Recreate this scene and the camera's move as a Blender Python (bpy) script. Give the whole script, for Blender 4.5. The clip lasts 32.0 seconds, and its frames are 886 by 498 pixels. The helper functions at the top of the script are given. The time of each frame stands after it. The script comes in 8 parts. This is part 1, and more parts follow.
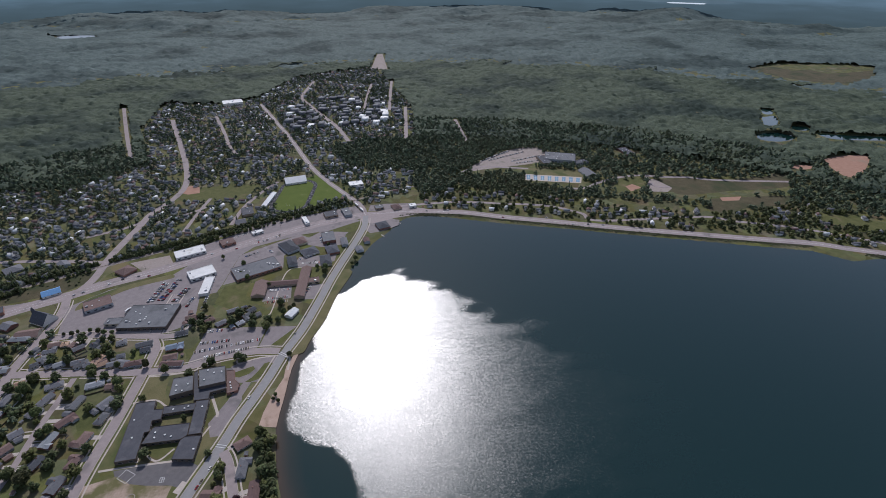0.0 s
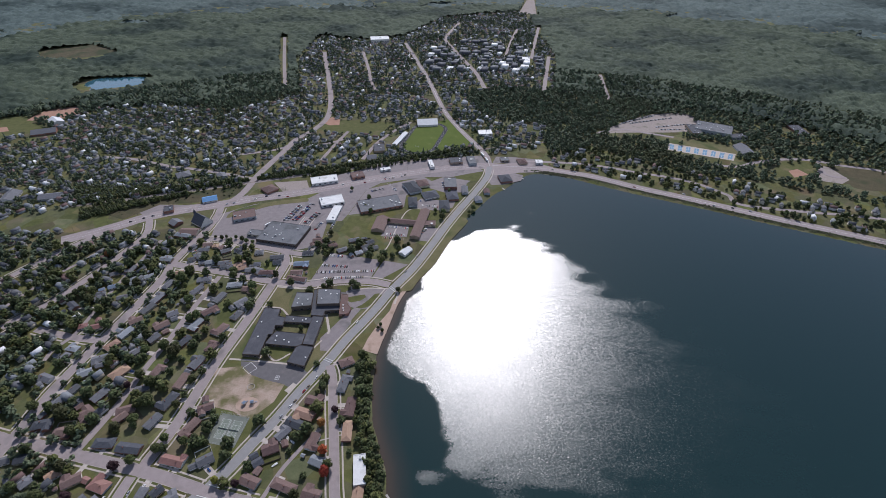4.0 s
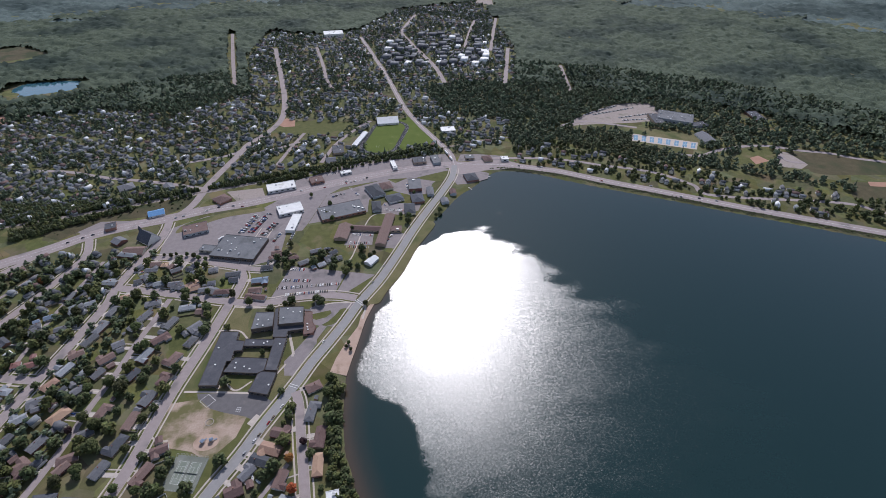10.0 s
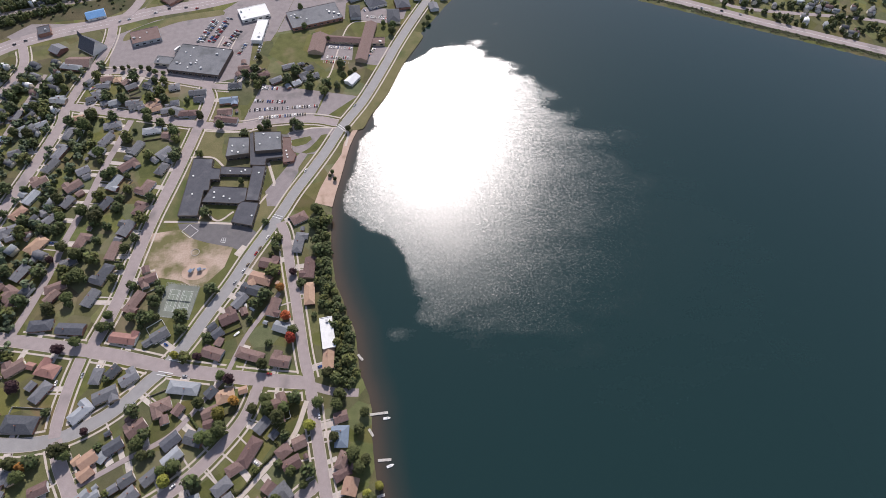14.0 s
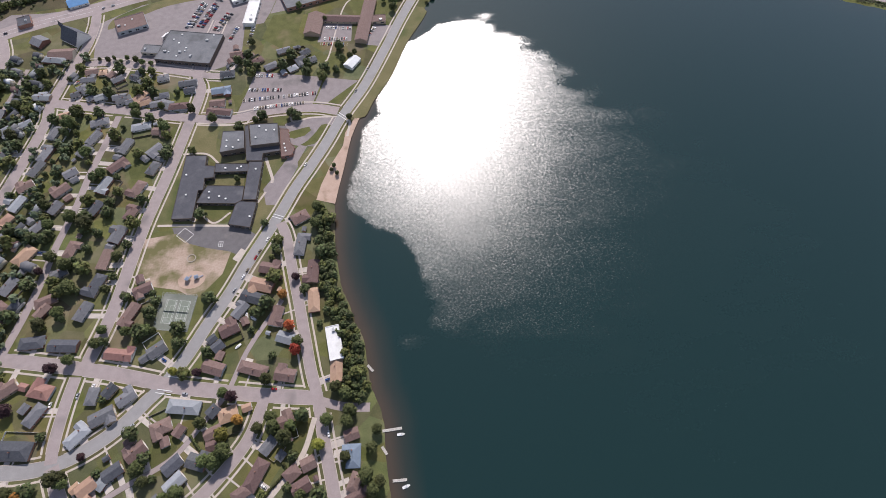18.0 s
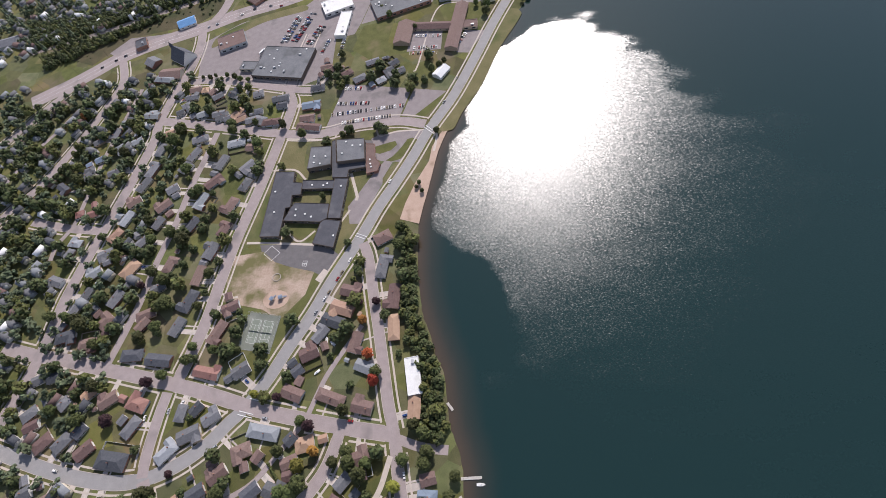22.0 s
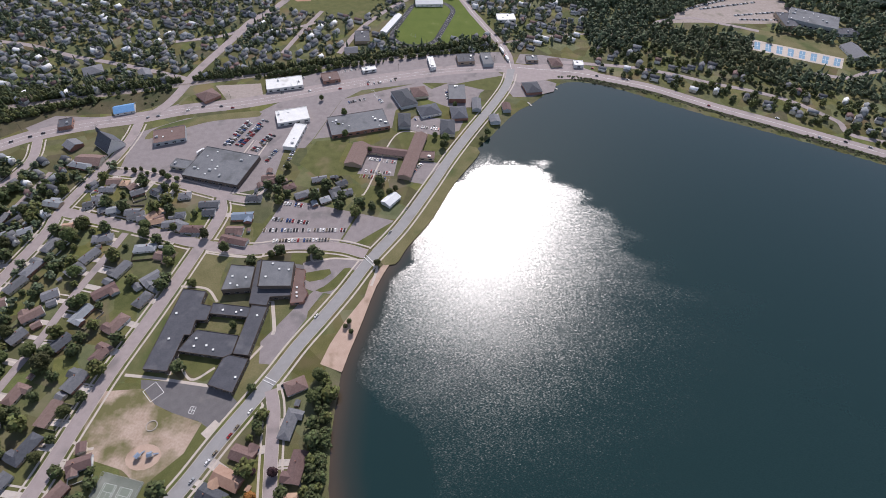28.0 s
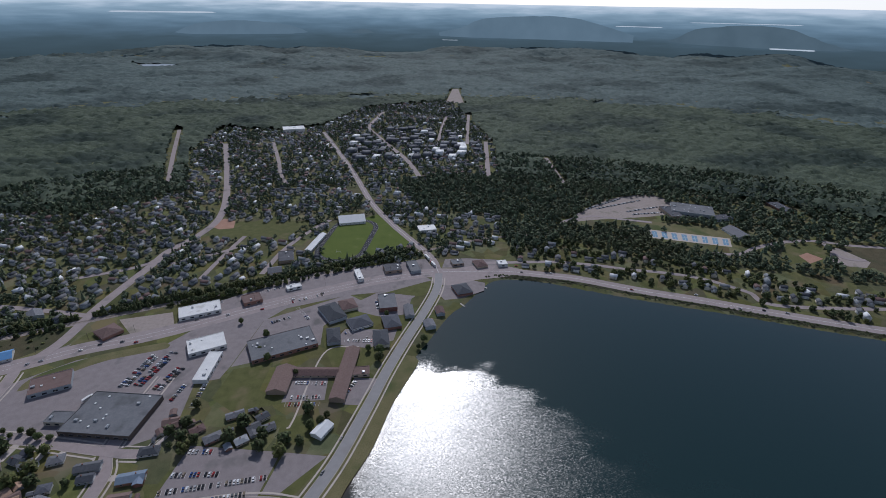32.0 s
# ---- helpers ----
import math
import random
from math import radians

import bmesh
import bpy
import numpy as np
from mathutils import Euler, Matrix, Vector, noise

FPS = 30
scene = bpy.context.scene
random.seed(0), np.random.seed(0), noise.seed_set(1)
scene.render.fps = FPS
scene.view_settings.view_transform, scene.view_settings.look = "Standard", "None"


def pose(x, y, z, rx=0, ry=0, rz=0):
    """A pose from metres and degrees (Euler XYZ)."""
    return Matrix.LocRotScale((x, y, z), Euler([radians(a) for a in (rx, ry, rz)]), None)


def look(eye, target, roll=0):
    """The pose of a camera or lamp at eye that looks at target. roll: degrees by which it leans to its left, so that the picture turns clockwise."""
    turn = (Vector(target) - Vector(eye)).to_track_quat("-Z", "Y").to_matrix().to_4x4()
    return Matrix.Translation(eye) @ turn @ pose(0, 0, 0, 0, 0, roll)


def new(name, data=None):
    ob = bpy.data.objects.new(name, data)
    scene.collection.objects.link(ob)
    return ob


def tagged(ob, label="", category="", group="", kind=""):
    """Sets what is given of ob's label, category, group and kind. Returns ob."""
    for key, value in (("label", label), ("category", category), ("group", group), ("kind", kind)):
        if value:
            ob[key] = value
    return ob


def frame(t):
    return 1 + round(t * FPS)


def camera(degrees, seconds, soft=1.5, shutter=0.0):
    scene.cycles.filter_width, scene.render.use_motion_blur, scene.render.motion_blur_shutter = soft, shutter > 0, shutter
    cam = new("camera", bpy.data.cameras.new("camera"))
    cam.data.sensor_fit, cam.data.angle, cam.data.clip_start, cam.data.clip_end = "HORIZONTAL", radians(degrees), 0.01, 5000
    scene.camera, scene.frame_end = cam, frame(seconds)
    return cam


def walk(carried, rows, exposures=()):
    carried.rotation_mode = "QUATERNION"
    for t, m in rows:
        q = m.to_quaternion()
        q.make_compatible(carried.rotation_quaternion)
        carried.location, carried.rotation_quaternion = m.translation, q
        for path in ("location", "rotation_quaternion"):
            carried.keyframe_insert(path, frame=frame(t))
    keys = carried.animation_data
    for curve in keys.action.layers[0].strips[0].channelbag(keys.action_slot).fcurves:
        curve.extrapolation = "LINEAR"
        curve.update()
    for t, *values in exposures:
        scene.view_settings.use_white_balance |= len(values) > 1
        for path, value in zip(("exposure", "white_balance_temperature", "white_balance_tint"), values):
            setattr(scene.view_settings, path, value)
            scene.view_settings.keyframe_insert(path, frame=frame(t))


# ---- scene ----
cam = camera(83.44, 32.0, soft=0.8)
PATH = [
    (0.0, pose(-1.91, -4.24, 437.42, 59.209, -0.237, -16.885)),
    (0.5, pose(-1.13, -1.66, 436.82, 61.848, -5.385, -11.575)),
    (1.0, pose(-0.55, -0.21, 436.69, 67.512, -2.534, -1.512)),
    (1.5, pose(-0.00, 0.00, 437.00, 68.482, -0.449, 0.177)),
    (2.0, pose(0.92, -0.61, 437.24, 63.457, -0.455, 2.516)),
    (2.5, pose(1.27, -0.80, 437.52, 58.650, -0.070, 2.960)),
    (3.0, pose(1.13, -0.62, 437.70, 55.642, -0.114, 2.253)),
    (3.5, pose(0.81, 0.15, 437.85, 53.546, -0.200, 0.493)),
    (5.5, pose(-0.13, 5.36, 437.81, 53.880, -0.512, -2.934)),
    (6.0, pose(-0.22, 7.32, 437.71, 53.606, -0.443, -3.819)),
    (6.5, pose(-0.28, 9.92, 437.64, 54.071, -0.571, -4.755)),
    (7.0, pose(-0.30, 13.31, 437.33, 52.909, -0.627, -4.768)),
    (7.5, pose(0.07, 17.17, 437.03, 51.958, -0.530, -4.850)),
    (8.0, pose(0.62, 21.27, 436.65, 51.949, -0.493, -5.143)),
    (8.5, pose(0.80, 25.07, 436.41, 51.194, -0.396, -4.918)),
    (9.0, pose(0.94, 29.35, 435.98, 50.063, -0.355, -4.479)),
    (9.5, pose(0.85, 33.86, 435.39, 51.470, -0.283, -4.924)),
    (10.0, pose(0.63, 38.41, 434.63, 52.739, -0.321, -5.657)),
    (10.5, pose(-0.02, 42.68, 433.96, 52.274, -0.303, -6.517)),
    (11.0, pose(-1.17, 45.93, 433.58, 30.155, -3.317, -6.016)),
    (11.5, pose(-2.14, 49.32, 432.54, 25.947, -1.274, -3.515)),
    (12.0, pose(-2.82, 53.20, 430.80, 24.863, -0.335, -2.639)),
    (12.5, pose(-3.06, 57.19, 428.76, 24.035, -0.178, -2.373)),
    (13.0, pose(-3.14, 61.26, 426.49, 26.172, -0.227, -3.538)),
    (13.5, pose(-3.25, 65.73, 424.09, 27.181, -0.332, -6.249)),
    (14.0, pose(-3.27, 70.22, 421.77, 31.908, -2.301, -6.400)),
    (14.5, pose(-3.02, 74.67, 419.53, 30.516, -0.824, -2.178)),
    (16.5, pose(-1.05, 92.28, 408.88, 29.731, -0.398, -7.016)),
    (17.0, pose(-0.44, 96.70, 406.43, 29.123, -0.308, -7.400)),
    (17.5, pose(0.03, 101.31, 404.29, 28.735, -0.382, -7.396)),
    (18.0, pose(0.23, 106.33, 402.23, 29.108, -0.382, -7.241)),
    (18.5, pose(0.88, 111.54, 400.37, 29.792, -0.826, -9.098)),
    (19.0, pose(2.34, 116.65, 398.55, 28.908, -3.306, -8.500)),
    (19.5, pose(4.05, 121.69, 396.53, 27.883, -6.761, -2.927)),
    (20.0, pose(5.44, 126.66, 394.02, 29.867, -10.689, 5.980)),
    (20.5, pose(5.87, 131.60, 391.04, 27.939, -5.576, 10.424)),
    (21.0, pose(5.61, 136.22, 388.33, 30.488, 0.657, 12.773)),
    (21.5, pose(4.70, 140.76, 386.14, 31.264, 5.541, 9.461)),
    (22.0, pose(3.48, 145.10, 384.24, 29.131, 7.717, -0.994)),
    (22.5, pose(2.44, 149.49, 382.32, 27.613, 2.336, -4.285)),
    (23.0, pose(2.19, 153.89, 380.66, 28.208, 0.102, -8.732)),
    (23.5, pose(2.78, 158.85, 379.02, 28.084, -0.302, -7.778)),
    (24.0, pose(3.93, 164.19, 377.40, 27.896, -0.419, -6.940)),
    (24.5, pose(5.30, 169.17, 376.23, 28.413, -0.768, -8.228)),
    (26.5, pose(7.61, 194.00, 368.55, 28.219, -1.547, -4.532)),
    (27.0, pose(7.67, 199.15, 366.34, 31.625, -1.625, -3.584)),
    (27.5, pose(7.13, 203.75, 363.68, 33.708, -1.789, -1.446)),
    (28.0, pose(6.07, 208.54, 360.85, 40.939, -1.271, 0.365)),
    (28.5, pose(4.78, 213.92, 358.24, 46.345, -1.095, 1.680)),
    (29.0, pose(3.96, 219.25, 355.82, 50.937, -0.643, 3.102)),
    (29.5, pose(3.61, 223.72, 353.70, 50.410, -0.111, 1.254)),
    (30.0, pose(3.60, 227.31, 351.62, 50.049, 0.175, -1.690)),
    (30.5, pose(4.29, 231.77, 348.44, 49.074, 0.258, -2.657)),
    (31.0, pose(4.87, 237.11, 344.83, 50.627, 0.390, -5.210)),
    (31.5, pose(4.23, 241.94, 342.92, 59.304, -0.325, -10.005)),
    (32.0, pose(4.03, 247.27, 340.96, 64.074, -0.905, -9.502)),
]
EXPOSURE = [(0.0, -0.5, 6000, 17), (0.5, -0.6, 5950, 16), (1.0, -1.28, 5800, 15), (2.0, -1.15, 5800, 15), (3.0, -0.42, 5950, 16), (6.0, -0.27, 5950, 17), (10.5, -0.2, 6000, 17),
            (11.5, 0.18, 6500, 18), (24.0, 0.18, 6500, 18), (28.0, 0.08, 6350, 18), (29.0, -0.06, 6250, 17), (30.5, -0.08, 6250, 17), (31.0, -0.1, 6200, 17), (32.0, -0.85, 5800, 15)]
walk(cam, PATH, EXPOSURE)

# ---- sky and sun ----
SUN_AZ, SUN_EL = 7.2, 43.0
world = bpy.data.worlds.new("sky")
scene.world = world
world.use_nodes = True
wn = world.node_tree.nodes
sky = wn.new("ShaderNodeTexSky")
sky.sky_type = 'NISHITA'
sky.sun_disc = False
sky.sun_elevation, sky.sun_rotation = radians(SUN_EL), radians(SUN_AZ)
sky.air_density, sky.dust_density, sky.ozone_density = 1.0, 0.5, 2.0
wn["Background"].inputs["Strength"].default_value = 0.1
hazy = wn.new("ShaderNodeHueSaturation")
hazy.inputs["Saturation"].default_value = 0.85
world.node_tree.links.new(sky.outputs[0], hazy.inputs["Color"])
# pale haze that thickens towards the horizon all round
way, part_z, low, thick, haze = (wn.new("ShaderNodeTexCoord"), wn.new("ShaderNodeSeparateXYZ"), wn.new("ShaderNodeMapRange"), wn.new("ShaderNodeMath"), wn.new("ShaderNodeMix"))
low.inputs["From Min"].default_value, low.inputs["From Max"].default_value, low.inputs["To Min"].default_value, low.inputs["To Max"].default_value = 0.0, 1.0, 1.0, 0.0
thick.operation, thick.inputs[1].default_value = 'POWER', 3.6
haze.data_type, haze.blend_type = 'RGBA', 'ADD'
haze.inputs["B"].default_value = (9.6, 9.9, 10.1, 1)
for a, c in ((way.outputs["Generated"], part_z.inputs[0]), (part_z.outputs["Z"], low.inputs["Value"]), (low.outputs[0], thick.inputs[0]), (thick.outputs[0], haze.inputs["Factor"]),
             (hazy.outputs[0], haze.inputs["A"]), (haze.outputs["Result"], wn["Background"].inputs["Color"])):
    world.node_tree.links.new(a, c)
sun = new("sun", bpy.data.lights.new("sun", 'SUN'))
sun.data.energy, sun.data.angle, sun.data.color = 4.0, radians(0.53), (1.0, 0.96, 0.9)
sun.matrix_world = look((0, 0, 0), (-math.sin(radians(SUN_AZ)) * math.cos(radians(SUN_EL)),
                                    -math.cos(radians(SUN_AZ)) * math.cos(radians(SUN_EL)), -math.sin(radians(SUN_EL))))


# ---- materials ----
def material(name, dark, light, size=1.0, rough=0.9, bump=0.2, fine=12.0, spec=0.3, vary=0.0, stain=0.0, stain_col=(0.1, 0.09, 0.07), stain_size=0.05, island=False, metal=0.0):
    """Two-scale mottled surface in world metres; vary: how far single objects differ; stain: share of broad patches."""
    m = bpy.data.materials.new(name)
    m.use_nodes = True
    n, l = m.node_tree.nodes, m.node_tree.links
    b = n["Principled BSDF"]
    b.inputs["Roughness"].default_value = rough
    b.inputs["Specular IOR Level"].default_value = spec
    b.inputs["Metallic"].default_value = metal
    geo = n.new("ShaderNodeNewGeometry")
    t1, t2 = n.new("ShaderNodeTexNoise"), n.new("ShaderNodeTexNoise")
    t1.inputs["Scale"].default_value, t1.inputs["Detail"].default_value = 1.0 / size, 4
    t2.inputs["Scale"].default_value, t2.inputs["Detail"].default_value = fine / size, 3
    for t in (t1, t2):
        l.new(geo.outputs["Position"], t.inputs["Vector"])
    add = n.new("ShaderNodeMath")
    add.operation = 'MULTIPLY_ADD'
    add.inputs[1].default_value = 0.5
    l.new(t2.outputs["Fac"], add.inputs[0])
    half = n.new("ShaderNodeMath")
    half.operation = 'MULTIPLY'
    half.inputs[1].default_value = 0.5
    l.new(t1.outputs["Fac"], half.inputs[0])
    l.new(half.outputs[0], add.inputs[2])
    ramp = n.new("ShaderNodeMapRange")
    ramp.inputs["From Min"].default_value, ramp.inputs["From Max"].default_value = 0.32, 0.68
    l.new(add.outputs[0], ramp.inputs["Value"])
    mix = n.new("ShaderNodeMix")
    mix.data_type = 'RGBA'
    mix.inputs["A"].default_value, mix.inputs["B"].default_value = (*dark, 1), (*light, 1)
    l.new(ramp.outputs[0], mix.inputs["Factor"])
    col = mix.outputs["Result"]
    if stain:
        t3 = n.new("ShaderNodeTexNoise")
        t3.inputs["Scale"].default_value, t3.inputs["Detail"].default_value = stain_size, 5
        l.new(geo.outputs["Position"], t3.inputs["Vector"])
        r3 = n.new("ShaderNodeMapRange")
        r3.inputs["From Min"].default_value, r3.inputs["From Max"].default_value = 0.66 - 0.3 * stain, 0.78 - 0.25 * stain
        l.new(t3.outputs["Fac"], r3.inputs["Value"])
        mx = n.new("ShaderNodeMix")
        mx.data_type = 'RGBA'
        mx.inputs["B"].default_value = (*stain_col, 1)
        l.new(r3.outputs[0], mx.inputs["Factor"])
        l.new(col, mx.inputs["A"])
        col = mx.outputs["Result"]
    if vary:
        hsv = n.new("ShaderNodeHueSaturation")
        if island:
            rnd = geo.outputs["Random Per Island"]
        else:
            rnd = n.new("ShaderNodeObjectInfo").outputs["Random"]
        for key, lo, hi in (("Value", 1 - vary, 1 + vary), ("Hue", 0.5 - vary * 0.06, 0.5 + vary * 0.04)):
            r = n.new("ShaderNodeMapRange")
            r.inputs["To Min"].default_value, r.inputs["To Max"].default_value = lo, hi
            l.new(rnd, r.inputs["Value"])
            l.new(r.outputs[0], hsv.inputs[key])
        l.new(col, hsv.inputs["Color"])
        col = hsv.outputs["Color"]
    l.new(col, b.inputs["Base Color"])
    if bump:
        bp = n.new("ShaderNodeBump")
        bp.inputs["Strength"].default_value, bp.inputs["Distance"].default_value = bump, 0.1 * size
        l.new(add.outputs[0], bp.inputs["Height"])
        l.new(bp.outputs[0], b.inputs["Normal"])
    return m


M = {
    "asphalt": material("asphalt", (0.215, 0.186, 0.184), (0.290, 0.256, 0.253), 6, 0.85, 0.1, 8, 0.25, stain=0.25, stain_col=(0.15, 0.14, 0.135), stain_size=0.04),
    "road": material("road_asphalt", (0.285, 0.238, 0.23), (0.365, 0.312, 0.302), 5, 0.85, 0.1, 8, 0.25, stain=0.3, stain_col=(0.215, 0.19, 0.185), stain_size=0.05),
    "grey_road": material("newer_grey_asphalt", (0.25, 0.243, 0.24), (0.315, 0.305, 0.30), 5, 0.8, 0.1, 8, 0.3, stain=0.25, stain_col=(0.25, 0.235, 0.225), stain_size=0.04),
    "dark_asphalt": material("dark_asphalt", (0.12, 0.112, 0.115), (0.17, 0.16, 0.16), 5, 0.85, 0.1, 8, 0.25, stain=0.2, stain_col=(0.2, 0.18, 0.17)),
    "concrete": material("concrete", (0.43, 0.37, 0.32), (0.55, 0.485, 0.425), 3, 0.85, 0.1, 6, 0.3, stain=0.2, stain_col=(0.33, 0.31, 0.28), stain_size=0.1),
    "gravel": material("gravel", (0.28, 0.235, 0.21), (0.40, 0.345, 0.31), 4, 0.95, 0.3, 10, 0.2, stain=0.3, stain_col=(0.22, 0.2, 0.16)),
    "dirt": material("worn_earth", (0.32, 0.235, 0.175), (0.47, 0.37, 0.30), 14, 0.95, 0.2, 9, 0.2, stain=0.78, stain_col=(0.145, 0.135, 0.06), stain_size=0.04),
    "grass": material("mown_grass", (0.074, 0.084, 0.027), (0.140, 0.140, 0.052), 9, 0.95, 0.3, 14, 0.2, stain=0.3, stain_col=(0.17, 0.145, 0.075), stain_size=0.03),
    "sport_grass": material("sport_grass", (0.082, 0.118, 0.020), (0.122, 0.155, 0.033), 20, 0.95, 0.2, 14, 0.2, stain=0.15, stain_col=(0.15, 0.17, 0.06)),
    "dry_grass": material("dry_grass", (0.12, 0.115, 0.05), (0.20, 0.175, 0.09), 16, 0.95, 0.3, 12, 0.2, stain=0.5, stain_col=(0.08, 0.1, 0.035), stain_size=0.02),
    "court": material("court_paint", (0.15, 0.165, 0.135), (0.205, 0.22, 0.185), 6, 0.8, 0.05, 8, 0.3, stain=0.3, stain_col=(0.25, 0.26, 0.23)),
    "clay": material("red_clay", (0.34, 0.19, 0.13), (0.44, 0.27, 0.20), 10, 0.95, 0.2, 10, 0.2, stain=0.3, stain_col=(0.3, 0.24, 0.18), stain_size=0.02),
    "sand": material("beach_sand", (0.40, 0.285, 0.22), (0.50, 0.375, 0.30), 7, 0.95, 0.2, 10, 0.2, stain=0.2, stain_col=(0.28, 0.2, 0.14), stain_size=0.06),
    "track": material("running_track", (0.03, 0.03, 0.036), (0.05, 0.05, 0.06), 5, 0.9, 0.1),
    "heath": material("brown_heath", (0.062, 0.055, 0.030), (0.125, 0.105, 0.060), 14, 0.95, 0.4, 10, 0.2, stain=0.6, stain_col=(0.052, 0.062, 0.028), stain_size=0.016),
    "drive": material("driveway_concrete", (0.42, 0.375, 0.335), (0.56, 0.50, 0.455), 3, 0.85, 0.1, 6, 0.3, vary=0.12, stain=0.25, stain_col=(0.36, 0.33, 0.30), stain_size=0.12),
    "line": material("white_paint", (0.6, 0.6, 0.58), (0.78, 0.78, 0.75), 3, 0.7, 0.0),
    "blue_court": material("blue_court_paint", (0.13, 0.25, 0.36), (0.17, 0.30, 0.42), 5, 0.7, 0.0),
    "leaf": material("leaves", (0.032, 0.043, 0.014), (0.098, 0.112, 0.036), 1.4, 0.75, 0.9, 5, 0.25, vary=0.45),
    "leaf_stuff": material("woodland_leaves", (0.032, 0.045, 0.018), (0.098, 0.116, 0.042), 1.6, 0.75, 0.9, 5, 0.25, vary=0.42, island=True),
    "leaf_light": material("light_green_leaves", (0.056, 0.068, 0.020), (0.142, 0.148, 0.046), 1.6, 0.75, 0.9, 5, 0.25, vary=0.42, island=True),
    # far leaves and canopy: distance haze painted in as a paler, bluer colour
    "leaf_far_hazed": material("hazed_woodland_leaves", (0.058, 0.082, 0.052), (0.150, 0.178, 0.098), 4.0, 0.8, 0.6, 5, 0.2, vary=0.4, island=True, stain=0.4, stain_col=(0.1, 0.112, 0.055), stain_size=0.0035),
    "leaf_canopy_hazed": material("hazed_canopy_leaves", (0.040, 0.060, 0.044), (0.116, 0.142, 0.090), 4.0, 0.85, 0.8, 4, 0.15, stain=0.62, stain_col=(0.030, 0.047, 0.036), stain_size=0.0042),
    # hill leaves carry the strongest haze blue in their base colour
    "leaf_hills_hazed": material("hazed_hill_leaves", (0.060, 0.092, 0.090), (0.138, 0.176, 0.158), 10.0, 0.85, 0.6, 5, 0.15, stain=0.6, stain_col=(0.040, 0.062, 0.058), stain_size=0.0028),
    # pale diffuse colour paints the sky glare onto the far lake
    "far_water_glare": material("far_water_painted_glare", (0.30, 0.34, 0.38), (0.40, 0.44, 0.48), 60, 0.3, 0.0, spec=0.5),
    "dark_brick": material("dark_brown_brick", (0.085, 0.068, 0.058), (0.135, 0.108, 0.092), 1.5, 0.9, 0.2),
    "leaf_red": material("autumn_red_leaves", (0.26, 0.05, 0.02), (0.42, 0.10, 0.04), 2, 0.75, 0.8, 5, 0.25, vary=0.2),
    "leaf_orange": material("autumn_orange_leaves", (0.20, 0.085, 0.02), (0.33, 0.16, 0.04), 2, 0.75, 0.8, 5, 0.25, vary=0.3),
    "leaf_yellow": material("yellowing_leaves", (0.12, 0.12, 0.02), (0.22, 0.21, 0.04), 2, 0.75, 0.8, 5, 0.25, vary=0.3),
    "leaf_plum": material("plum_red_leaves", (0.030, 0.014, 0.016), (0.06, 0.028, 0.03), 2, 0.75, 0.8, 5, 0.25, vary=0.2),
    "bark": material("bark", (0.07, 0.055, 0.04), (0.13, 0.105, 0.08), 0.5, 0.95, 0.6),
    "glass": material("window_glass", (0.02, 0.025, 0.03), (0.035, 0.04, 0.045), 2, 0.08, 0.0, spec=0.6),
    "rubber": material("tyre_rubber", (0.015, 0.015, 0.015), (0.025, 0.025, 0.025), 0.3, 0.8, 0.0),
    "steel": material("painted_steel", (0.4, 0.41, 0.42), (0.5, 0.51, 0.52), 1, 0.45, 0.0, metal=0.4),
    "timber": material("weathered_timber", (0.28, 0.24, 0.2), (0.42, 0.38, 0.33), 0.8, 0.85, 0.3),
}
ROOFS = {
    "grey": material("grey_shingles", (0.110, 0.112, 0.122), (0.185, 0.188, 0.20), 1.6, 0.8, 0.3, 8, 0.2, vary=0.25),
    "dark": material("charcoal_shingles", (0.055, 0.060, 0.072), (0.105, 0.11, 0.124), 1.6, 0.8, 0.3, 8, 0.2, vary=0.22),
    "brown": material("brown_shingles", (0.130, 0.085, 0.076), (0.215, 0.148, 0.132), 1.6, 0.8, 0.3, 8, 0.2, vary=0.22),
    "tan": material("tan_shingles", (0.30, 0.185, 0.125), (0.40, 0.265, 0.19), 2.5, 0.72, 0.25, 10, 0.4, vary=0.15),
    "pale": material("pale_grey_shingles", (0.21, 0.225, 0.245), (0.30, 0.318, 0.335), 2.5, 0.85, 0.3, 10, 0.25, vary=0.2),
    "white": material("white_metal_roof", (0.62, 0.63, 0.63), (0.75, 0.76, 0.76), 3, 0.6, 0.05, 6, 0.4, vary=0.05, stain=0.2, stain_col=(0.5, 0.5, 0.48)),
    "red": material("red_brown_shingles", (0.20, 0.10, 0.085), (0.29, 0.155, 0.13), 2.5, 0.72, 0.25, 10, 0.4, vary=0.15),
    "slate": material("slate_blue_shingles", (0.17, 0.215, 0.28), (0.235, 0.285, 0.36), 2.5, 0.85, 0.3, 10, 0.25, vary=0.15),
    "blue": material("blue_metal_roof", (0.10, 0.25, 0.45), (0.15, 0.32, 0.55), 3, 0.5, 0.05, 6, 0.4, vary=0.15),
}
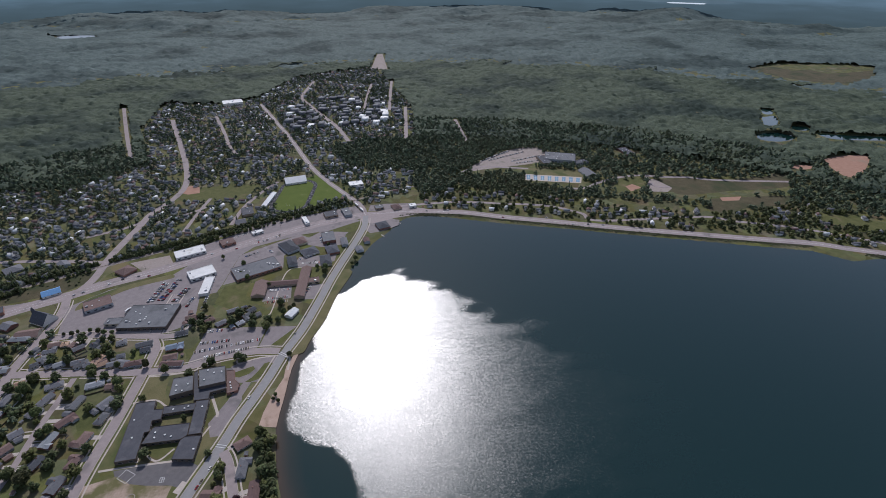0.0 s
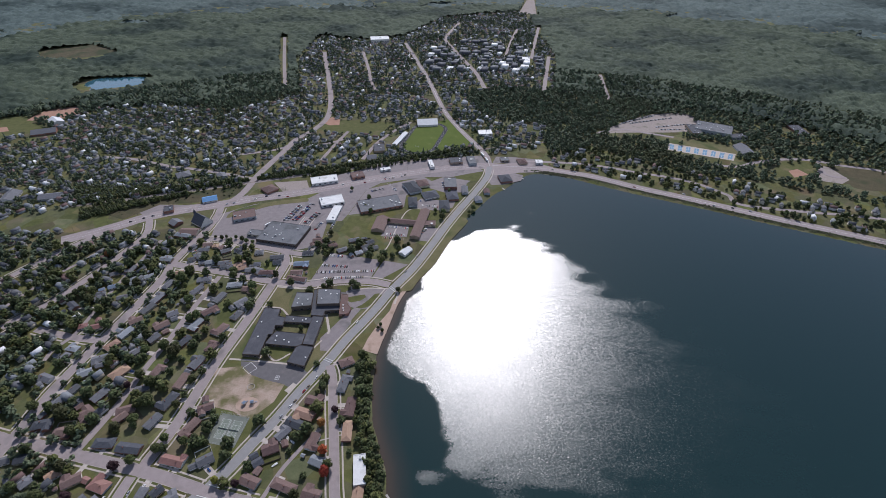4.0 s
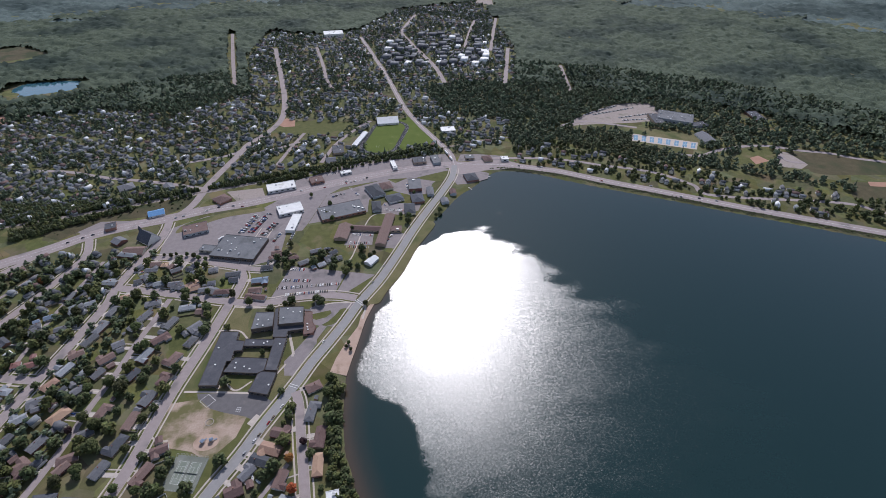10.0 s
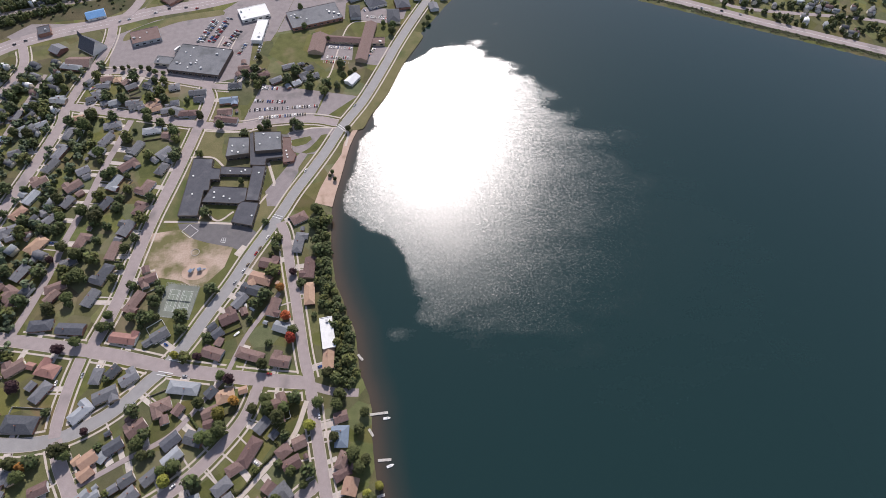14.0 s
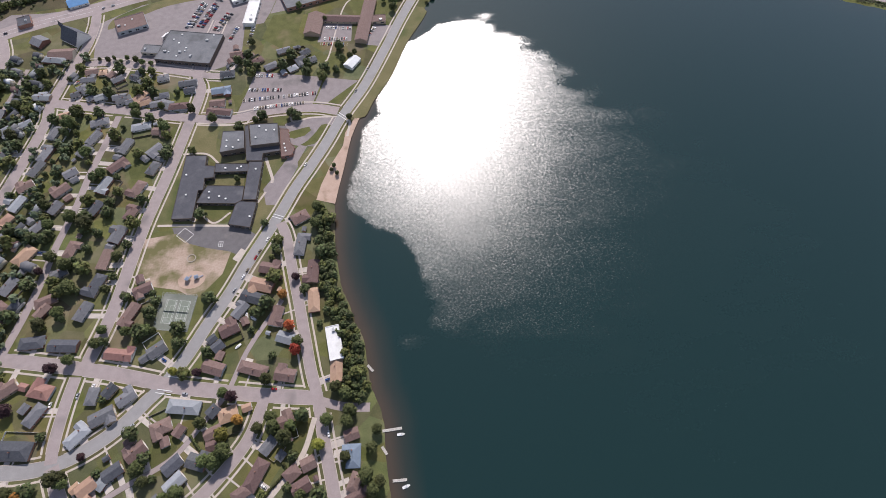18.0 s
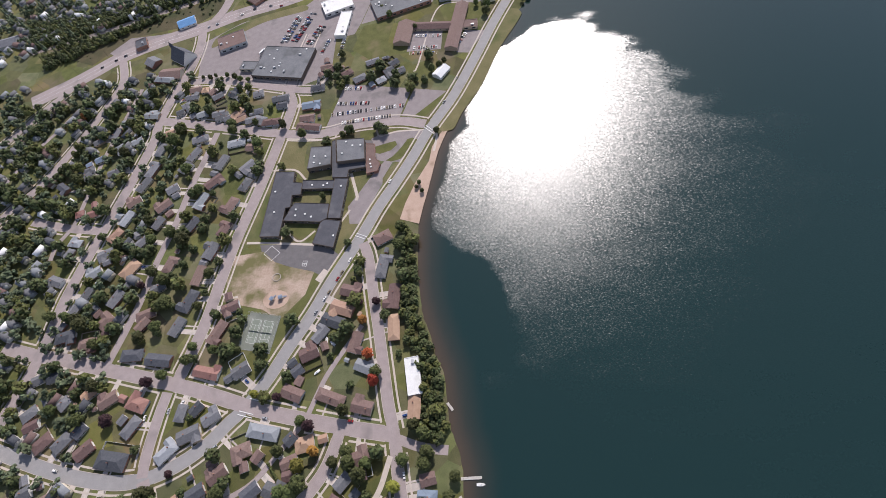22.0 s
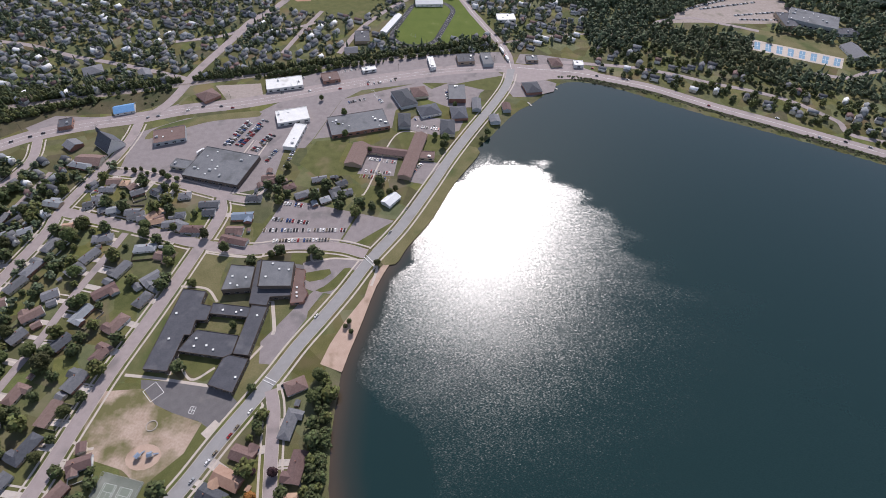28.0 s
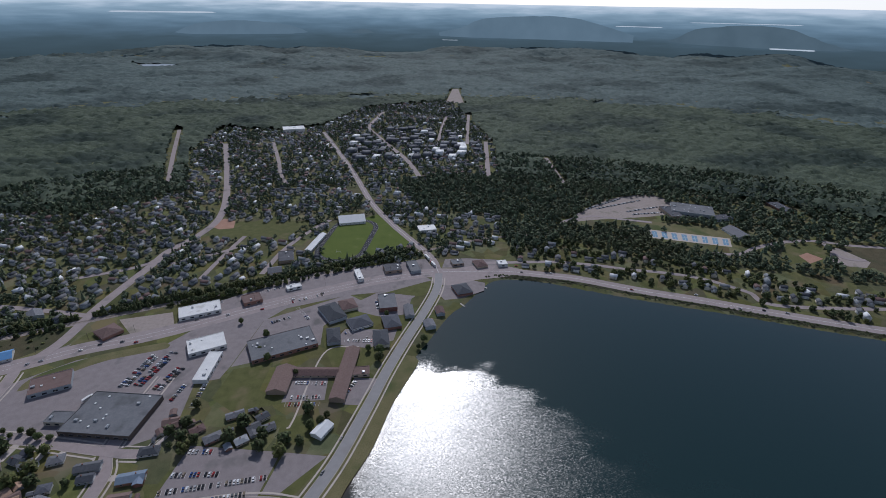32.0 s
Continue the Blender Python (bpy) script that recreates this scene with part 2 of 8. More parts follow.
FLAT_ROOFS = {
    "dark": material("tar_roof", (0.060, 0.062, 0.074), (0.095, 0.097, 0.110), 6, 0.8, 0.15, 6, 0.3, stain=0.3, stain_col=(0.12, 0.12, 0.13), stain_size=0.08),
    "grey": material("grey_membrane_roof", (0.125, 0.13, 0.14), (0.185, 0.19, 0.20), 7, 0.8, 0.1, 6, 0.3, stain=0.35, stain_col=(0.10, 0.105, 0.11), stain_size=0.05),
    "brown": material("brown_roof_gravel", (0.145, 0.095, 0.085), (0.205, 0.145, 0.13), 5, 0.9, 0.2),
    "white": material("white_membrane_roof", (0.62, 0.62, 0.6), (0.76, 0.76, 0.74), 6, 0.6, 0.05, 6, 0.4, stain=0.2, stain_col=(0.52, 0.51, 0.48), stain_size=0.08),
    "blue": ROOFS["blue"],
}
WALLS = [material("white_siding", (0.58, 0.57, 0.55), (0.70, 0.69, 0.66), 2, 0.8, 0.1, vary=0.1),
         material("cream_siding", (0.50, 0.45, 0.36), (0.60, 0.55, 0.45), 2, 0.8, 0.1, vary=0.1),
         material("grey_siding", (0.30, 0.32, 0.34), (0.40, 0.42, 0.44), 2, 0.8, 0.1, vary=0.2),
         material("red_brick", (0.22, 0.11, 0.08), (0.32, 0.18, 0.14), 1.5, 0.9, 0.2, vary=0.2),
         material("tan_brick", (0.34, 0.26, 0.19), (0.43, 0.34, 0.26), 1.5, 0.9, 0.2, vary=0.15)]
PAINTS = [material("car_paint", c, tuple(v * 1.15 for v in c), 2, 0.25, 0.0, spec=0.6) for c in
          ((0.7, 0.7, 0.7), (0.02, 0.02, 0.022), (0.35, 0.36, 0.37), (0.28, 0.02, 0.02), (0.03, 0.07, 0.2), (0.12, 0.125, 0.13), (0.75, 0.74, 0.70), (0.2, 0.16, 0.11))]


# ---- mesh helpers ----
def mesh_object(name, verts, faces, mat, parent=None, label="", smooth=False):
    me = bpy.data.meshes.new(name)
    me.from_pydata([tuple(v) for v in verts], [], faces)
    if smooth:
        me.shade_smooth()
    me.materials.append(mat)
    ob = new(name, me)
    if parent is not None:
        ob.parent = parent
    if label:
        ob["label"] = label
    return ob


def share(name, me, parent, m, label=""):
    """One more object on the mesh me, at the pose m in its parent."""
    ob = new(name, me)
    ob.parent = parent
    ob.matrix_basis = m
    if label:
        ob["label"] = label
    return ob


def box_data(x0, x1, y0, y1, z0, z1):
    v = [(x0, y0, z0), (x1, y0, z0), (x1, y1, z0), (x0, y1, z0), (x0, y0, z1), (x1, y0, z1), (x1, y1, z1), (x0, y1, z1)]
    f = [(0, 3, 2, 1), (4, 5, 6, 7), (0, 1, 5, 4), (1, 2, 6, 5), (2, 3, 7, 6), (3, 0, 4, 7)]
    return v, f


def merge(*parts):
    v, f = [], []
    for pv, pf in parts:
        n = len(v)
        v += list(pv)
        f += [tuple(i + n for i in q) for q in pf]
    return v, f


def mesh_data(name, vf, mat, smooth=False):
    me = bpy.data.meshes.new(name)
    me.from_pydata(vf[0], [], vf[1])
    if smooth:
        me.shade_smooth()
    me.materials.append(mat)
    return me


def many(name, bases, places, mat, label, category, flat=True):
    """One object of kind stuff: the base shapes (verts, triangles) set at places of rows x, y, z, sx, sy, sz, turn, base number."""
    vs, fs, at = [], [], 0
    for k, (bv, bf) in enumerate(bases):
        p = places[places[:, 7] == k]
        if not len(p):
            continue
        bv, bf = np.asarray(bv, float), np.asarray(bf, int)
        c, s = np.cos(p[:, 6]), np.sin(p[:, 6])
        v = bv[None, :, :] * p[:, None, 3:6]
        x = v[:, :, 0] * c[:, None] - v[:, :, 1] * s[:, None] + p[:, None, 0]
        y = v[:, :, 0] * s[:, None] + v[:, :, 1] * c[:, None] + p[:, None, 1]
        z = v[:, :, 2] + p[:, None, 2]
        vs.append(np.stack([x, y, z], 2).reshape(-1, 3))
        fs.append((bf[None] + (np.arange(len(p)) * len(bv))[:, None, None]).reshape(-1, 3) + at)
        at += len(p) * len(bv)
    v, f = np.concatenate(vs), np.concatenate(fs)
    me = bpy.data.meshes.new(name)
    me.vertices.add(len(v))
    me.vertices.foreach_set("co", v.ravel())
    me.loops.add(f.size)
    me.loops.foreach_set("vertex_index", f.ravel())
    me.polygons.add(len(f))
    me.polygons.foreach_set("loop_start", np.arange(0, f.size, 3))
    me.update(calc_edges=True)
    if not flat:
        me.shade_smooth()
    me.materials.append(mat)
    return tagged(new(name, me), label, category, "", "stuff")


# ---- plan geometry ----
def inside(pts, polygon):
    """Which of the points lie within the polygon."""
    x, y = pts[:, 0], pts[:, 1]
    res = np.zeros(len(pts), bool)
    n = len(polygon)
    for i in range(n):
        (x1, y1), (x2, y2) = polygon[i], polygon[(i + 1) % n]
        if y1 == y2:
            continue
        hit = ((y1 > y) != (y2 > y)) & (x < (x2 - x1) * (y - y1) / (y2 - y1) + x1)
        res ^= hit
    return res


def far_from_line(pts, line):
    """Distance of each point from a polyline."""
    best = np.full(len(pts), 1e9)
    for (x1, y1), (x2, y2) in zip(line[:-1], line[1:]):
        d = np.array((x2 - x1, y2 - y1))
        t = np.clip(((pts[:, 0] - x1) * d[0] + (pts[:, 1] - y1) * d[1]) / max(d @ d, 1e-9), 0, 1)
        best = np.minimum(best, np.hypot(pts[:, 0] - x1 - t * d[0], pts[:, 1] - y1 - t * d[1]))
    return best


def smooth_line(pts, step=4.0):
    """A curve through the points, sampled at even steps (Catmull-Rom)."""
    p = [np.array(q, float) for q in pts]
    p = [2 * p[0] - p[1]] + p + [2 * p[-1] - p[-2]]
    res = []
    for i in range(1, len(p) - 2):
        n = max(1, int(np.linalg.norm(p[i + 1] - p[i]) / step))
        for k in range(n):
            t = k / n
            res.append(0.5 * (2 * p[i] + (p[i + 1] - p[i - 1]) * t + (2 * p[i - 1] - 5 * p[i] + 4 * p[i + 1] - p[i + 2]) * t * t
                              + (3 * p[i] - 3 * p[i + 1] + p[i + 2] - p[i - 1]) * t ** 3))
    res.append(p[-2])
    return np.array(res)


def offset_line(line, d):
    t = np.gradient(line, axis=0)
    t /= np.maximum(np.linalg.norm(t, axis=1), 1e-9)[:, None]
    return line + np.stack([-t[:, 1], t[:, 0]], 1) * d


def strip(line, lo, hi, z0, z1, keep=None):
    """A band along the line between two side offsets, from z0 up to z1."""
    a, b = offset_line(line, lo), offset_line(line, hi)
    v, f = [], []
    for i in range(len(line) - 1):
        if keep is not None and not (keep[i] and keep[i + 1]):
            continue
        n = len(v)
        v += [(*a[i], z1), (*b[i], z1), (*b[i + 1], z1), (*a[i + 1], z1)]
        f.append((n, n + 3, n + 2, n + 1))
        if z1 > z0 + 0.05:
            v += [(*a[i], z0), (*b[i], z0), (*b[i + 1], z0), (*a[i + 1], z0)]
            f += [(n + 4, n + 7, n + 3, n), (n + 1, n + 2, n + 6, n + 5)]
    return v, f


# ---- plan of the place, in metres ----
LAKE_NEAR = [(-1.2, 8.1), (-12.4, 29.2), (-19.4, 43.1), (-24.8, 59.4), (-27.3, 76.1), (-28.9, 89.0), (-28.7, 106.6), (-31.3, 125.0), (-33.1, 144.0), (-34.4, 163.8), (-33.3, 179.0), (-36.2, 192.1), (-40.8, 205.6), (-43.9, 227.8), (-46.6, 250.9), (-54.9, 275.1), (-60.6, 293.9), (-65.4, 313.3), (-68.2, 340.0), (-67.8, 391.4), (-63.8, 409.4), (-59.3, 427.2), (-56.2, 441.5), (-52.2, 460.2), (-48.6, 475.1), (-43.7, 489.3), (-36.3, 507.5), (-28.3, 523.3), (-20.3, 535.5), (-12.9, 552.5), (-6.2, 566.2), (2.0, 583.6), (12.1, 606.9), (26.5, 631.7), (41.8, 660.6), (55.1, 686.1), (69.1, 704.4), (82.8, 726.3), (95.2, 744.6), (109.2, 761.2), (124.4, 773.0), (139.7, 790.9), (156.3, 812.5), (174.7, 829.0)]
LAKE_FAR = [(195.2, 831.6), (225.9, 826.9), (260.1, 809.4), (292.2, 789.7), (354.1, 755.0), (413.2, 725.1), (468.9, 696.9), (519.8, 668.1), (549.7, 652.8), (822.8, 511.2), (837.0, 491.5), (856.4, 467.0), (918.3, 458.0), (969.5, 411.8), (1049.4, 350.7), (1500.0, 250.0), (2300.0, 100.0), (2600.0, -700.0), (1500.0, -1300.0), (500.0, -1300.0), (60.0, -700.0), (-20.0, -200.0)]
POND = [(-939.9, 1355.6), (-920.8, 1383.4), (-824.2, 1402.9), (-779.2, 1393.0), (-782.6, 1354.6), (-826.3, 1317.1), (-890.0, 1305.3)]
RUFFLED = [(-58, 392), (-54, 429), (-39, 452), (-38, 480), (-21, 508), (-15, 537), (6, 580), (14, 611), (38, 616), (57, 627), (64, 640), (92, 648), (125, 645), (165, 606), (216, 543), (275, 484), (308, 434), (330, 395), (380, 300), (360, 190), (210, 150), (90, 195), (30, 240), (10, 262), (4, 286), (10, 306), (2, 326), (-12, 345), (-38, 365), (-52, 378)]
ROADS = [
    ("highway", 24, [(-563.4, 620.6), (-519.3, 646.2), (-492.7, 664.4), (-465.4, 684.5), (-417.1, 706.3), (-357.5, 724.9), (-309.1, 743.7), (-250.2, 758.6), (-197.2, 777.7), (-128.4, 806.4), (-54.9, 832.5), (22.6, 854.0), (86.6, 863.1), (106.4, 860.9)]),
    ("lake_highway", 18, [(98.0, 868.0), (118.0, 865.0), (138.8, 861.8), (169.2, 858.6), (200.7, 853.7), (230.8, 844.0), (267.1, 830.5), (302.1, 815.8), (364.8, 777.8), (425.3, 746.4), (481.3, 715.6), (533.9, 686.7), (564.4, 670.6), (634.0, 635.5), (704.0, 600.5), (775.0, 565.5), (845.7, 530.7), (886.4, 500.3), (933.3, 468.7), (992.7, 426.6), (1077.5, 365.8)]),
    ("boulevard", 10.5, [(106.4, 860.9), (96.8, 819.0), (74.6, 769.3), (44.4, 711.1), (18.3, 657.5), (-1.9, 610.9), (-29.8, 550.8), (-56.4, 506.1), (-73.8, 470.8), (-90.0, 441.4), (-106.2, 413.3), (-121.3, 382.4), (-145.5, 338.0), (-160.3, 307.8), (-176.6, 280.0), (-190.9, 254.0), (-206.5, 232.1), (-218.1, 220.4), (-231.9, 205.9), (-247.4, 194.4), (-263.2, 186.2), (-280.7, 180.8), (-300.9, 179.1), (-326.0, 181.6), (-357.1, 188.0), (-389.3, 197.0), (-427.9, 209.0)]),
    ("cross_street", 11, [(-452.8, 295.9), (-417.6, 286.5), (-389.3, 281.2), (-355.1, 272.7), (-304.6, 260.6), (-260.4, 249.6), (-232.8, 241.1), (-194.6, 228.9), (-157.5, 220.2), (-126.1, 213.4), (-89.9, 207.1), (-81.7, 205.1)]),
    ("shore_drive", 9, [(-119.0, 375.4), (-112.8, 358.9), (-106.2, 321.4), (-100.1, 289.2), (-94.9, 258.7), (-89.9, 229.7), (-84.2, 204.7), (-80.1, 175.7), (-74.7, 145.7), (-70.6, 122.0), (-66.3, 99.3), (-65.0, 81.9), (-72.7, 67.5), (-87.7, 53.9), (-104.4, 40.8), (-124.6, 24.4)]),
    ("shore_spur", 7, [(-84.2, 204.2), (-64.1, 196.9), (-43.8, 194.0)]),
    ("school_street", 11, [(-271.1, 256.4), (-259.1, 300.6), (-252.2, 347.2), (-245.7, 389.0), (-233.1, 445.2), (-222.0, 502.4), (-212.7, 560.2), (-218.5, 586.7), (-212.1, 632.1), (-201.8, 683.3)]),
    ("north_street", 11, [(-377.5, 563.7), (-332.8, 552.2), (-283.2, 539.7), (-222.7, 522.8), (-172.4, 515.5), (-131.1, 523.0), (-87.6, 521.3), (-60.8, 513.4)]),
    ("long_street", 11, [(-427.2, 221.2), (-415.3, 262.7), (-409.8, 304.7), (-407.6, 343.3), (-397.5, 398.5), (-385.4, 455.0), (-372.0, 529.9), (-373.1, 560.6), (-364.7, 608.6), (-355.3, 648.8), (-352.8, 688.6), (-356.6, 722.6)]),
    ("middle_street", 7, [(-341.3, 274.5), (-333.7, 304.8), (-327.4, 336.8), (-323.7, 370.7), (-315.4, 413.8), (-309.6, 460.1), (-301.7, 501.2), (-296.1, 534.1)]),
    ("link_street", 9, [(-482.6, 435.4), (-462.7, 429.3), (-433.7, 422.1), (-396.1, 415.4)]),
    ("second_avenue", 10, [(-531.6, 425.5), (-517.2, 453.7), (-496.9, 479.0), (-477.3, 520.2), (-458.9, 573.2), (-444.3, 634.9), (-456.7, 678.3)]),
    ("second_alley", 5, [(-442.1, 384.8), (-441.5, 403.0), (-431.2, 426.6), (-429.0, 470.3), (-426.4, 520.8), (-413.0, 620.8)]),
    ("third_avenue", 10, [(-615.0, 458.9), (-588.8, 522.1), (-563.5, 565.5), (-532.8, 612.0), (-503.6, 652.1)]),
    ("third_alley", 5, [(-564.3, 433.4), (-543.4, 485.2), (-527.5, 528.4), (-503.3, 568.8), (-479.5, 619.8)]),
    ("store_street", 9, [(-350.1, 622.9), (-315.1, 619.3), (-267.7, 605.3), (-214.9, 588.5), (-190.1, 583.2)]),
    ("curve_avenue", 9, [(-126.0, 212.3), (-133.3, 189.2), (-142.8, 173.2), (-164.7, 149.4), (-188.5, 131.5), (-208.0, 120.8), (-229.2, 109.5), (-244.2, 104.4)]),
    ("south_avenue", 9, [(-76.0, 126.8), (-90.8, 118.2), (-110.7, 101.1), (-130.0, 84.6), (-154.9, 65.6), (-179.8, 54.5), (-200.2, 45.9), (-232.3, 34.6)]),
    ("west_spur", 10, [(-280.0, 179.8), (-271.5, 161.0), (-259.7, 141.4), (-251.1, 122.5), (-240.1, 99.9), (-230.4, 82.4), (-220.1, 65.4), (-207.8, 45.1), (-197.1, 27.4)]),
    ("south_west_street", 9, [(-389.6, 111.7), (-361.2, 107.9), (-332.8, 104.1), (-303.9, 97.3), (-272.2, 87.5), (-246.2, 80.9), (-230.3, 82.0)]),
    ("little_street", 9, [(-277.6, 246.8), (-280.5, 226.2), (-282.3, 199.4), (-281.4, 181.9)]),
    ("west_alley", 4, [(-393.1, 149.2), (-373.2, 146.0), (-342.6, 137.8), (-312.9, 131.9), (-265.6, 133.7)]),
    ("centre_alley", 4, [(-256.4, 143.6), (-224.0, 159.6), (-192.3, 175.2), (-170.6, 200.2), (-153.5, 221.1)]),
    ("south_alley", 4, [(-225.7, 78.8), (-198.2, 88.2), (-176.5, 95.1), (-154.9, 105.1), (-133.5, 124.6), (-111.5, 147.2), (-95.5, 166.2), (-86.7, 191.5)]),
    ("lake_alley", 4, [(-153.7, 223.3), (-142.3, 251.8), (-128.1, 275.0), (-114.7, 294.8)]),
    ("frontage_road", 8, [(173.6, 882.9), (211.5, 879.9), (281.5, 872.1), (340.8, 853.3), (382.2, 834.4), (429.2, 817.8), (474.0, 793.5), (513.0, 751.4), (532.5, 713.1), (727.4, 672.6), (776.2, 638.5), (843.8, 599.5), (915.2, 544.3), (966.9, 492.8)]),
    ("bridge_street", 12, [(106.4, 860.9), (101.0, 915.7), (68.7, 1006.0), (53.2, 1049.7), (22.4, 1158.8), (-15.6, 1381.4), (-66.5, 1632.7), (-96.8, 1774.3)]),
    ("west_avenue", 13, [(-352.3, 720.4), (-335.2, 757.7), (-328.6, 800.4), (-324.5, 838.0), (-300.5, 940.8), (-291.0, 986.2), (-262.0, 1042.8), (-246.3, 1113.9), (-258.1, 1227.6), (-299.2, 1429.5), (-350.8, 1660.7)]),
    ("hill_avenue", 9, [(-144.6, 1276.4), (-168.3, 1350.5), (-193.2, 1493.0), (-227.2, 1664.8)]),
    ("main_street", 12, [(134.0, 1307.8), (120.2, 1441.7), (92.4, 1567.0), (60.0, 1713.5), (42.5, 1841.1), (99.4, 2077.6)]),
    ("upper_avenue", 10, [(-393.4, 1318.7), (-451.4, 1550.1), (-521.7, 1848.1)]),
    ("east_avenue", 11, [(284.9, 1278.1), (320.5, 1435.8), (360.5, 1610.2)]),
    ("east_end_road", 9, [(440.9, 1227.5), (457.5, 1331.4), (473.2, 1428.6)]),
    ("church_road", 10, [(302.0, 1587.3), (346.6, 1789.8), (395.1, 2001.5)]),
    ("top_road", 9, [(222.3, 1605.8), (263.2, 1786.9), (311.2, 1977.4)]),
    ("plant_road", 8, [(346.4, 1004.4), (364.6, 1023.6), (417.5, 1037.7), (461.7, 1019.3), (514.3, 995.6)]),
    ("ball_field_road", 9, [(535.9, 868.5), (584.7, 857.5), (627.9, 875.1), (692.1, 888.7), (745.4, 884.7), (785.4, 863.5), (843.4, 843.6), (872.7, 822.3), (929.3, 799.0), (1046.6, 757.9)]),
    ("ball_field_drive", 8, [(751.9, 875.0), (738.8, 837.1), (741.6, 819.4), (766.7, 811.1)]),
    ("back_street", 7, [(-275.4, 942.1), (-221.0, 967.1), (-189.8, 987.9)]),
    ("yard_street", 8, [(-649.6, 905.2), (-587.1, 894.8), (-508.6, 866.2), (-446.7, 850.5), (-376.7, 829.7), (-333.3, 814.3)]),
    ("north_lane", 8, [(-383.5, 914.6), (-311.1, 943.5), (-278.3, 1003.6), (-241.2, 1004.4)]),
    ("stadium_lane", 8, [(-140.7, 892.1), (-117.2, 972.6), (-78.9, 1045.0), (-52.8, 1079.4)]),
    ("hill_lane", 7, [(-221.3, 888.2), (-203.8, 968.0), (-187.7, 1028.2)]),
]
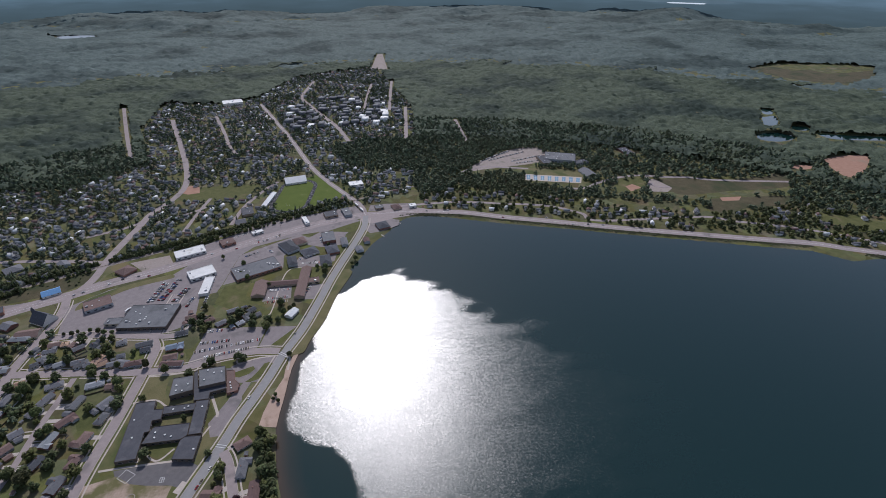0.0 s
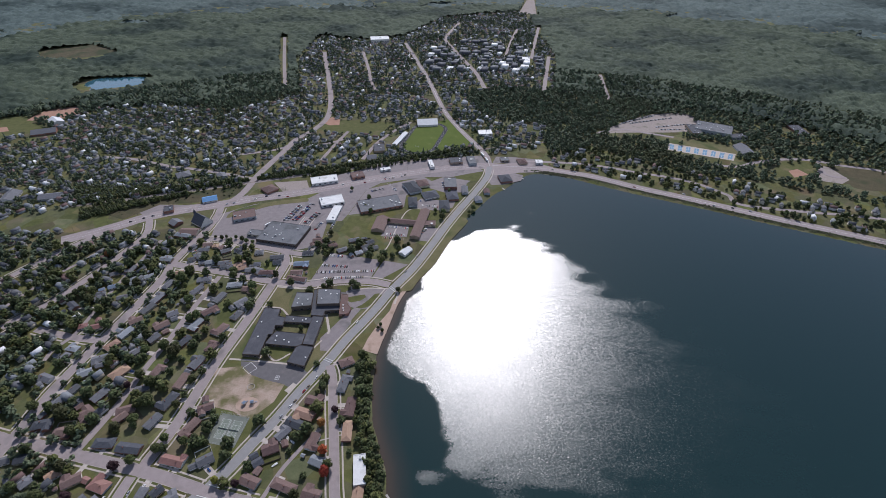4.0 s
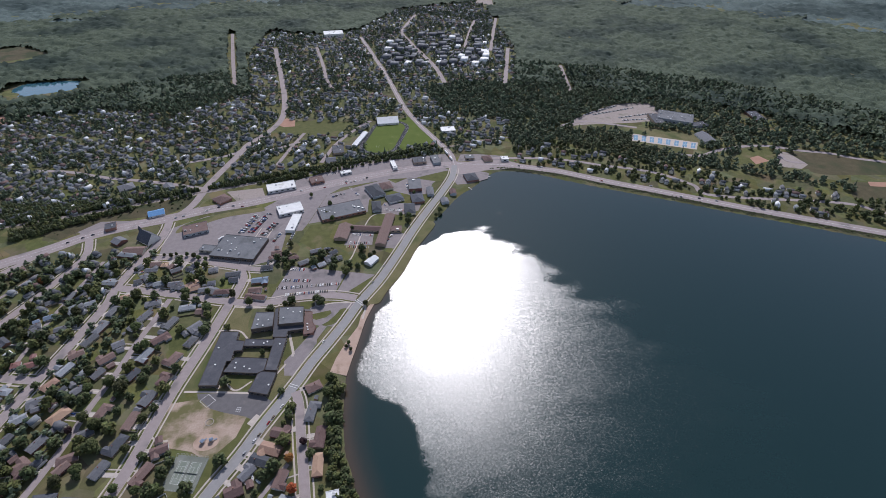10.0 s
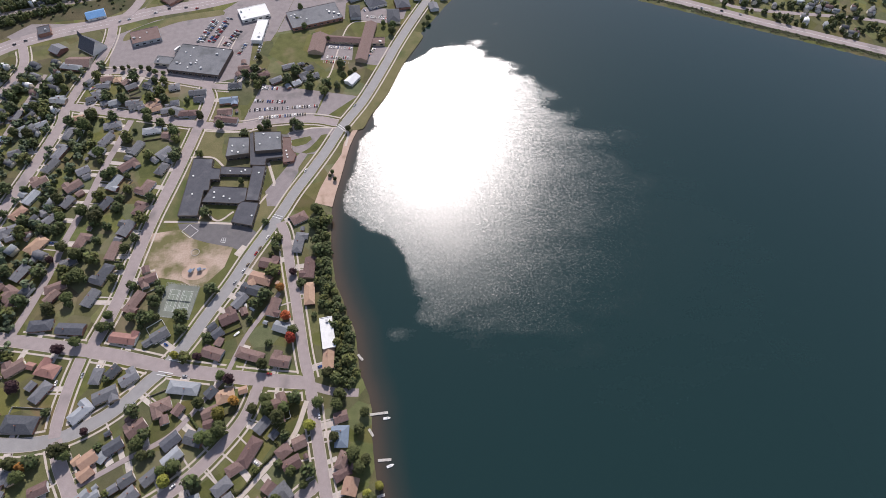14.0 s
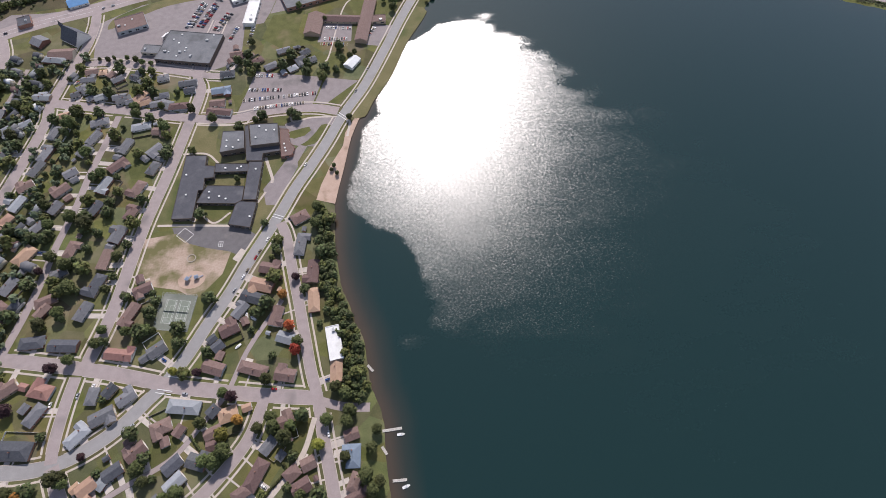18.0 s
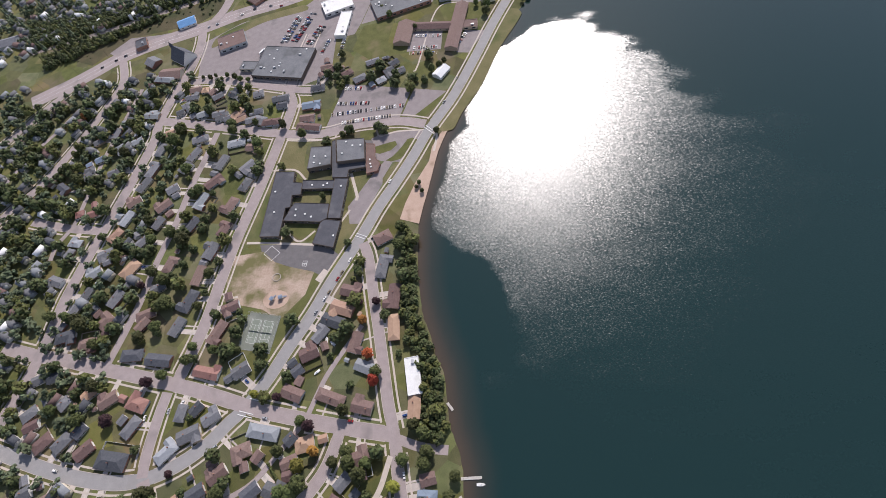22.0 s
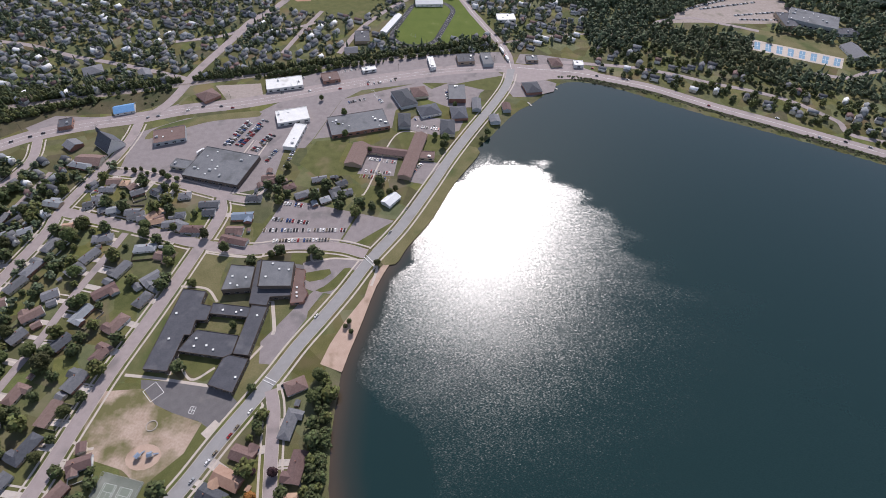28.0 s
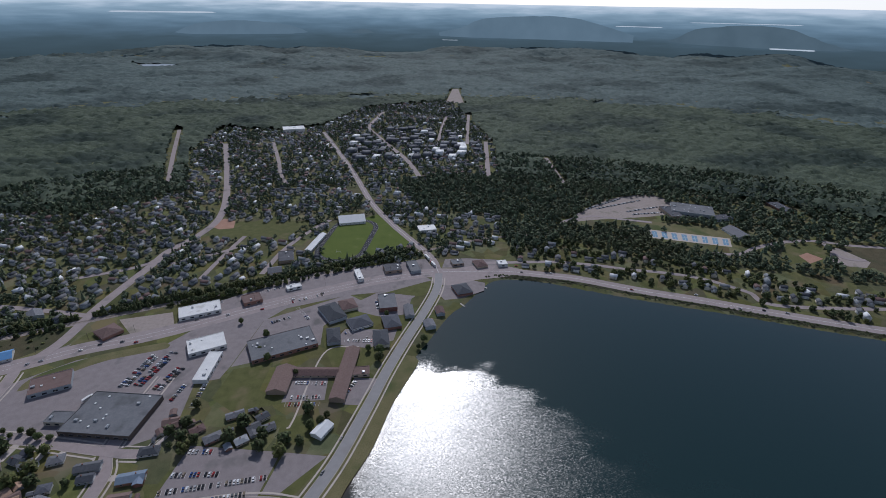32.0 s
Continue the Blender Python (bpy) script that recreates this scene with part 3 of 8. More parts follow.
PATCHES = [
    ("parking_lot", "asphalt", [(-152.9, 586.9), (-75.9, 568.3), (-89.3, 525.6), (-170.5, 520.6)]),
    ("parking_lot", "asphalt", [(-73.5, 567.5), (-37.7, 558.1), (-63.0, 523.3), (-86.5, 528.6)]),
    ("parking_lot", "asphalt", [(-341.9, 627.9), (-350.1, 693.1), (-302.6, 724.7), (-217.7, 742.5), (-196.9, 765.9), (-155.2, 787.4), (-153.8, 762.6), (-171.0, 671.6), (-171.9, 605.6), (-212.8, 591.1), (-282.5, 613.0)]),
    ("parking_lot", "asphalt", [(-489.0, 703.6), (-466.4, 724.2), (-417.9, 722.5), (-358.9, 728.4), (-315.1, 761.1), (-327.2, 735.7), (-465.4, 684.5)]),
    ("parking_lot", "asphalt", [(-219.8, 780.7), (-219.7, 805.2), (-163.7, 836.4), (-105.2, 866.6), (-10.0, 893.5), (93.7, 908.6), (100.4, 876.2), (-55.3, 838.4)]),
    ("parking_lot", "asphalt", [(-194.2, 763.5), (-154.5, 783.4), (-120.5, 771.7), (-141.4, 692.0), (-148.4, 672.4), (-168.6, 669.6), (-169.0, 723.9)]),
    ("parking_lot", "gravel", [(-289.7, 799.4), (-232.2, 807.4), (-222.1, 777.9), (-261.5, 760.7)]),
    ("parking_lot", "asphalt", [(-141.0, 689.8), (-119.5, 774.3), (-19.7, 819.6), (-4.8, 803.4), (-49.4, 751.6), (-51.0, 715.6), (-79.9, 703.1)]),
    ("parking_lot", "asphalt", [(-20.9, 791.8), (22.4, 822.9), (59.8, 796.5), (49.6, 763.2), (22.1, 759.5), (-7.1, 776.4)]),
    ("parking_lot", "asphalt", [(-38.5, 713.8), (-24.0, 741.5), (36.0, 731.8), (30.1, 711.7), (1.4, 701.6)]),
    ("parking_lot", "asphalt", [(-73.2, 670.8), (-39.2, 669.9), (-42.6, 626.2), (-83.1, 628.7)]),
    ("parking_lot", "asphalt", [(-13.8, 654.4), (10.0, 649.2), (-10.6, 614.3), (-25.4, 617.5)]),
    ("parking_lot", "asphalt", [(96.4, 805.0), (109.4, 831.1), (136.2, 841.1), (165.2, 824.9), (158.6, 804.8), (126.6, 789.9), (102.6, 788.9)]),
    ("parking_lot", "asphalt", [(122.5, 903.3), (155.5, 901.6), (211.3, 887.9), (208.4, 871.8), (151.8, 872.3), (113.5, 876.9)]),
    ("school_drive", "asphalt", [(-133.5, 397.6), (-136.9, 417.1), (-127.3, 431.9), (-113.4, 454.9), (-102.9, 469.0), (-113.1, 472.5), (-118.0, 500.9), (-108.6, 505.7), (-87.8, 508.4), (-61.6, 507.0), (-61.3, 502.3), (-65.7, 498.7), (-87.2, 466.0), (-94.0, 467.7), (-103.7, 447.4), (-103.5, 441.0), (-119.2, 406.8), (-124.5, 396.8)]),
    ("school_drive", "dark_asphalt", [(-131.0, 501.0), (-116.7, 498.5), (-111.0, 475.9), (-111.3, 457.6), (-122.6, 458.6)]),
    ("verge", "grass", [(-114.2, 489.4), (-92.2, 494.5), (-90.1, 489.3), (-96.9, 482.4), (-108.0, 479.3), (-113.4, 481.9)]),
    ("verge", "grass", [(-79.4, 495.5), (-73.9, 496.6), (-69.0, 493.4), (-86.4, 470.0), (-95.7, 467.8), (-101.3, 469.9), (-94.1, 474.8), (-84.8, 486.6)]),
    ("verge", "dry_grass", [(-120.6, 406.1), (-114.9, 415.8), (-100.8, 439.9), (-102.0, 447.3), (-91.9, 465.5), (-85.9, 465.9), (-63.8, 497.9), (-60.4, 503.4), (-59.2, 499.8), (-114.8, 407.9)]),
    ("verge", "grass", [(-130.9, 512.5), (-114.5, 513.3), (-115.0, 505.2), (-119.7, 499.9), (-130.0, 500.9)]),
    ("school_yard", "dark_asphalt", [(-220.0, 382.2), (-156.2, 378.3), (-141.1, 364.9), (-153.1, 343.3), (-166.4, 350.6), (-182.9, 354.7), (-214.6, 367.8)]),
    ("playing_field", "dirt", [(-247.7, 371.9), (-215.5, 374.9), (-199.7, 360.2), (-162.8, 349.1), (-168.6, 327.2), (-189.4, 304.1), (-206.4, 315.6), (-244.6, 325.6)]),
    ("school_lawn", "grass", [(-246.1, 373.2), (-238.2, 378.6), (-217.7, 377.8), (-213.2, 366.3), (-170.9, 349.4), (-154.1, 342.0), (-189.6, 279.3), (-208.6, 315.7), (-246.2, 321.8)]),
    ("tennis_court", "court", [(-219.1, 311.6), (-188.6, 307.2), (-193.7, 277.6), (-222.0, 283.0)]),
    ("lawn", "dry_grass", [(-225.1, 523.5), (-219.1, 549.1), (-178.3, 548.7), (-172.9, 513.4), (-177.0, 509.1)]),
    ("school_lawn", "dry_grass", [(-240.1, 386.7), (-217.4, 468.7), (-205.9, 464.1), (-218.9, 390.4)]),
    ("school_lawn", "dry_grass", [(-162.4, 371.3), (-154.1, 391.6), (-138.8, 413.5), (-126.8, 399.5), (-146.9, 354.8)]),
    ("school_lawn", "grass", [(-206.3, 404.0), (-192.5, 403.3), (-160.3, 400.9), (-172.0, 381.3)]),
    ("school_lawn", "dry_grass", [(-139.0, 459.5), (-122.4, 479.7), (-109.7, 480.0), (-121.4, 428.3), (-130.1, 425.4)]),
    ("motel_lawn", "grass", [(-149.3, 643.9), (-137.6, 685.6), (-98.6, 691.3), (-106.1, 650.3), (-78.0, 627.0), (-126.9, 623.5)]),
    ("motel_lawn", "grass", [(-52.9, 751.5), (-18.9, 703.1), (47.5, 763.1), (57.8, 750.9), (-4.3, 658.8), (-21.8, 619.4), (-46.6, 711.2)]),
    ("motel_lawn", "grass", [(-80.2, 604.0), (-56.7, 611.0), (-37.5, 579.3), (-82.2, 572.2)]),
    ("verge", "grass", [(14.8, 812.6), (94.7, 842.2), (94.6, 830.4), (75.2, 804.0), (37.6, 813.6)]),
    ("verge", "dry_grass", [(-221.8, 744.8), (-215.3, 732.8), (-273.3, 718.7), (-320.4, 689.8), (-336.2, 681.6), (-329.5, 705.1), (-283.8, 730.2)]),
    ("verge", "grass", [(-324.7, 748.1), (-309.6, 776.9), (-283.0, 749.7), (-308.3, 741.3)]),
    ("verge", "grass", [(-72.1, 527.5), (-37.7, 557.3), (-39.1, 553.3), (-61.9, 523.4)]),
    ("field", "sport_grass", [(-62.7, 921.2), (-59.0, 995.1), (-44.3, 1062.1), (-4.8, 1073.3), (43.3, 1089.7), (77.3, 960.6), (-2.3, 924.3)]),
    ("park", "grass", [(-252.6, 1067.3), (-227.8, 1096.1), (-81.4, 1077.6), (-120.3, 999.6), (-195.3, 1019.5), (-242.7, 1029.2)]),
    ("ball_field_infield", "clay", [(-247.8, 1073.1), (-246.8, 1097.1), (-235.9, 1110.9), (-215.8, 1096.3), (-212.3, 1064.6), (-234.4, 1062.3)]),
    ("plant_lot", "gravel", [(360.1, 1012.8), (420.9, 1072.8), (518.0, 1127.6), (601.8, 1124.4), (578.6, 1032.6), (408.9, 1020.2)]),
    ("parking_lot", "asphalt", [(-120.5, 771.7), (-97.2, 796.7), (-19.6, 818.2), (22.4, 820.0), (59.8, 796.5), (95.3, 840.7), (85.9, 852.3), (22.6, 846.4), (-54.4, 825.2), (-127.2, 798.1), (-154.5, 783.4)]),
    ("plant_lawn", "dry_grass", [(414.8, 978.2), (492.6, 971.1), (608.7, 906.8), (633.0, 949.1), (514.5, 1002.7)]),
    ("sport_court_slab", "concrete", [(492.0, 967.3), (608.9, 913.4), (589.6, 883.2), (477.8, 934.4)]),
    ("ball_field", "grass", [(647.8, 846.9), (685.6, 878.6), (736.7, 872.2), (725.2, 825.7), (671.9, 809.5), (635.5, 817.5)]),
    ("ball_field_infield", "clay", [(673.7, 840.5), (695.8, 847.8), (703.8, 825.3), (669.6, 813.8)]),
    ("meadow", "heath", [(744.8, 860.4), (839.6, 838.9), (878.0, 796.2), (786.1, 774.3), (727.7, 814.8)]),
    ("ball_field", "grass", [(-1019.1, 1088.6), (-942.2, 1120.3), (-838.7, 1040.1), (-914.6, 990.1), (-1001.3, 1020.0)]),
    ("ball_field_infield", "clay", [(-970.0, 1044.0), (-939.8, 1054.9), (-919.4, 1031.7), (-945.5, 1021.2)]),
    ("quarry", "clay", [(-920.7, 1090.9), (-913.8, 1148.3), (-849.1, 1178.5), (-821.0, 1123.1), (-874.6, 1091.9)]),
    ("meadow", "heath", [(-1237.2, 1669.7), (-1131.7, 1738.1), (-1054.8, 1691.6), (-1010.3, 1654.1), (-1096.4, 1585.0), (-1215.8, 1609.9)]),
    ("clay_pit", "clay", [(1249.6, 846.7), (1316.4, 852.4), (1378.9, 834.2), (1283.0, 766.5), (1200.8, 740.0), (1208.9, 788.1)]),
    ("meadow", "heath", [(1973.3, 1811.4), (2198.4, 1857.1), (2529.5, 1682.1), (2370.2, 1551.7), (2121.1, 1468.4), (1975.0, 1595.0)]),
    ("clay_pit", "clay", [(1137.1, 839.6), (1183.4, 818.3), (1150.5, 805.2), (1120.5, 821.4)]),
    ("marsh_pond", "water", [(1246.9, 1053.1), (1317.4, 1048.8), (1329.0, 998.0), (1257.6, 983.7), (1221.1, 1014.1)]),
    ("marsh_pond", "water", [(1414.6, 1015.2), (1488.7, 972.5), (1578.4, 930.9), (1642.3, 897.0), (1548.2, 909.2), (1424.9, 955.0)]),
    ("marsh_pond", "water", [(1401.7, 1184.2), (1453.4, 1182.3), (1388.7, 1113.4), (1343.0, 1114.7)]),
    ("rail_meadow", "heath", [(-536.9, 695.1), (-496.0, 741.2), (-410.3, 767.4), (-333.0, 792.0), (-336.1, 760.2), (-368.1, 734.1), (-459.7, 724.5), (-500.5, 677.8)]),
    ("rail_bed", "gravel", [(-561.3, 734.9), (-477.6, 759.5), (-350.5, 799.5), (-211.2, 841.7), (-58.8, 887.9), (100.2, 940.0), (99.6, 931.2), (-58.1, 878.3), (-209.2, 832.9), (-347.0, 790.0), (-473.8, 752.0), (-556.2, 726.6)]),
    ("beach", "sand", [(-26, 531), (-37, 510), (-46, 497), (-54, 482), (-57, 464), (-70, 440), (-80, 416), (-85, 398), (-66.8, 391), (-63.0, 409.3), (-58.5, 427.1), (-55.3, 441.4), (-51.4, 460.1), (-47.7, 475.1), (-42.8, 489.2), (-35.3, 507.4), (-27.3, 523.2), (-18.2, 539.3)]),
    ("crossing", "road", [(100.5, 873.4), (120.6, 869.4), (167.4, 877.9), (207.2, 869.7), (228.4, 855.6), (199.8, 837.3), (159.6, 835.5), (114.6, 824.8), (92.6, 831.7)]),
    ("school_lawn", "dry_grass", [(-214.8, 510.6), (-180.9, 508.1), (-187.4, 498.4), (-185.3, 468.6), (-160.1, 463.7), (-160.6, 456.6), (-187.8, 458.5), (-195.7, 469.8), (-218.1, 476.3)]),
    ("shore_strip", "dry_grass", [(42.1, 682.7), (11.2, 623.9), (-16.6, 570.8), (-34.7, 533.2), (-48.1, 504.9), (-32.7, 501.7), (-21.5, 524.1), (0.4, 560.7), (22.8, 613.6), (54.0, 671.3)]),
    ("car_park", "gravel", [(749.2, 861.9), (761.9, 854.8), (767.1, 804.2), (743.8, 789.3), (699.0, 805.5)]),
    ("meadow", "heath", [(801.3, 843.3), (934.4, 804.3), (1071.1, 792.0), (1019.9, 739.6), (886.1, 753.7), (756.9, 773.4)]),
    ("scrub", "heath", [(803.9, 736.1), (980.9, 698.7), (936.2, 669.0), (854.6, 676.6), (765.2, 681.9)]),
    ("clay_bank", "clay", [(829.6, 734.3), (877.4, 726.2), (857.6, 711.7), (821.7, 719.4)]),
    ("lawn", "grass", [(960.9, 619.0), (1002.7, 591.5), (1045.9, 549.4), (1009.3, 523.2), (978.4, 550.5), (934.3, 591.9)]),
    ("marsh_pond", "water", [(1479.1, 1264.1), (1500.2, 1243.8), (1468.1, 1204.7), (1440.1, 1212.7)]),
    ("marsh_pond", "water", [(1413.3, 1088.6), (1445.7, 1067.6), (1425.8, 1039.3), (1389.2, 1055.5)]),
    ("clearing", "gravel", [(452.7, 2619.5), (477.2, 2612.8), (426.2, 2232.0), (355.2, 2251.9)]),
]
BUILDINGS = [
    ("supermarket", "grey_flat", 5.6, -231.1, 632.3, 166.5, 65.4, 50.7),
    ("store_annex", "grey_flat", 4.5, -273.8, 634.5, 168.5, 24.3, 13.8),
    ("restaurant", "brown_flat", 5, -307.6, 686.4, 20.1, 34.6, 26.6),
    ("white_store", "white_flat", 5, -199.4, 803.7, 16.6, 46.7, 25.0),
    ("white_store", "white_flat", 5, -174.1, 730.6, 19.2, 38.2, 26.8),
    ("white_store", "white_flat", 5, -162.7, 689.9, 82.7, 45.3, 14.0),
    ("shop_row", "grey_flat", 4.8, -92.2, 719.6, 17.9, 69.9, 38.3),
    ("motel_wing", "brown_gable", 6, -85.9, 658.5, 80.4, 37.5, 19.5),
    ("motel_wing", "brown_gable", 4.6, -52.9, 665.7, 171.3, 46.2, 12.1),
    ("motel_wing", "brown_gable", 6, -22.8, 659.5, 78.3, 79.3, 14.6),
    ("motel_lobby", "brown_flat", 4, -12.0, 660.4, 177.9, 27.0, 12.8),
    ("blue_roof_store", "blue_gable", 5, -382.0, 738.2, 21.8, 22.9, 17.5),
    ("filling_station", "dark_flat", 5, -436.9, 704.5, 111.9, 17.3, 14.9),
    ("tavern", "brown_hip", 6, -289.6, 771.5, 135.9, 22.8, 22.1),
    ("church", "dark_gable", 9, -369.0, 668.5, 143.8, 25.7, 21.3),
    ("church_hall", "brown_gable", 5, -377.7, 638.9, 177.6, 27.7, 18.3),
    ("workshop", "grey_gable", 5, -409.6, 665.5, 145.6, 15.9, 15.6),
    ("clinic", "dark_hip", 7, -39.6, 774.7, 114.2, 37.7, 22.4),
    ("clinic", "brown_hip", 6, -20.9, 790.2, 106.0, 23.2, 19.3),
    ("clinic", "dark_hip", 6, -7.2, 749.7, 20.0, 25.9, 22.4),
    ("clinic", "dark_hip", 6, 30.3, 745.3, 96.6, 26.0, 19.7),
    ("clinic", "dark_hip", 6, -36.6, 725.8, 93.6, 27.2, 14.5),
    ("clinic", "dark_hip", 6, 16.4, 713.9, 91.3, 29.0, 16.5),
    ("office", "grey_flat", 6, 28.4, 788.8, 91.8, 34.5, 21.9),
    ("house_block", "grey_gable", 5, 53.3, 765.3, 90.2, 24.5, 11.0),
    ("lake_restaurant", "dark_hip", 6, 129.1, 807.7, 100.2, 25.1, 21.3),
    ("boat_house", "brown_gable", 4, 91.3, 760.1, 92.4, 15.4, 10.0),
    ("boat_house", "grey_gable", 4, 74.6, 733.5, 98.2, 14.5, 12.0),
    ("row_shop", "brown_flat", 5, -141.6, 821.5, 20.2, 22.6, 20.6),
    ("row_shop", "dark_flat", 5, 41.6, 880.2, 7.8, 23.9, 22.5),
    ("row_shop", "grey_flat", 5, 72.2, 880.2, 97.8, 32.0, 14.5),
    ("row_shop", "white_flat", 5, -6.2, 866.1, 101.1, 30.0, 8.1),
    ("row_shop", "grey_flat", 4, 137.4, 885.8, 4.4, 16.7, 14.5),
    ("row_shop", "brown_hip", 5, 170.2, 877.6, 99.1, 20.7, 16.3),
    ("row_shop", "white_flat", 5, 202.7, 873.5, 180.0, 13.5, 12.9),
    ("row_shop", "white_flat", 4, -92.3, 846.1, 19.2, 19.2, 9.3),
    ("condominium", "white_flat", 6, -69.5, 248.6, 97.2, 29.6, 11.3),
    ("office", "white_gable", 5, -42.6, 585.9, 54.4, 17.9, 11.6),
    ("garage_row", "dark_flat", 5, -112.1, 937.8, 97.7, 33.9, 21.8),
    ("lane_house", "grey_gable", 5, -123.2, 897.4, 8.9, 18.6, 18.4),
    ("grandstand_building", "white_gable", 8, -15.7, 1071.9, 5.5, 44.8, 35.4),
    ("bleachers", "white_gable", 4, -72.0, 983.5, 71.6, 64.3, 9.9),
    ("row_shop", "white_flat", 5, 109.9, 1014.6, 4.8, 29.4, 22.3),
    ("plant_hall", "grey_flat", 8, 616.3, 1031.5, 150.5, 73.5, 50.9),
    ("plant_hall", "dark_flat", 7, 570.3, 1026.4, 84.5, 51.1, 22.2),
    ("plant_shed", "grey_gable", 6, 632.5, 928.1, 88.6, 41.8, 27.8),
    ("plant_annex", "dark_flat", 5, 651.2, 993.6, 4.8, 35.3, 19.4),
    ("far_shed", "dark_flat", 5, 802.3, 1026.7, 85.6, 51.1, 25.3),
    ("quarry_shed", "white_gable", 7, -846.6, 1079.5, 137.1, 35.9, 25.0),
    ("quarry_shed", "grey_gable", 7, -835.9, 1021.7, 22.9, 45.3, 28.5),
    ("trade_shed", "grey_gable", 6, -723.4, 747.0, 102.3, 35.2, 24.7),
    ("trade_shed", "grey_gable", 6, -655.0, 747.5, 12.4, 33.2, 19.4),
    ("far_mill", "white_flat", 9, -185.8, 1804.1, 9.4, 62.6, 45.1),
    ("town_hall", "white_flat", 10, 278.6, 1550.7, 84.7, 41.4, 21.9),
    ("club_house", "grey_hip", 5, -462.4, 827.2, 33.1, 23.9, 22.9),
    ("depot", "grey_gable", 5, -389.8, 821.0, 124.4, 19.2, 14.9),
]
WIND_PATCH_A = [(-25.6, 256.5), (-11.9, 254.5), (14.0, 242.6), (4.3, 229.6), (-12.9, 228.4), (-19.8, 240.6)]
WIND_PATCH_B = [(144.2, 702.4), (161.6, 704.1), (175.8, 688.1), (156.2, 683.1)]
TOWN = [(-800.3, 527.1), (-925.4, 765.3), (-962.9, 989.1), (-839.8, 1023.5), (-806.1, 1154.9), (-657.4, 1195.9), (-480.2, 1146.8), (-342.6, 1271.2), (-418.0, 1585.5), (-396.5, 1852.7), (-219.7, 1804.7), (-97.1, 1863.7), (36.2, 2157.5), (378.4, 2301.5), (377.6, 1610.8), (310.0, 1288.2), (180.6, 1304.2), (77.5, 1272.7), (117.1, 1114.8), (253.1, 1047.4), (207.6, 939.9), (110.6, 911.0), (-93.6, 888.9), (-345.0, 806.8), (-558.0, 732.7), (-703.8, 677.8)]
DOWNTOWN = [(-46.4, 1597.3), (31.2, 1796.1), (235.2, 1760.4), (358.6, 1610.2), (317.7, 1447.4), (195.9, 1432.2), (112.4, 1453.2), (-7.6, 1409.3)]
RAIL_WOODS = [(-580.7, 743.9), (-484.8, 773.5), (-354.0, 809.1), (-213.4, 852.2), (-59.3, 896.1), (101.0, 950.8), (98.9, 922.5), (-57.9, 875.1), (-208.0, 827.1), (-328.6, 800.4), (-345.6, 786.0), (-475.1, 754.5), (-565.9, 720.3)]
EAST_END = [(722.2, 674.1), (759.4, 678.4), (862.7, 663.6), (945.0, 666.4), (994.4, 657.4), (987.8, 626.8), (1045.9, 549.4), (1121.6, 490.0), (1025.2, 430.1), (946.9, 478.5), (826.6, 559.6), (687.3, 641.0)]
EAST_HOUSES = [(225.2, 918.4), (333.1, 941.2), (398.5, 880.7), (451.4, 849.2), (543.4, 810.1), (616.7, 742.6), (660.6, 723.2), (747.3, 691.9), (687.4, 622.3), (612.7, 657.9), (559.4, 684.1), (484.6, 738.2), (413.5, 775.3), (329.1, 814.9), (214.9, 862.8)]
WEST_BELT = [(-635.0, 784.4), (-558.4, 776.9), (-489.4, 782.6), (-423.0, 796.3), (-354.0, 809.1), (-351.0, 800.8), (-417.2, 783.0), (-480.2, 764.5), (-538.0, 741.9), (-596.0, 725.0)]
LOW_BELT = [(-583.3, 705.7), (-527.6, 724.2), (-470.1, 744.7), (-422.1, 761.8), (-418.7, 754.3), (-465.2, 735.1), (-516.3, 704.8), (-565.5, 678.7)]
SHORE_WOODS = [(-98.1, 394.2), (-74.0, 385.9), (-69.4, 340.0), (-61.7, 294.0), (-47.7, 250.9), (-43.9, 216.7), (-48.9, 197.9), (-64.2, 201.2), (-62.5, 245.7), (-76.6, 276.0), (-80.6, 313.9), (-89.4, 354.5), (-103.7, 387.0)]
SW_WOODS = [(-393.7, 97.6), (-358.4, 99.1), (-330.6, 96.3), (-292.8, 89.2), (-279.9, 82.3), (-269.3, 65.5), (-265.8, 41.7), (-371.6, 34.7)]
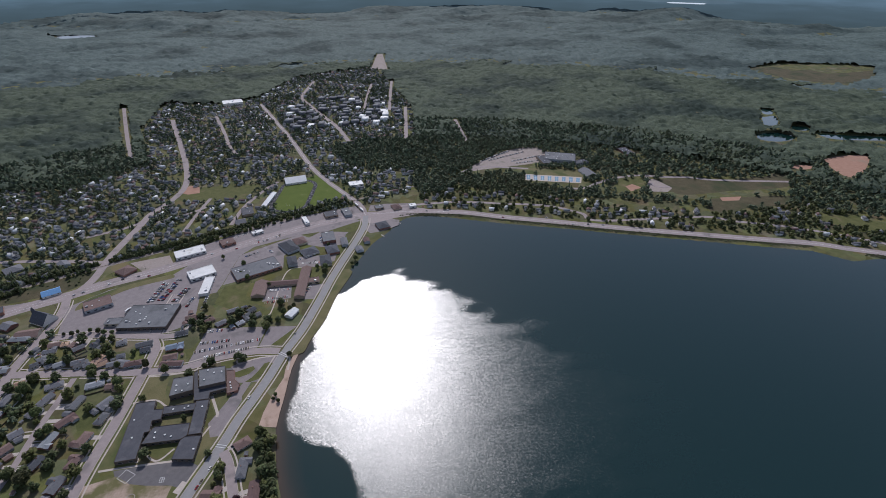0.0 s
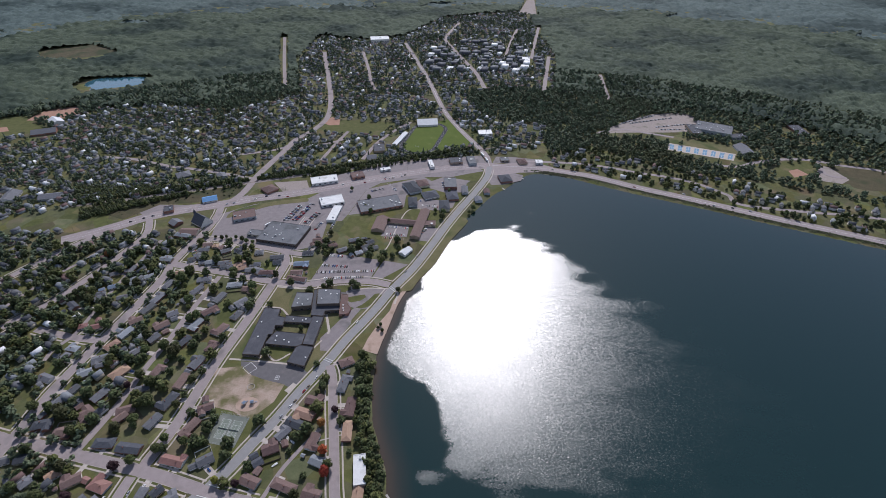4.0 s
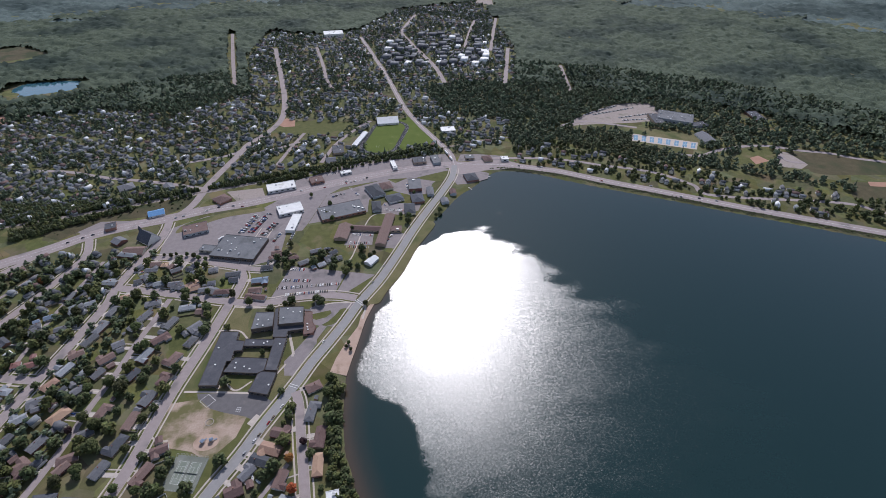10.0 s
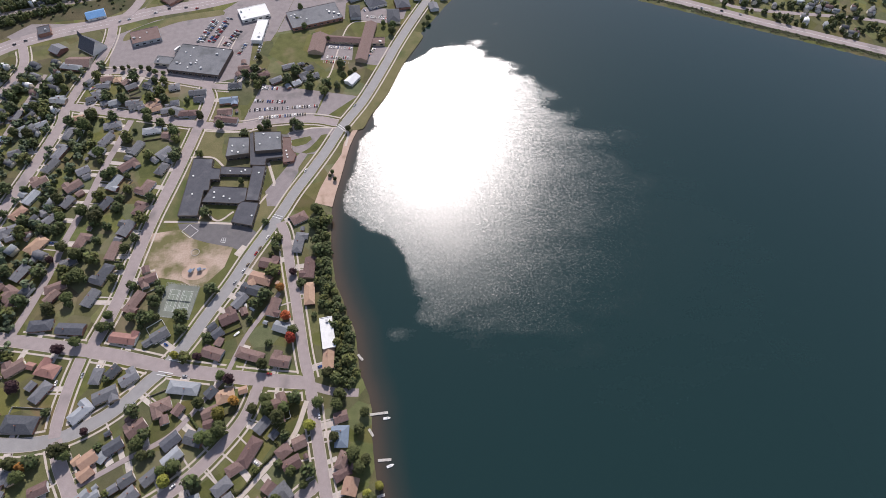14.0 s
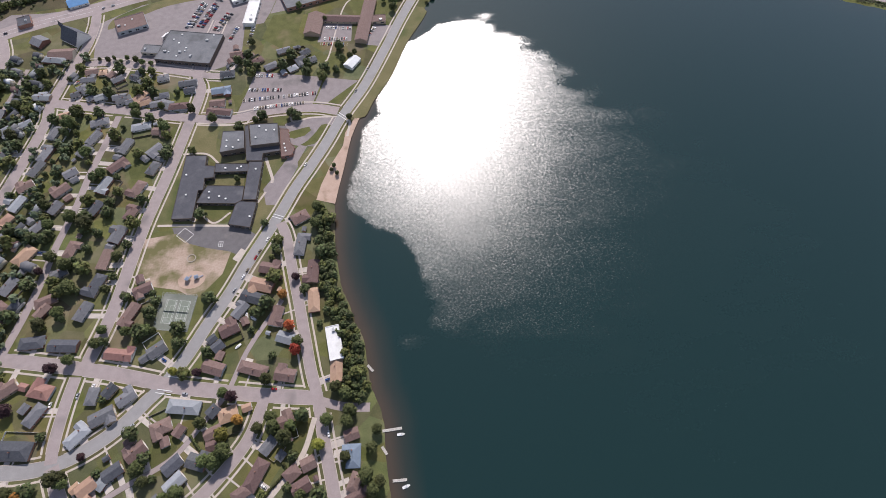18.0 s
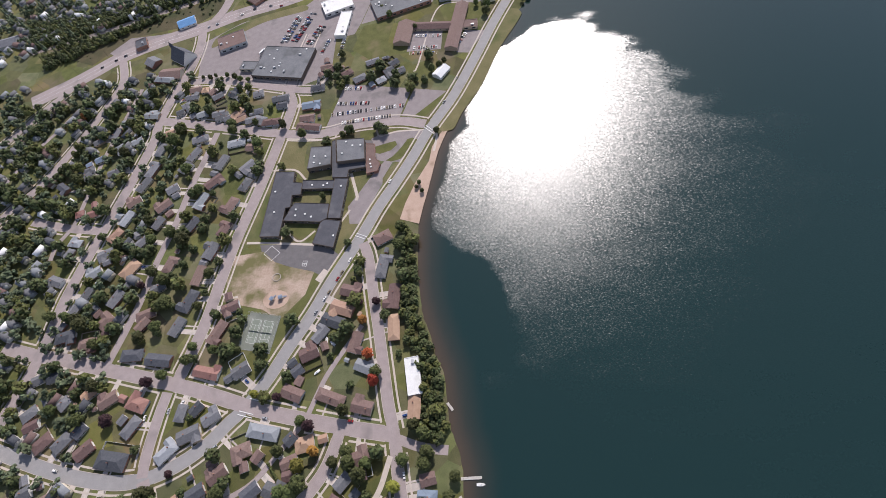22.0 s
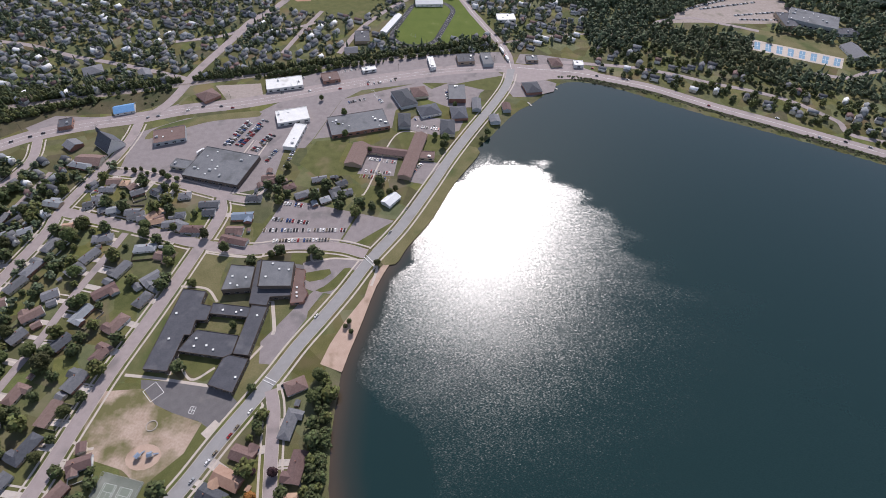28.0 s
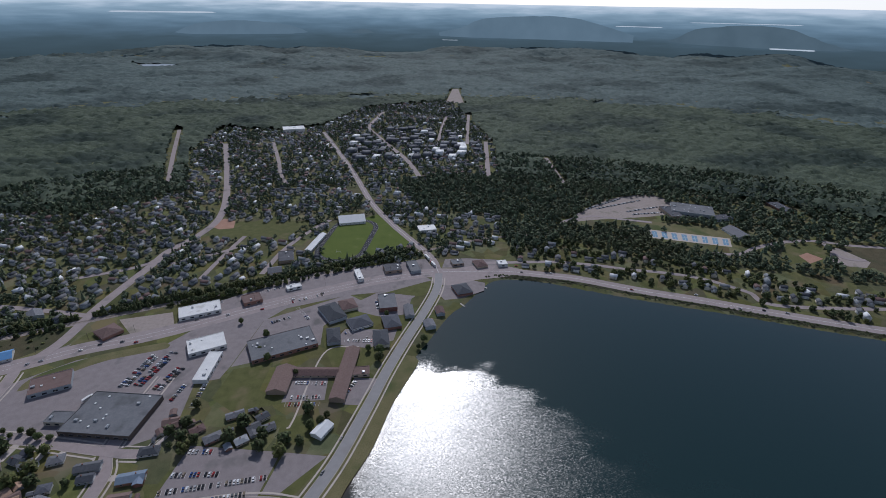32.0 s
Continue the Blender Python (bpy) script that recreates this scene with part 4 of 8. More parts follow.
HOUSES = [
    (-358.8, 487.6, 70, 20.2, 9.0, "grey"),
    (-363.3, 468.2, 65, 18.5, 9.0, "grey"),
    (-370.1, 426.2, 65, 17.4, 9.0, "pale"),
    (-376.3, 406.7, 55, 15.9, 9.0, "tan"),
    (-378.8, 385.8, 23, 16.2, 10.0, "grey"),
    (-347.5, 366.4, 56, 19.7, 12.0, "tan"),
    (-384.6, 365.1, 33, 14.2, 10.0, "pale"),
    (-384.5, 343.2, 70, 12.1, 8.0, "grey"),
    (-392.5, 325.5, 68, 13.9, 9.0, "grey"),
    (-352.6, 336.0, 62, 17.0, 10.0, "grey"),
    (-355.1, 313.8, 52, 14.3, 10.0, "brown"),
    (-390.3, 301.1, 15, 18.0, 10.0, "dark"),
    (-365.8, 293.1, 9, 16.6, 10.0, "brown"),
    (-357.3, 515.5, 75, 17.0, 8.0, "grey"),
    (-367.9, 446.9, 33, 14.7, 10.0, "brown"),
    (-328.0, 458.7, 32, 12.5, 10.0, "grey"),
    (-332.3, 437.7, 42, 16.6, 10.0, "brown"),
    (-333.1, 416.9, 60, 13.7, 10.0, "grey"),
    (-343.8, 396.7, 50, 13.0, 9.0, "grey"),
    (-321.8, 487.0, 58, 14.4, 9.0, "grey"),
    (-315.0, 503.2, 61, 17.3, 9.0, "grey"),
    (-310.6, 525.0, 14, 13.7, 9.0, "grey"),
    (-280.0, 487.9, 68, 18.7, 9.0, "grey"),
    (-283.4, 463.4, 42, 19.5, 10.0, "brown"),
    (-292.2, 439.3, 67, 19.3, 9.0, "pale"),
    (-295.1, 412.4, 60, 15.3, 10.0, "dark"),
    (-307.1, 367.9, 76, 16.6, 9.0, "brown"),
    (-268.1, 379.0, 69, 17.5, 11.0, "grey"),
    (-258.6, 430.3, 66, 19.2, 10.0, "brown"),
    (-259.4, 402.9, 65, 16.2, 9.0, "brown"),
    (-247.3, 455.2, 66, 15.6, 9.0, "grey"),
    (-248.7, 478.4, 46, 16.5, 10.0, "grey"),
    (-268.5, 513.8, 9, 19.3, 9.0, "pale"),
    (-247.2, 504.4, 171, 16.2, 9.0, "brown"),
    (-274.6, 353.3, 79, 19.5, 9.0, "brown"),
    (-277.5, 327.8, 69, 21.6, 10.0, "dark"),
    (-283.0, 303.7, 67, 17.0, 9.0, "grey"),
    (-316.8, 317.7, 21, 17.2, 9.0, "brown"),
    (-317.1, 308.2, 54, 13.0, 8.0, "brown"),
    (-312.0, 343.6, 33, 12.7, 9.0, "grey"),
    (-318.6, 280.0, 1, 19.5, 10.0, "dark"),
    (-292.1, 274.2, 172, 23.1, 10.0, "dark"),
    (-245.2, 260.8, 167, 22.4, 9.0, "red"),
    (-215.1, 261.4, 33, 14.2, 10.0, "grey"),
    (-243.5, 296.0, 63, 21.5, 9.0, "brown"),
    (-235.3, 318.6, 22, 15.0, 9.0, "brown"),
    (-294.0, 555.9, 20, 15.5, 9.0, "grey"),
    (-270.9, 549.1, 19, 13.5, 9.0, "tan"),
    (-247.3, 545.0, 156, 15.6, 9.0, "grey"),
    (-390.8, 532.5, 29, 11.4, 8.0, "pale"),
    (-411.0, 524.9, 32, 12.0, 8.0, "pale"),
    (-404.7, 490.2, 20, 14.3, 8.0, "grey"),
    (-437.7, 496.5, 25, 12.0, 8.0, "grey"),
    (-440.3, 538.4, 32, 12.0, 8.0, "grey"),
    (-410.0, 436.1, 20, 13.1, 9.0, "red"),
    (-426.9, 437.5, 20, 9.1, 8.0, "red"),
    (-418.5, 401.7, 168, 14.3, 8.0, "pale"),
    (-423.0, 359.1, 159, 15.4, 9.0, "grey"),
    (-421.3, 388.6, 72, 12.8, 8.0, "grey"),
    (-428.8, 510.9, 25, 10.3, 8.0, "slate"),
    (-437.2, 488.1, 57, 10.6, 8.0, "grey"),
    (-421.7, 547.6, 83, 14.6, 8.0, "grey"),
    (-383.8, 570.4, 172, 18.3, 9.0, "pale"),
    (-459.9, 474.3, 144, 15.6, 8.0, "dark"),
    (-126.4, 326.3, 163, 16.6, 10.0, "brown"),
    (-132.5, 310.4, 159, 20.6, 11.0, "tan"),
    (-139.8, 299.3, 158, 19.4, 10.0, "dark"),
    (-149.7, 288.5, 51, 14.9, 8.0, "grey"),
    (-157.6, 272.4, 23, 14.9, 11.0, "brown"),
    (-165.7, 258.2, 38, 9.1, 8.0, "dark"),
    (-119.0, 279.3, 73, 17.4, 9.0, "brown"),
    (-110.3, 258.6, 157, 14.5, 9.0, "pale"),
    (-99.8, 378.1, 27, 15.7, 11.0, "brown"),
    (-98.8, 348.4, 80, 22.3, 9.0, "grey"),
    (-87.6, 318.4, 84, 21.8, 10.0, "brown"),
    (-86.8, 290.4, 92, 22.1, 9.0, "tan"),
    (-68.8, 225.6, 88, 17.6, 9.0, "tan"),
    (-167.7, 240.2, 158, 17.5, 10.0, "brown"),
    (-135.8, 235.3, 159, 23.4, 9.0, "brown"),
    (-109.7, 227.2, 165, 16.2, 10.0, "brown"),
    (-187.2, 211.5, 169, 25.3, 10.0, "pale"),
    (-202.8, 198.1, 20, 15.0, 10.0, "brown"),
    (-188.8, 193.9, 56, 8.3, 7.0, "brown"),
    (-164.5, 205.5, 46, 8.4, 8.0, "dark"),
    (-152.8, 201.6, 14, 14.1, 11.0, "tan"),
    (-163.2, 189.5, 21, 12.7, 8.0, "brown"),
    (-162.2, 180.0, 12, 9.3, 7.0, "brown"),
    (-109.9, 190.2, 15, 15.2, 10.0, "brown"),
    (-120.9, 174.8, 49, 12.7, 8.0, "grey"),
    (-58.5, 175.0, 13, 10.6, 8.0, "brown"),
    (-57.7, 159.6, 85, 16.3, 10.0, "slate"),
    (-57.4, 141.6, 65, 12.9, 8.0, "brown"),
    (-57.3, 132.0, 26, 13.0, 7.0, "brown"),
    (-51.5, 122.5, 74, 12.3, 11.0, "tan"),
    (-50.2, 103.6, 74, 13.7, 9.0, "pale"),
    (-46.6, 85.6, 76, 14.0, 9.0, "grey"),
    (-42.5, 65.8, 77, 14.3, 9.0, "brown"),
    (-39.0, 46.3, 72, 16.9, 10.0, "brown"),
    (-190.6, 169.9, 39, 13.8, 9.0, "dark"),
    (-172.9, 169.7, 158, 14.2, 10.0, "grey"),
    (-187.5, 157.5, 42, 14.2, 9.0, "pale"),
    (-129.1, 155.4, 60, 21.9, 10.0, "brown"),
    (-139.1, 144.5, 29, 12.9, 8.0, "brown"),
    (-103.0, 153.1, 37, 10.9, 9.0, "brown"),
    (-95.9, 143.0, 25, 13.3, 10.0, "brown"),
    (-90.9, 158.4, 20, 10.1, 9.0, "brown"),
    (-147.4, 132.4, 38, 13.8, 9.0, "grey"),
    (-142.6, 121.6, 32, 10.8, 9.0, "grey"),
    (-169.1, 123.6, 15, 13.1, 9.0, "pale"),
    (-161.1, 118.8, 139, 21.4, 9.0, "pale"),
    (-182.2, 111.2, 40, 12.8, 10.0, "brown"),
    (-172.5, 101.8, 53, 7.4, 7.0, "dark"),
    (-112.8, 128.4, 52, 8.4, 8.0, "brown"),
    (-104.2, 123.5, 38, 14.5, 10.0, "grey"),
    (-128.5, 117.4, 38, 7.4, 7.0, "brown"),
    (-116.3, 110.5, 33, 15.7, 10.0, "brown"),
    (-138.5, 105.8, 37, 10.6, 8.0, "brown"),
    (-130.4, 100.5, 32, 12.7, 8.0, "brown"),
    (-157.8, 91.5, 33, 9.9, 8.0, "dark"),
    (-145.8, 84.6, 24, 14.1, 10.0, "dark"),
    (-87.6, 87.9, 35, 15.9, 12.0, "brown"),
    (-105.0, 81.2, 34, 10.9, 9.0, "grey"),
    (-98.3, 70.6, 49, 13.6, 9.0, "grey"),
    (-157.8, 76.3, 30, 13.4, 9.0, "brown"),
    (-165.3, 65.6, 56, 7.6, 7.0, "dark"),
    (-178.2, 70.2, 31, 17.1, 11.0, "dark"),
    (-113.0, 63.0, 30, 16.1, 10.0, "brown"),
    (-129.4, 53.1, 25, 13.9, 10.0, "brown"),
    (-107.7, 52.2, 34, 11.0, 8.0, "brown"),
    (-376.1, 210.2, 46, 15.7, 10.0, "brown"),
    (-358.1, 209.7, 51, 15.5, 10.0, "grey"),
    (-346.0, 218.8, 56, 11.1, 9.0, "dark"),
    (-336.3, 203.3, 43, 15.0, 10.0, "brown"),
    (-309.5, 194.7, 171, 26.0, 13.0, "dark"),
    (-300.8, 219.6, 58, 17.0, 9.0, "grey"),
    (-301.0, 238.0, 161, 18.1, 11.0, "red"),
    (-327.9, 242.4, 33, 15.7, 10.0, "brown"),
    (-347.5, 248.9, 42, 13.2, 9.0, "tan"),
    (-368.2, 241.0, 54, 10.4, 9.0, "grey"),
    (-264.9, 199.6, 45, 17.9, 9.0, "pale"),
    (-260.0, 228.9, 82, 13.2, 8.0, "grey"),
    (-247.2, 231.7, 52, 10.5, 8.0, "dark"),
    (-248.9, 212.2, 24, 17.8, 10.0, "grey"),
    (-233.2, 224.5, 33, 14.1, 9.0, "grey"),
    (-358.6, 165.7, 27, 14.9, 10.0, "brown"),
    (-343.3, 161.2, 27, 10.8, 9.0, "brown"),
    (-324.1, 157.0, 32, 12.9, 10.0, "tan"),
    (-308.6, 156.4, 26, 15.1, 10.0, "grey"),
    (-309.2, 142.3, 76, 8.6, 7.0, "grey"),
    (-280.9, 144.4, 22, 12.6, 8.0, "brown"),
    (-250.1, 162.5, 36, 12.9, 10.0, "tan"),
    (-249.9, 152.6, 40, 9.5, 9.0, "tan"),
    (-233.6, 170.4, 32, 13.3, 9.0, "dark"),
    (-240.5, 163.3, 57, 7.8, 7.0, "pale"),
    (-218.9, 182.6, 37, 14.6, 9.0, "brown"),
    (-218.4, 144.9, 31, 10.5, 8.0, "grey"),
    (-216.1, 131.5, 42, 16.8, 10.0, "grey"),
    (-201.5, 144.7, 39, 11.8, 8.0, "grey"),
    (-234.9, 127.7, 30, 13.0, 10.0, "pale"),
    (-247.3, 136.0, 42, 9.0, 8.0, "pale"),
    (-272.1, 120.0, 64, 13.2, 10.0, "dark"),
    (-297.5, 121.9, 49, 11.9, 9.0, "grey"),
    (-313.4, 109.7, 17, 15.8, 9.0, "grey"),
    (-294.7, 103.5, 21, 18.6, 9.0, "dark"),
    (-334.1, 115.0, 20, 13.7, 9.0, "grey"),
    (-353.1, 120.0, 10, 21.1, 9.0, "dark"),
    (-345.6, 133.2, 48, 9.3, 8.0, "grey"),
    (-260.9, 96.4, 121, 18.9, 11.0, "tan"),
    (-213.3, 92.7, 60, 12.0, 11.0, "brown"),
    (-196.8, 103.9, 32, 13.2, 10.0, "brown"),
    (-186.1, 106.5, 63, 8.7, 8.0, "brown"),
    (-197.8, 64.2, 82, 15.5, 12.0, "tan"),
    (-180.5, 66.7, 60, 10.1, 9.0, "grey"),
    (-234.2, 50.2, 34, 10.1, 9.0, "brown"),
    (-375.7, 173.2, 29, 9.5, 9.0, "grey"),
    (-397.7, 233.9, 42, 13.7, 9.0, "grey"),
    (-402.1, 262.5, 24, 10.0, 8.0, "grey"),
    (-387.0, 263.9, 13, 10.0, 9.0, "dark"),
    (-391.3, 223.8, 27, 12.1, 8.0, "brown"),
]
CAR_ROWS = [
    (-154.3, 580.1, -131.5, 576.6, 0.90),
    (-158.4, 557.1, -121.4, 552.6, 0.80),
    (-163.7, 541.4, -85.2, 543.6, 0.85),
    (-151.1, 527.6, -98.8, 530.4, 0.85),
    (-241.2, 674.4, -225.5, 724.1, 0.80),
    (-227.1, 674.9, -208.5, 724.8, 0.70),
    (-207.2, 666.2, -193.0, 696.7, 0.70),
    (-187.2, 644.6, -178.9, 669.2, 0.80),
    (-164.5, 635.6, -159.6, 669.9, 0.70),
    (-72.7, 666.7, -41.9, 662.6, 0.80),
    (-73.8, 633.8, -46.0, 630.9, 0.85),
    (-28.1, 622.0, -13.0, 648.5, 0.70),
    (-23.0, 719.0, 23.2, 710.3, 0.75),
    (-109.8, 766.9, -91.2, 775.5, 0.60),
    (-82.1, 794.6, -68.0, 768.7, 0.60),
    (-71.5, 654.5, -42.3, 649.5, 0.80),
    (-77.8, 625.1, -46.5, 620.5, 0.60),
    (-218.2, 805.3, -176.8, 824.1, 0.50),
    (14.8, 801.5, 16.3, 777.3, 0.60),
    (-133.3, 840.8, -88.4, 858.0, 0.40),
    (-23.6, 733.1, -6.2, 738.6, 0.60),
    (-98.5, 807.7, -54.3, 823.8, 0.30),
    (424.9, 1072.6, 516.5, 1119.3, 0.90),
    (444.9, 1071.9, 551.8, 1104.4, 0.85),
    (496.0, 1050.1, 574.6, 1067.1, 0.80),
    (499.3, 1035.6, 569.5, 1037.7, 0.60),
    (-156.7, 309.2, -129.6, 358.9, 0.62),
]
ROAD_CARS = [(-483.7, 671.0), (-467.5, 681.2), (-456.2, 688.1), (-349.0, 724.0), (-338.2, 728.0), (-306.3, 741.4), (-290.0, 749.5), (-268.1, 751.6), (-253.0, 748.5), (-199.0, 785.6), (-125.8, 798.2), (-90.4, 816.5), (-87.0, 844.4), (-164.7, 791.1), (-54.5, 826.7), (222.0, 866.2), (224.5, 846.5), (265.3, 838.0), (358.1, 778.2), (437.5, 753.4), (472.8, 714.3), (500.8, 706.3), (525.7, 696.1), (78.9, 745.6), (22.1, 752.0), (-0.2, 719.8), (-40.5, 541.7), (-25.6, 575.5), (-95.6, 442.8)]
STREET_CARS = [(-118.7, 217.5), (-83.2, 307.5), (-76.2, 178.1), (-234.5, 164.4), (-184.6, 136.9), (-136.0, 76.4), (-217.8, 123.4), (-337.9, 106.1), (-208.1, 107.3), (-283.9, 108.2), (-226.1, 92.8), (-213.7, 61.1), (-102.8, 123.3), (-291.9, 226.7), (-87.0, 139.1), (-226.3, 202.4), (-357.5, 189.5), (-272.4, 231.4), (-188.6, 222.5), (-168.3, 140.0)]
DOCKS = [
    (-35.3, 174.9, -20.3, 175.3),
    (-30.2, 139.1, -19.6, 138.7),
    (-32.4, 113.1, -25.8, 114.2),
    (-29.8, 93.4, -16.4, 95.0),
    (-36.4, 163.8, -33.0, 157.7),
    (-10.6, 564.5, -1.0, 568.8),
    (152.0, 824.3, 164.7, 810.7),
    (113.4, 792.0, 125.1, 770.1),
    (-43.9, 227.8, -39.7, 222.1),
]
RED_TREES = [(-106.9, 268.6, 8), (-101.3, 247.1, 8), (-168.5, 236.2, 6)]
ORANGE_TREES = [(-113.1, 298.1, 7), (-470.2, 579.3, 8), (-201.3, 113.7, 7), (-252.6, 129.5, 7), (-145.0, 196.5, 7), (-161.0, 181.6, 7), (-296.8, 162.1, 6)]
YELLOW_TREES = [(-193.0, 120.1, 8), (-199.1, 117.2, 7), (-155.0, 186.5, 9), (-198.9, 240.8, 6), (-189.9, 140.9, 8), (-83.4, 170.8, 8), (-238.2, 108.6, 6), (-38.9, 116.1, 6), (-29.5, 120.3, 6)]
PLUM_TREES = [(-328.1, 346.8, 6), (-150.3, 214.4, 8), (-257.8, 184.0, 5), (-180.2, 237.8, 6), (-117.1, 315.3, 5), (-103.0, 314.8, 6), (-220.9, 114.5, 5), (-296.6, 255.1, 8), (-322.1, 225.2, 9)]
GREEN_TREES_A = [(-315.5, 480.7, 10), (-341.6, 524.3, 12), (-337.9, 537.5, 9), (-340.3, 418.5, 9), (-295.6, 451.5, 8), (-332.3, 396.0, 9), (-297.8, 391.0, 12), (-313.1, 402.5, 10), (-321.4, 360.2, 9), (-304.8, 349.3, 10), (-297.1, 325.7, 12), (-300.7, 303.5, 9), (-315.0, 294.7, 9), (-374.8, 309.6, 12), (-383.2, 316.2, 9), (-354.4, 290.1, 9), (-395.2, 319.9, 8), (-264.5, 271.4, 8), (-261.4, 283.3, 7), (-241.9, 279.5, 7), (-225.6, 278.9, 8), (-263.1, 354.4, 8), (-265.6, 321.2, 7), (-274.6, 530.6, 9), (-241.9, 507.5, 10), (-414.2, 518.4, 9), (-396.9, 513.4, 10), (-404.9, 558.2, 9), (-441.9, 481.4, 10), (-459.5, 498.7, 9)]
GREEN_TREES_B = [(-411.9, 320.6, 9), (-153.2, 411.2, 5), (-148.9, 396.1, 7), (-162.2, 430.7, 5), (-148.5, 508.2, 6), (-188.8, 522.9, 5), (-180.5, 443.1, 5), (-82.9, 386.2, 9), (-118.7, 341.9, 5), (-99.9, 253.0, 8), (-106.3, 224.7, 8), (-133.2, 237.1, 8), (-124.5, 225.5, 8), (-140.5, 231.7, 7), (-157.4, 218.5, 7), (-69.6, 212.2, 8), (-61.8, 206.5, 9), (-59.0, 193.0, 9), (-76.6, 188.5, 8), (-61.4, 185.3, 9), (-38.8, 176.6, 7), (-63.4, 160.0, 7), (-43.8, 164.1, 8), (-48.6, 144.7, 10), (-43.7, 134.9, 9), (-38.9, 139.5, 8), (-36.6, 111.5, 9), (-43.6, 98.3, 9), (-29.7, 97.8, 8), (-61.4, 65.0, 12)]
GREEN_TREES_C = [(-39.1, 68.2, 10), (-65.6, 53.0, 10), (-74.3, 49.4, 10), (-58.9, 48.7, 9), (-32.4, 65.9, 9), (-116.7, 187.5, 9), (-108.6, 179.4, 10), (-104.1, 187.0, 8), (-119.7, 195.5, 8), (-129.2, 188.0, 7), (-152.7, 173.6, 10), (-159.6, 168.8, 10), (-167.0, 169.2, 8), (-172.8, 197.6, 8), (-209.7, 161.0, 7), (-215.8, 168.6, 8), (-213.7, 171.1, 9), (-270.5, 169.9, 11), (-266.6, 167.2, 8), (-304.7, 164.8, 9), (-319.8, 158.2, 8), (-343.3, 156.7, 8), (-297.5, 154.8, 9), (-280.0, 101.5, 8), (-283.0, 95.2, 8), (-376.0, 235.6, 8), (-347.8, 226.2, 9), (-283.5, 260.4, 8), (-342.3, 254.0, 9), (-213.0, 284.5, 6)]
GREEN_TREES_D = [(-211.6, 293.7, 5), (-220.2, 278.7, 5), (-90.0, 102.5, 8), (-81.0, 108.8, 9), (-97.3, 109.4, 8), (-80.1, 86.8, 7), (-107.2, 118.9, 7), (-141.6, 111.3, 8), (-132.5, 63.8, 8), (-109.9, 56.8, 9), (-100.9, 54.5, 9), (-98.4, 87.5, 6), (-184.0, 150.2, 9), (-193.3, 148.2, 7), (-152.1, 100.6, 7), (-132.4, 86.8, 7), (-85.3, 368.4, 8), (-192.2, 50.3, 9), (-181.3, 49.8, 10), (-167.3, 59.2, 7), (-235.7, 62.1, 8), (-96.5, 137.1, 7), (-86.5, 127.3, 6)]
SCHOOL_WINGS = [
    ("dark", 5, [(-214.9, 465.9), (-194.4, 463.5), (-194.3, 450.5), (-184.3, 448.3), (-184.9, 433.9), (-193.6, 434.1), (-193.4, 419.8), (-198.3, 419.6), (-200.1, 387.3), (-219.9, 388.9)]),
    ("dark", 4.7, [(-184.8, 451.9), (-151.4, 448.0), (-151.3, 437.8), (-185.1, 440.9)]),
    ("dark", 4.6, [(-193.0, 420.0), (-189.9, 425.2), (-154.2, 420.2), (-155.0, 403.5), (-161.5, 400.0), (-198.8, 405.1)]),
    ("dark", 5.2, [(-151.2, 450.1), (-137.4, 448.5), (-141.6, 401.8), (-154.3, 403.3)]),
    ("dark", 4.8, [(-160.9, 399.5), (-157.2, 402.6), (-140.9, 399.2), (-145.6, 370.7), (-166.4, 376.9)]),
    ("grey", 8, [(-179.6, 491.6), (-157.7, 490.0), (-156.1, 465.9), (-180.6, 463.0)]),
    ("grey", 9.5, [(-152.3, 496.3), (-123.1, 494.8), (-120.7, 467.6), (-149.0, 466.8)]),
    ("dark", 5.5, [(-158.6, 498.0), (-155.0, 500.7), (-151.3, 469.6), (-121.5, 469.7), (-120.4, 460.2), (-137.6, 458.5), (-138.4, 449.3), (-154.0, 451.1)]),
    ("brown", 4, [(-122.0, 491.9), (-113.2, 490.3), (-111.5, 472.6), (-106.1, 464.4), (-108.6, 454.8), (-119.7, 453.2)]),
]
PATHS = [
    (2.2, [(-220.8, 471.7), (-197.3, 469.5), (-183.8, 455.7)]),
    (2, [(-200.2, 403.1), (-182.5, 383.0), (-166.7, 393.2)]),
    (2.4, [(-234.1, 385.9), (-208.5, 383.4), (-166.3, 377.9)]),
    (3, [(-200.6, 386.3), (-200.4, 401.1), (-199.8, 406.1)]),
    (3, [(-136.4, 457.6), (-128.1, 427.9), (-128.8, 423.9)]),
    (2, [(-141.7, 401.3), (-134.4, 413.4)]),
    (2.5, [(-57.7, 503.0), (-49.1, 497.9), (-52.1, 476.2)]),
    (2, [(-158.6, 521.7), (-156.8, 510.3)]),
    (2, [(-112.7, 512.6), (-108.8, 503.2), (-90.7, 507.4), (-61.4, 505.7)]),
    (2, [(-212.4, 513.6), (-164.1, 506.4), (-157.2, 510.3)]),
    (6, [(-158.7, 339.6), (-151.5, 350.0)]),
    (2, [(-248.4, 334.0), (-235.9, 329.3), (-232.2, 329.9)]),
    (1.8, [(-74.4, 595.3), (-69.4, 604.3), (-45.8, 699.9), (-8.8, 705.7)]),
]
COURTYARD = [(-188.0, 438.9), (-156.2, 435.8), (-156.1, 423.9), (-192.1, 428.6)]
RING = [(-198.0, 346.5), (-194.3, 345.8)]
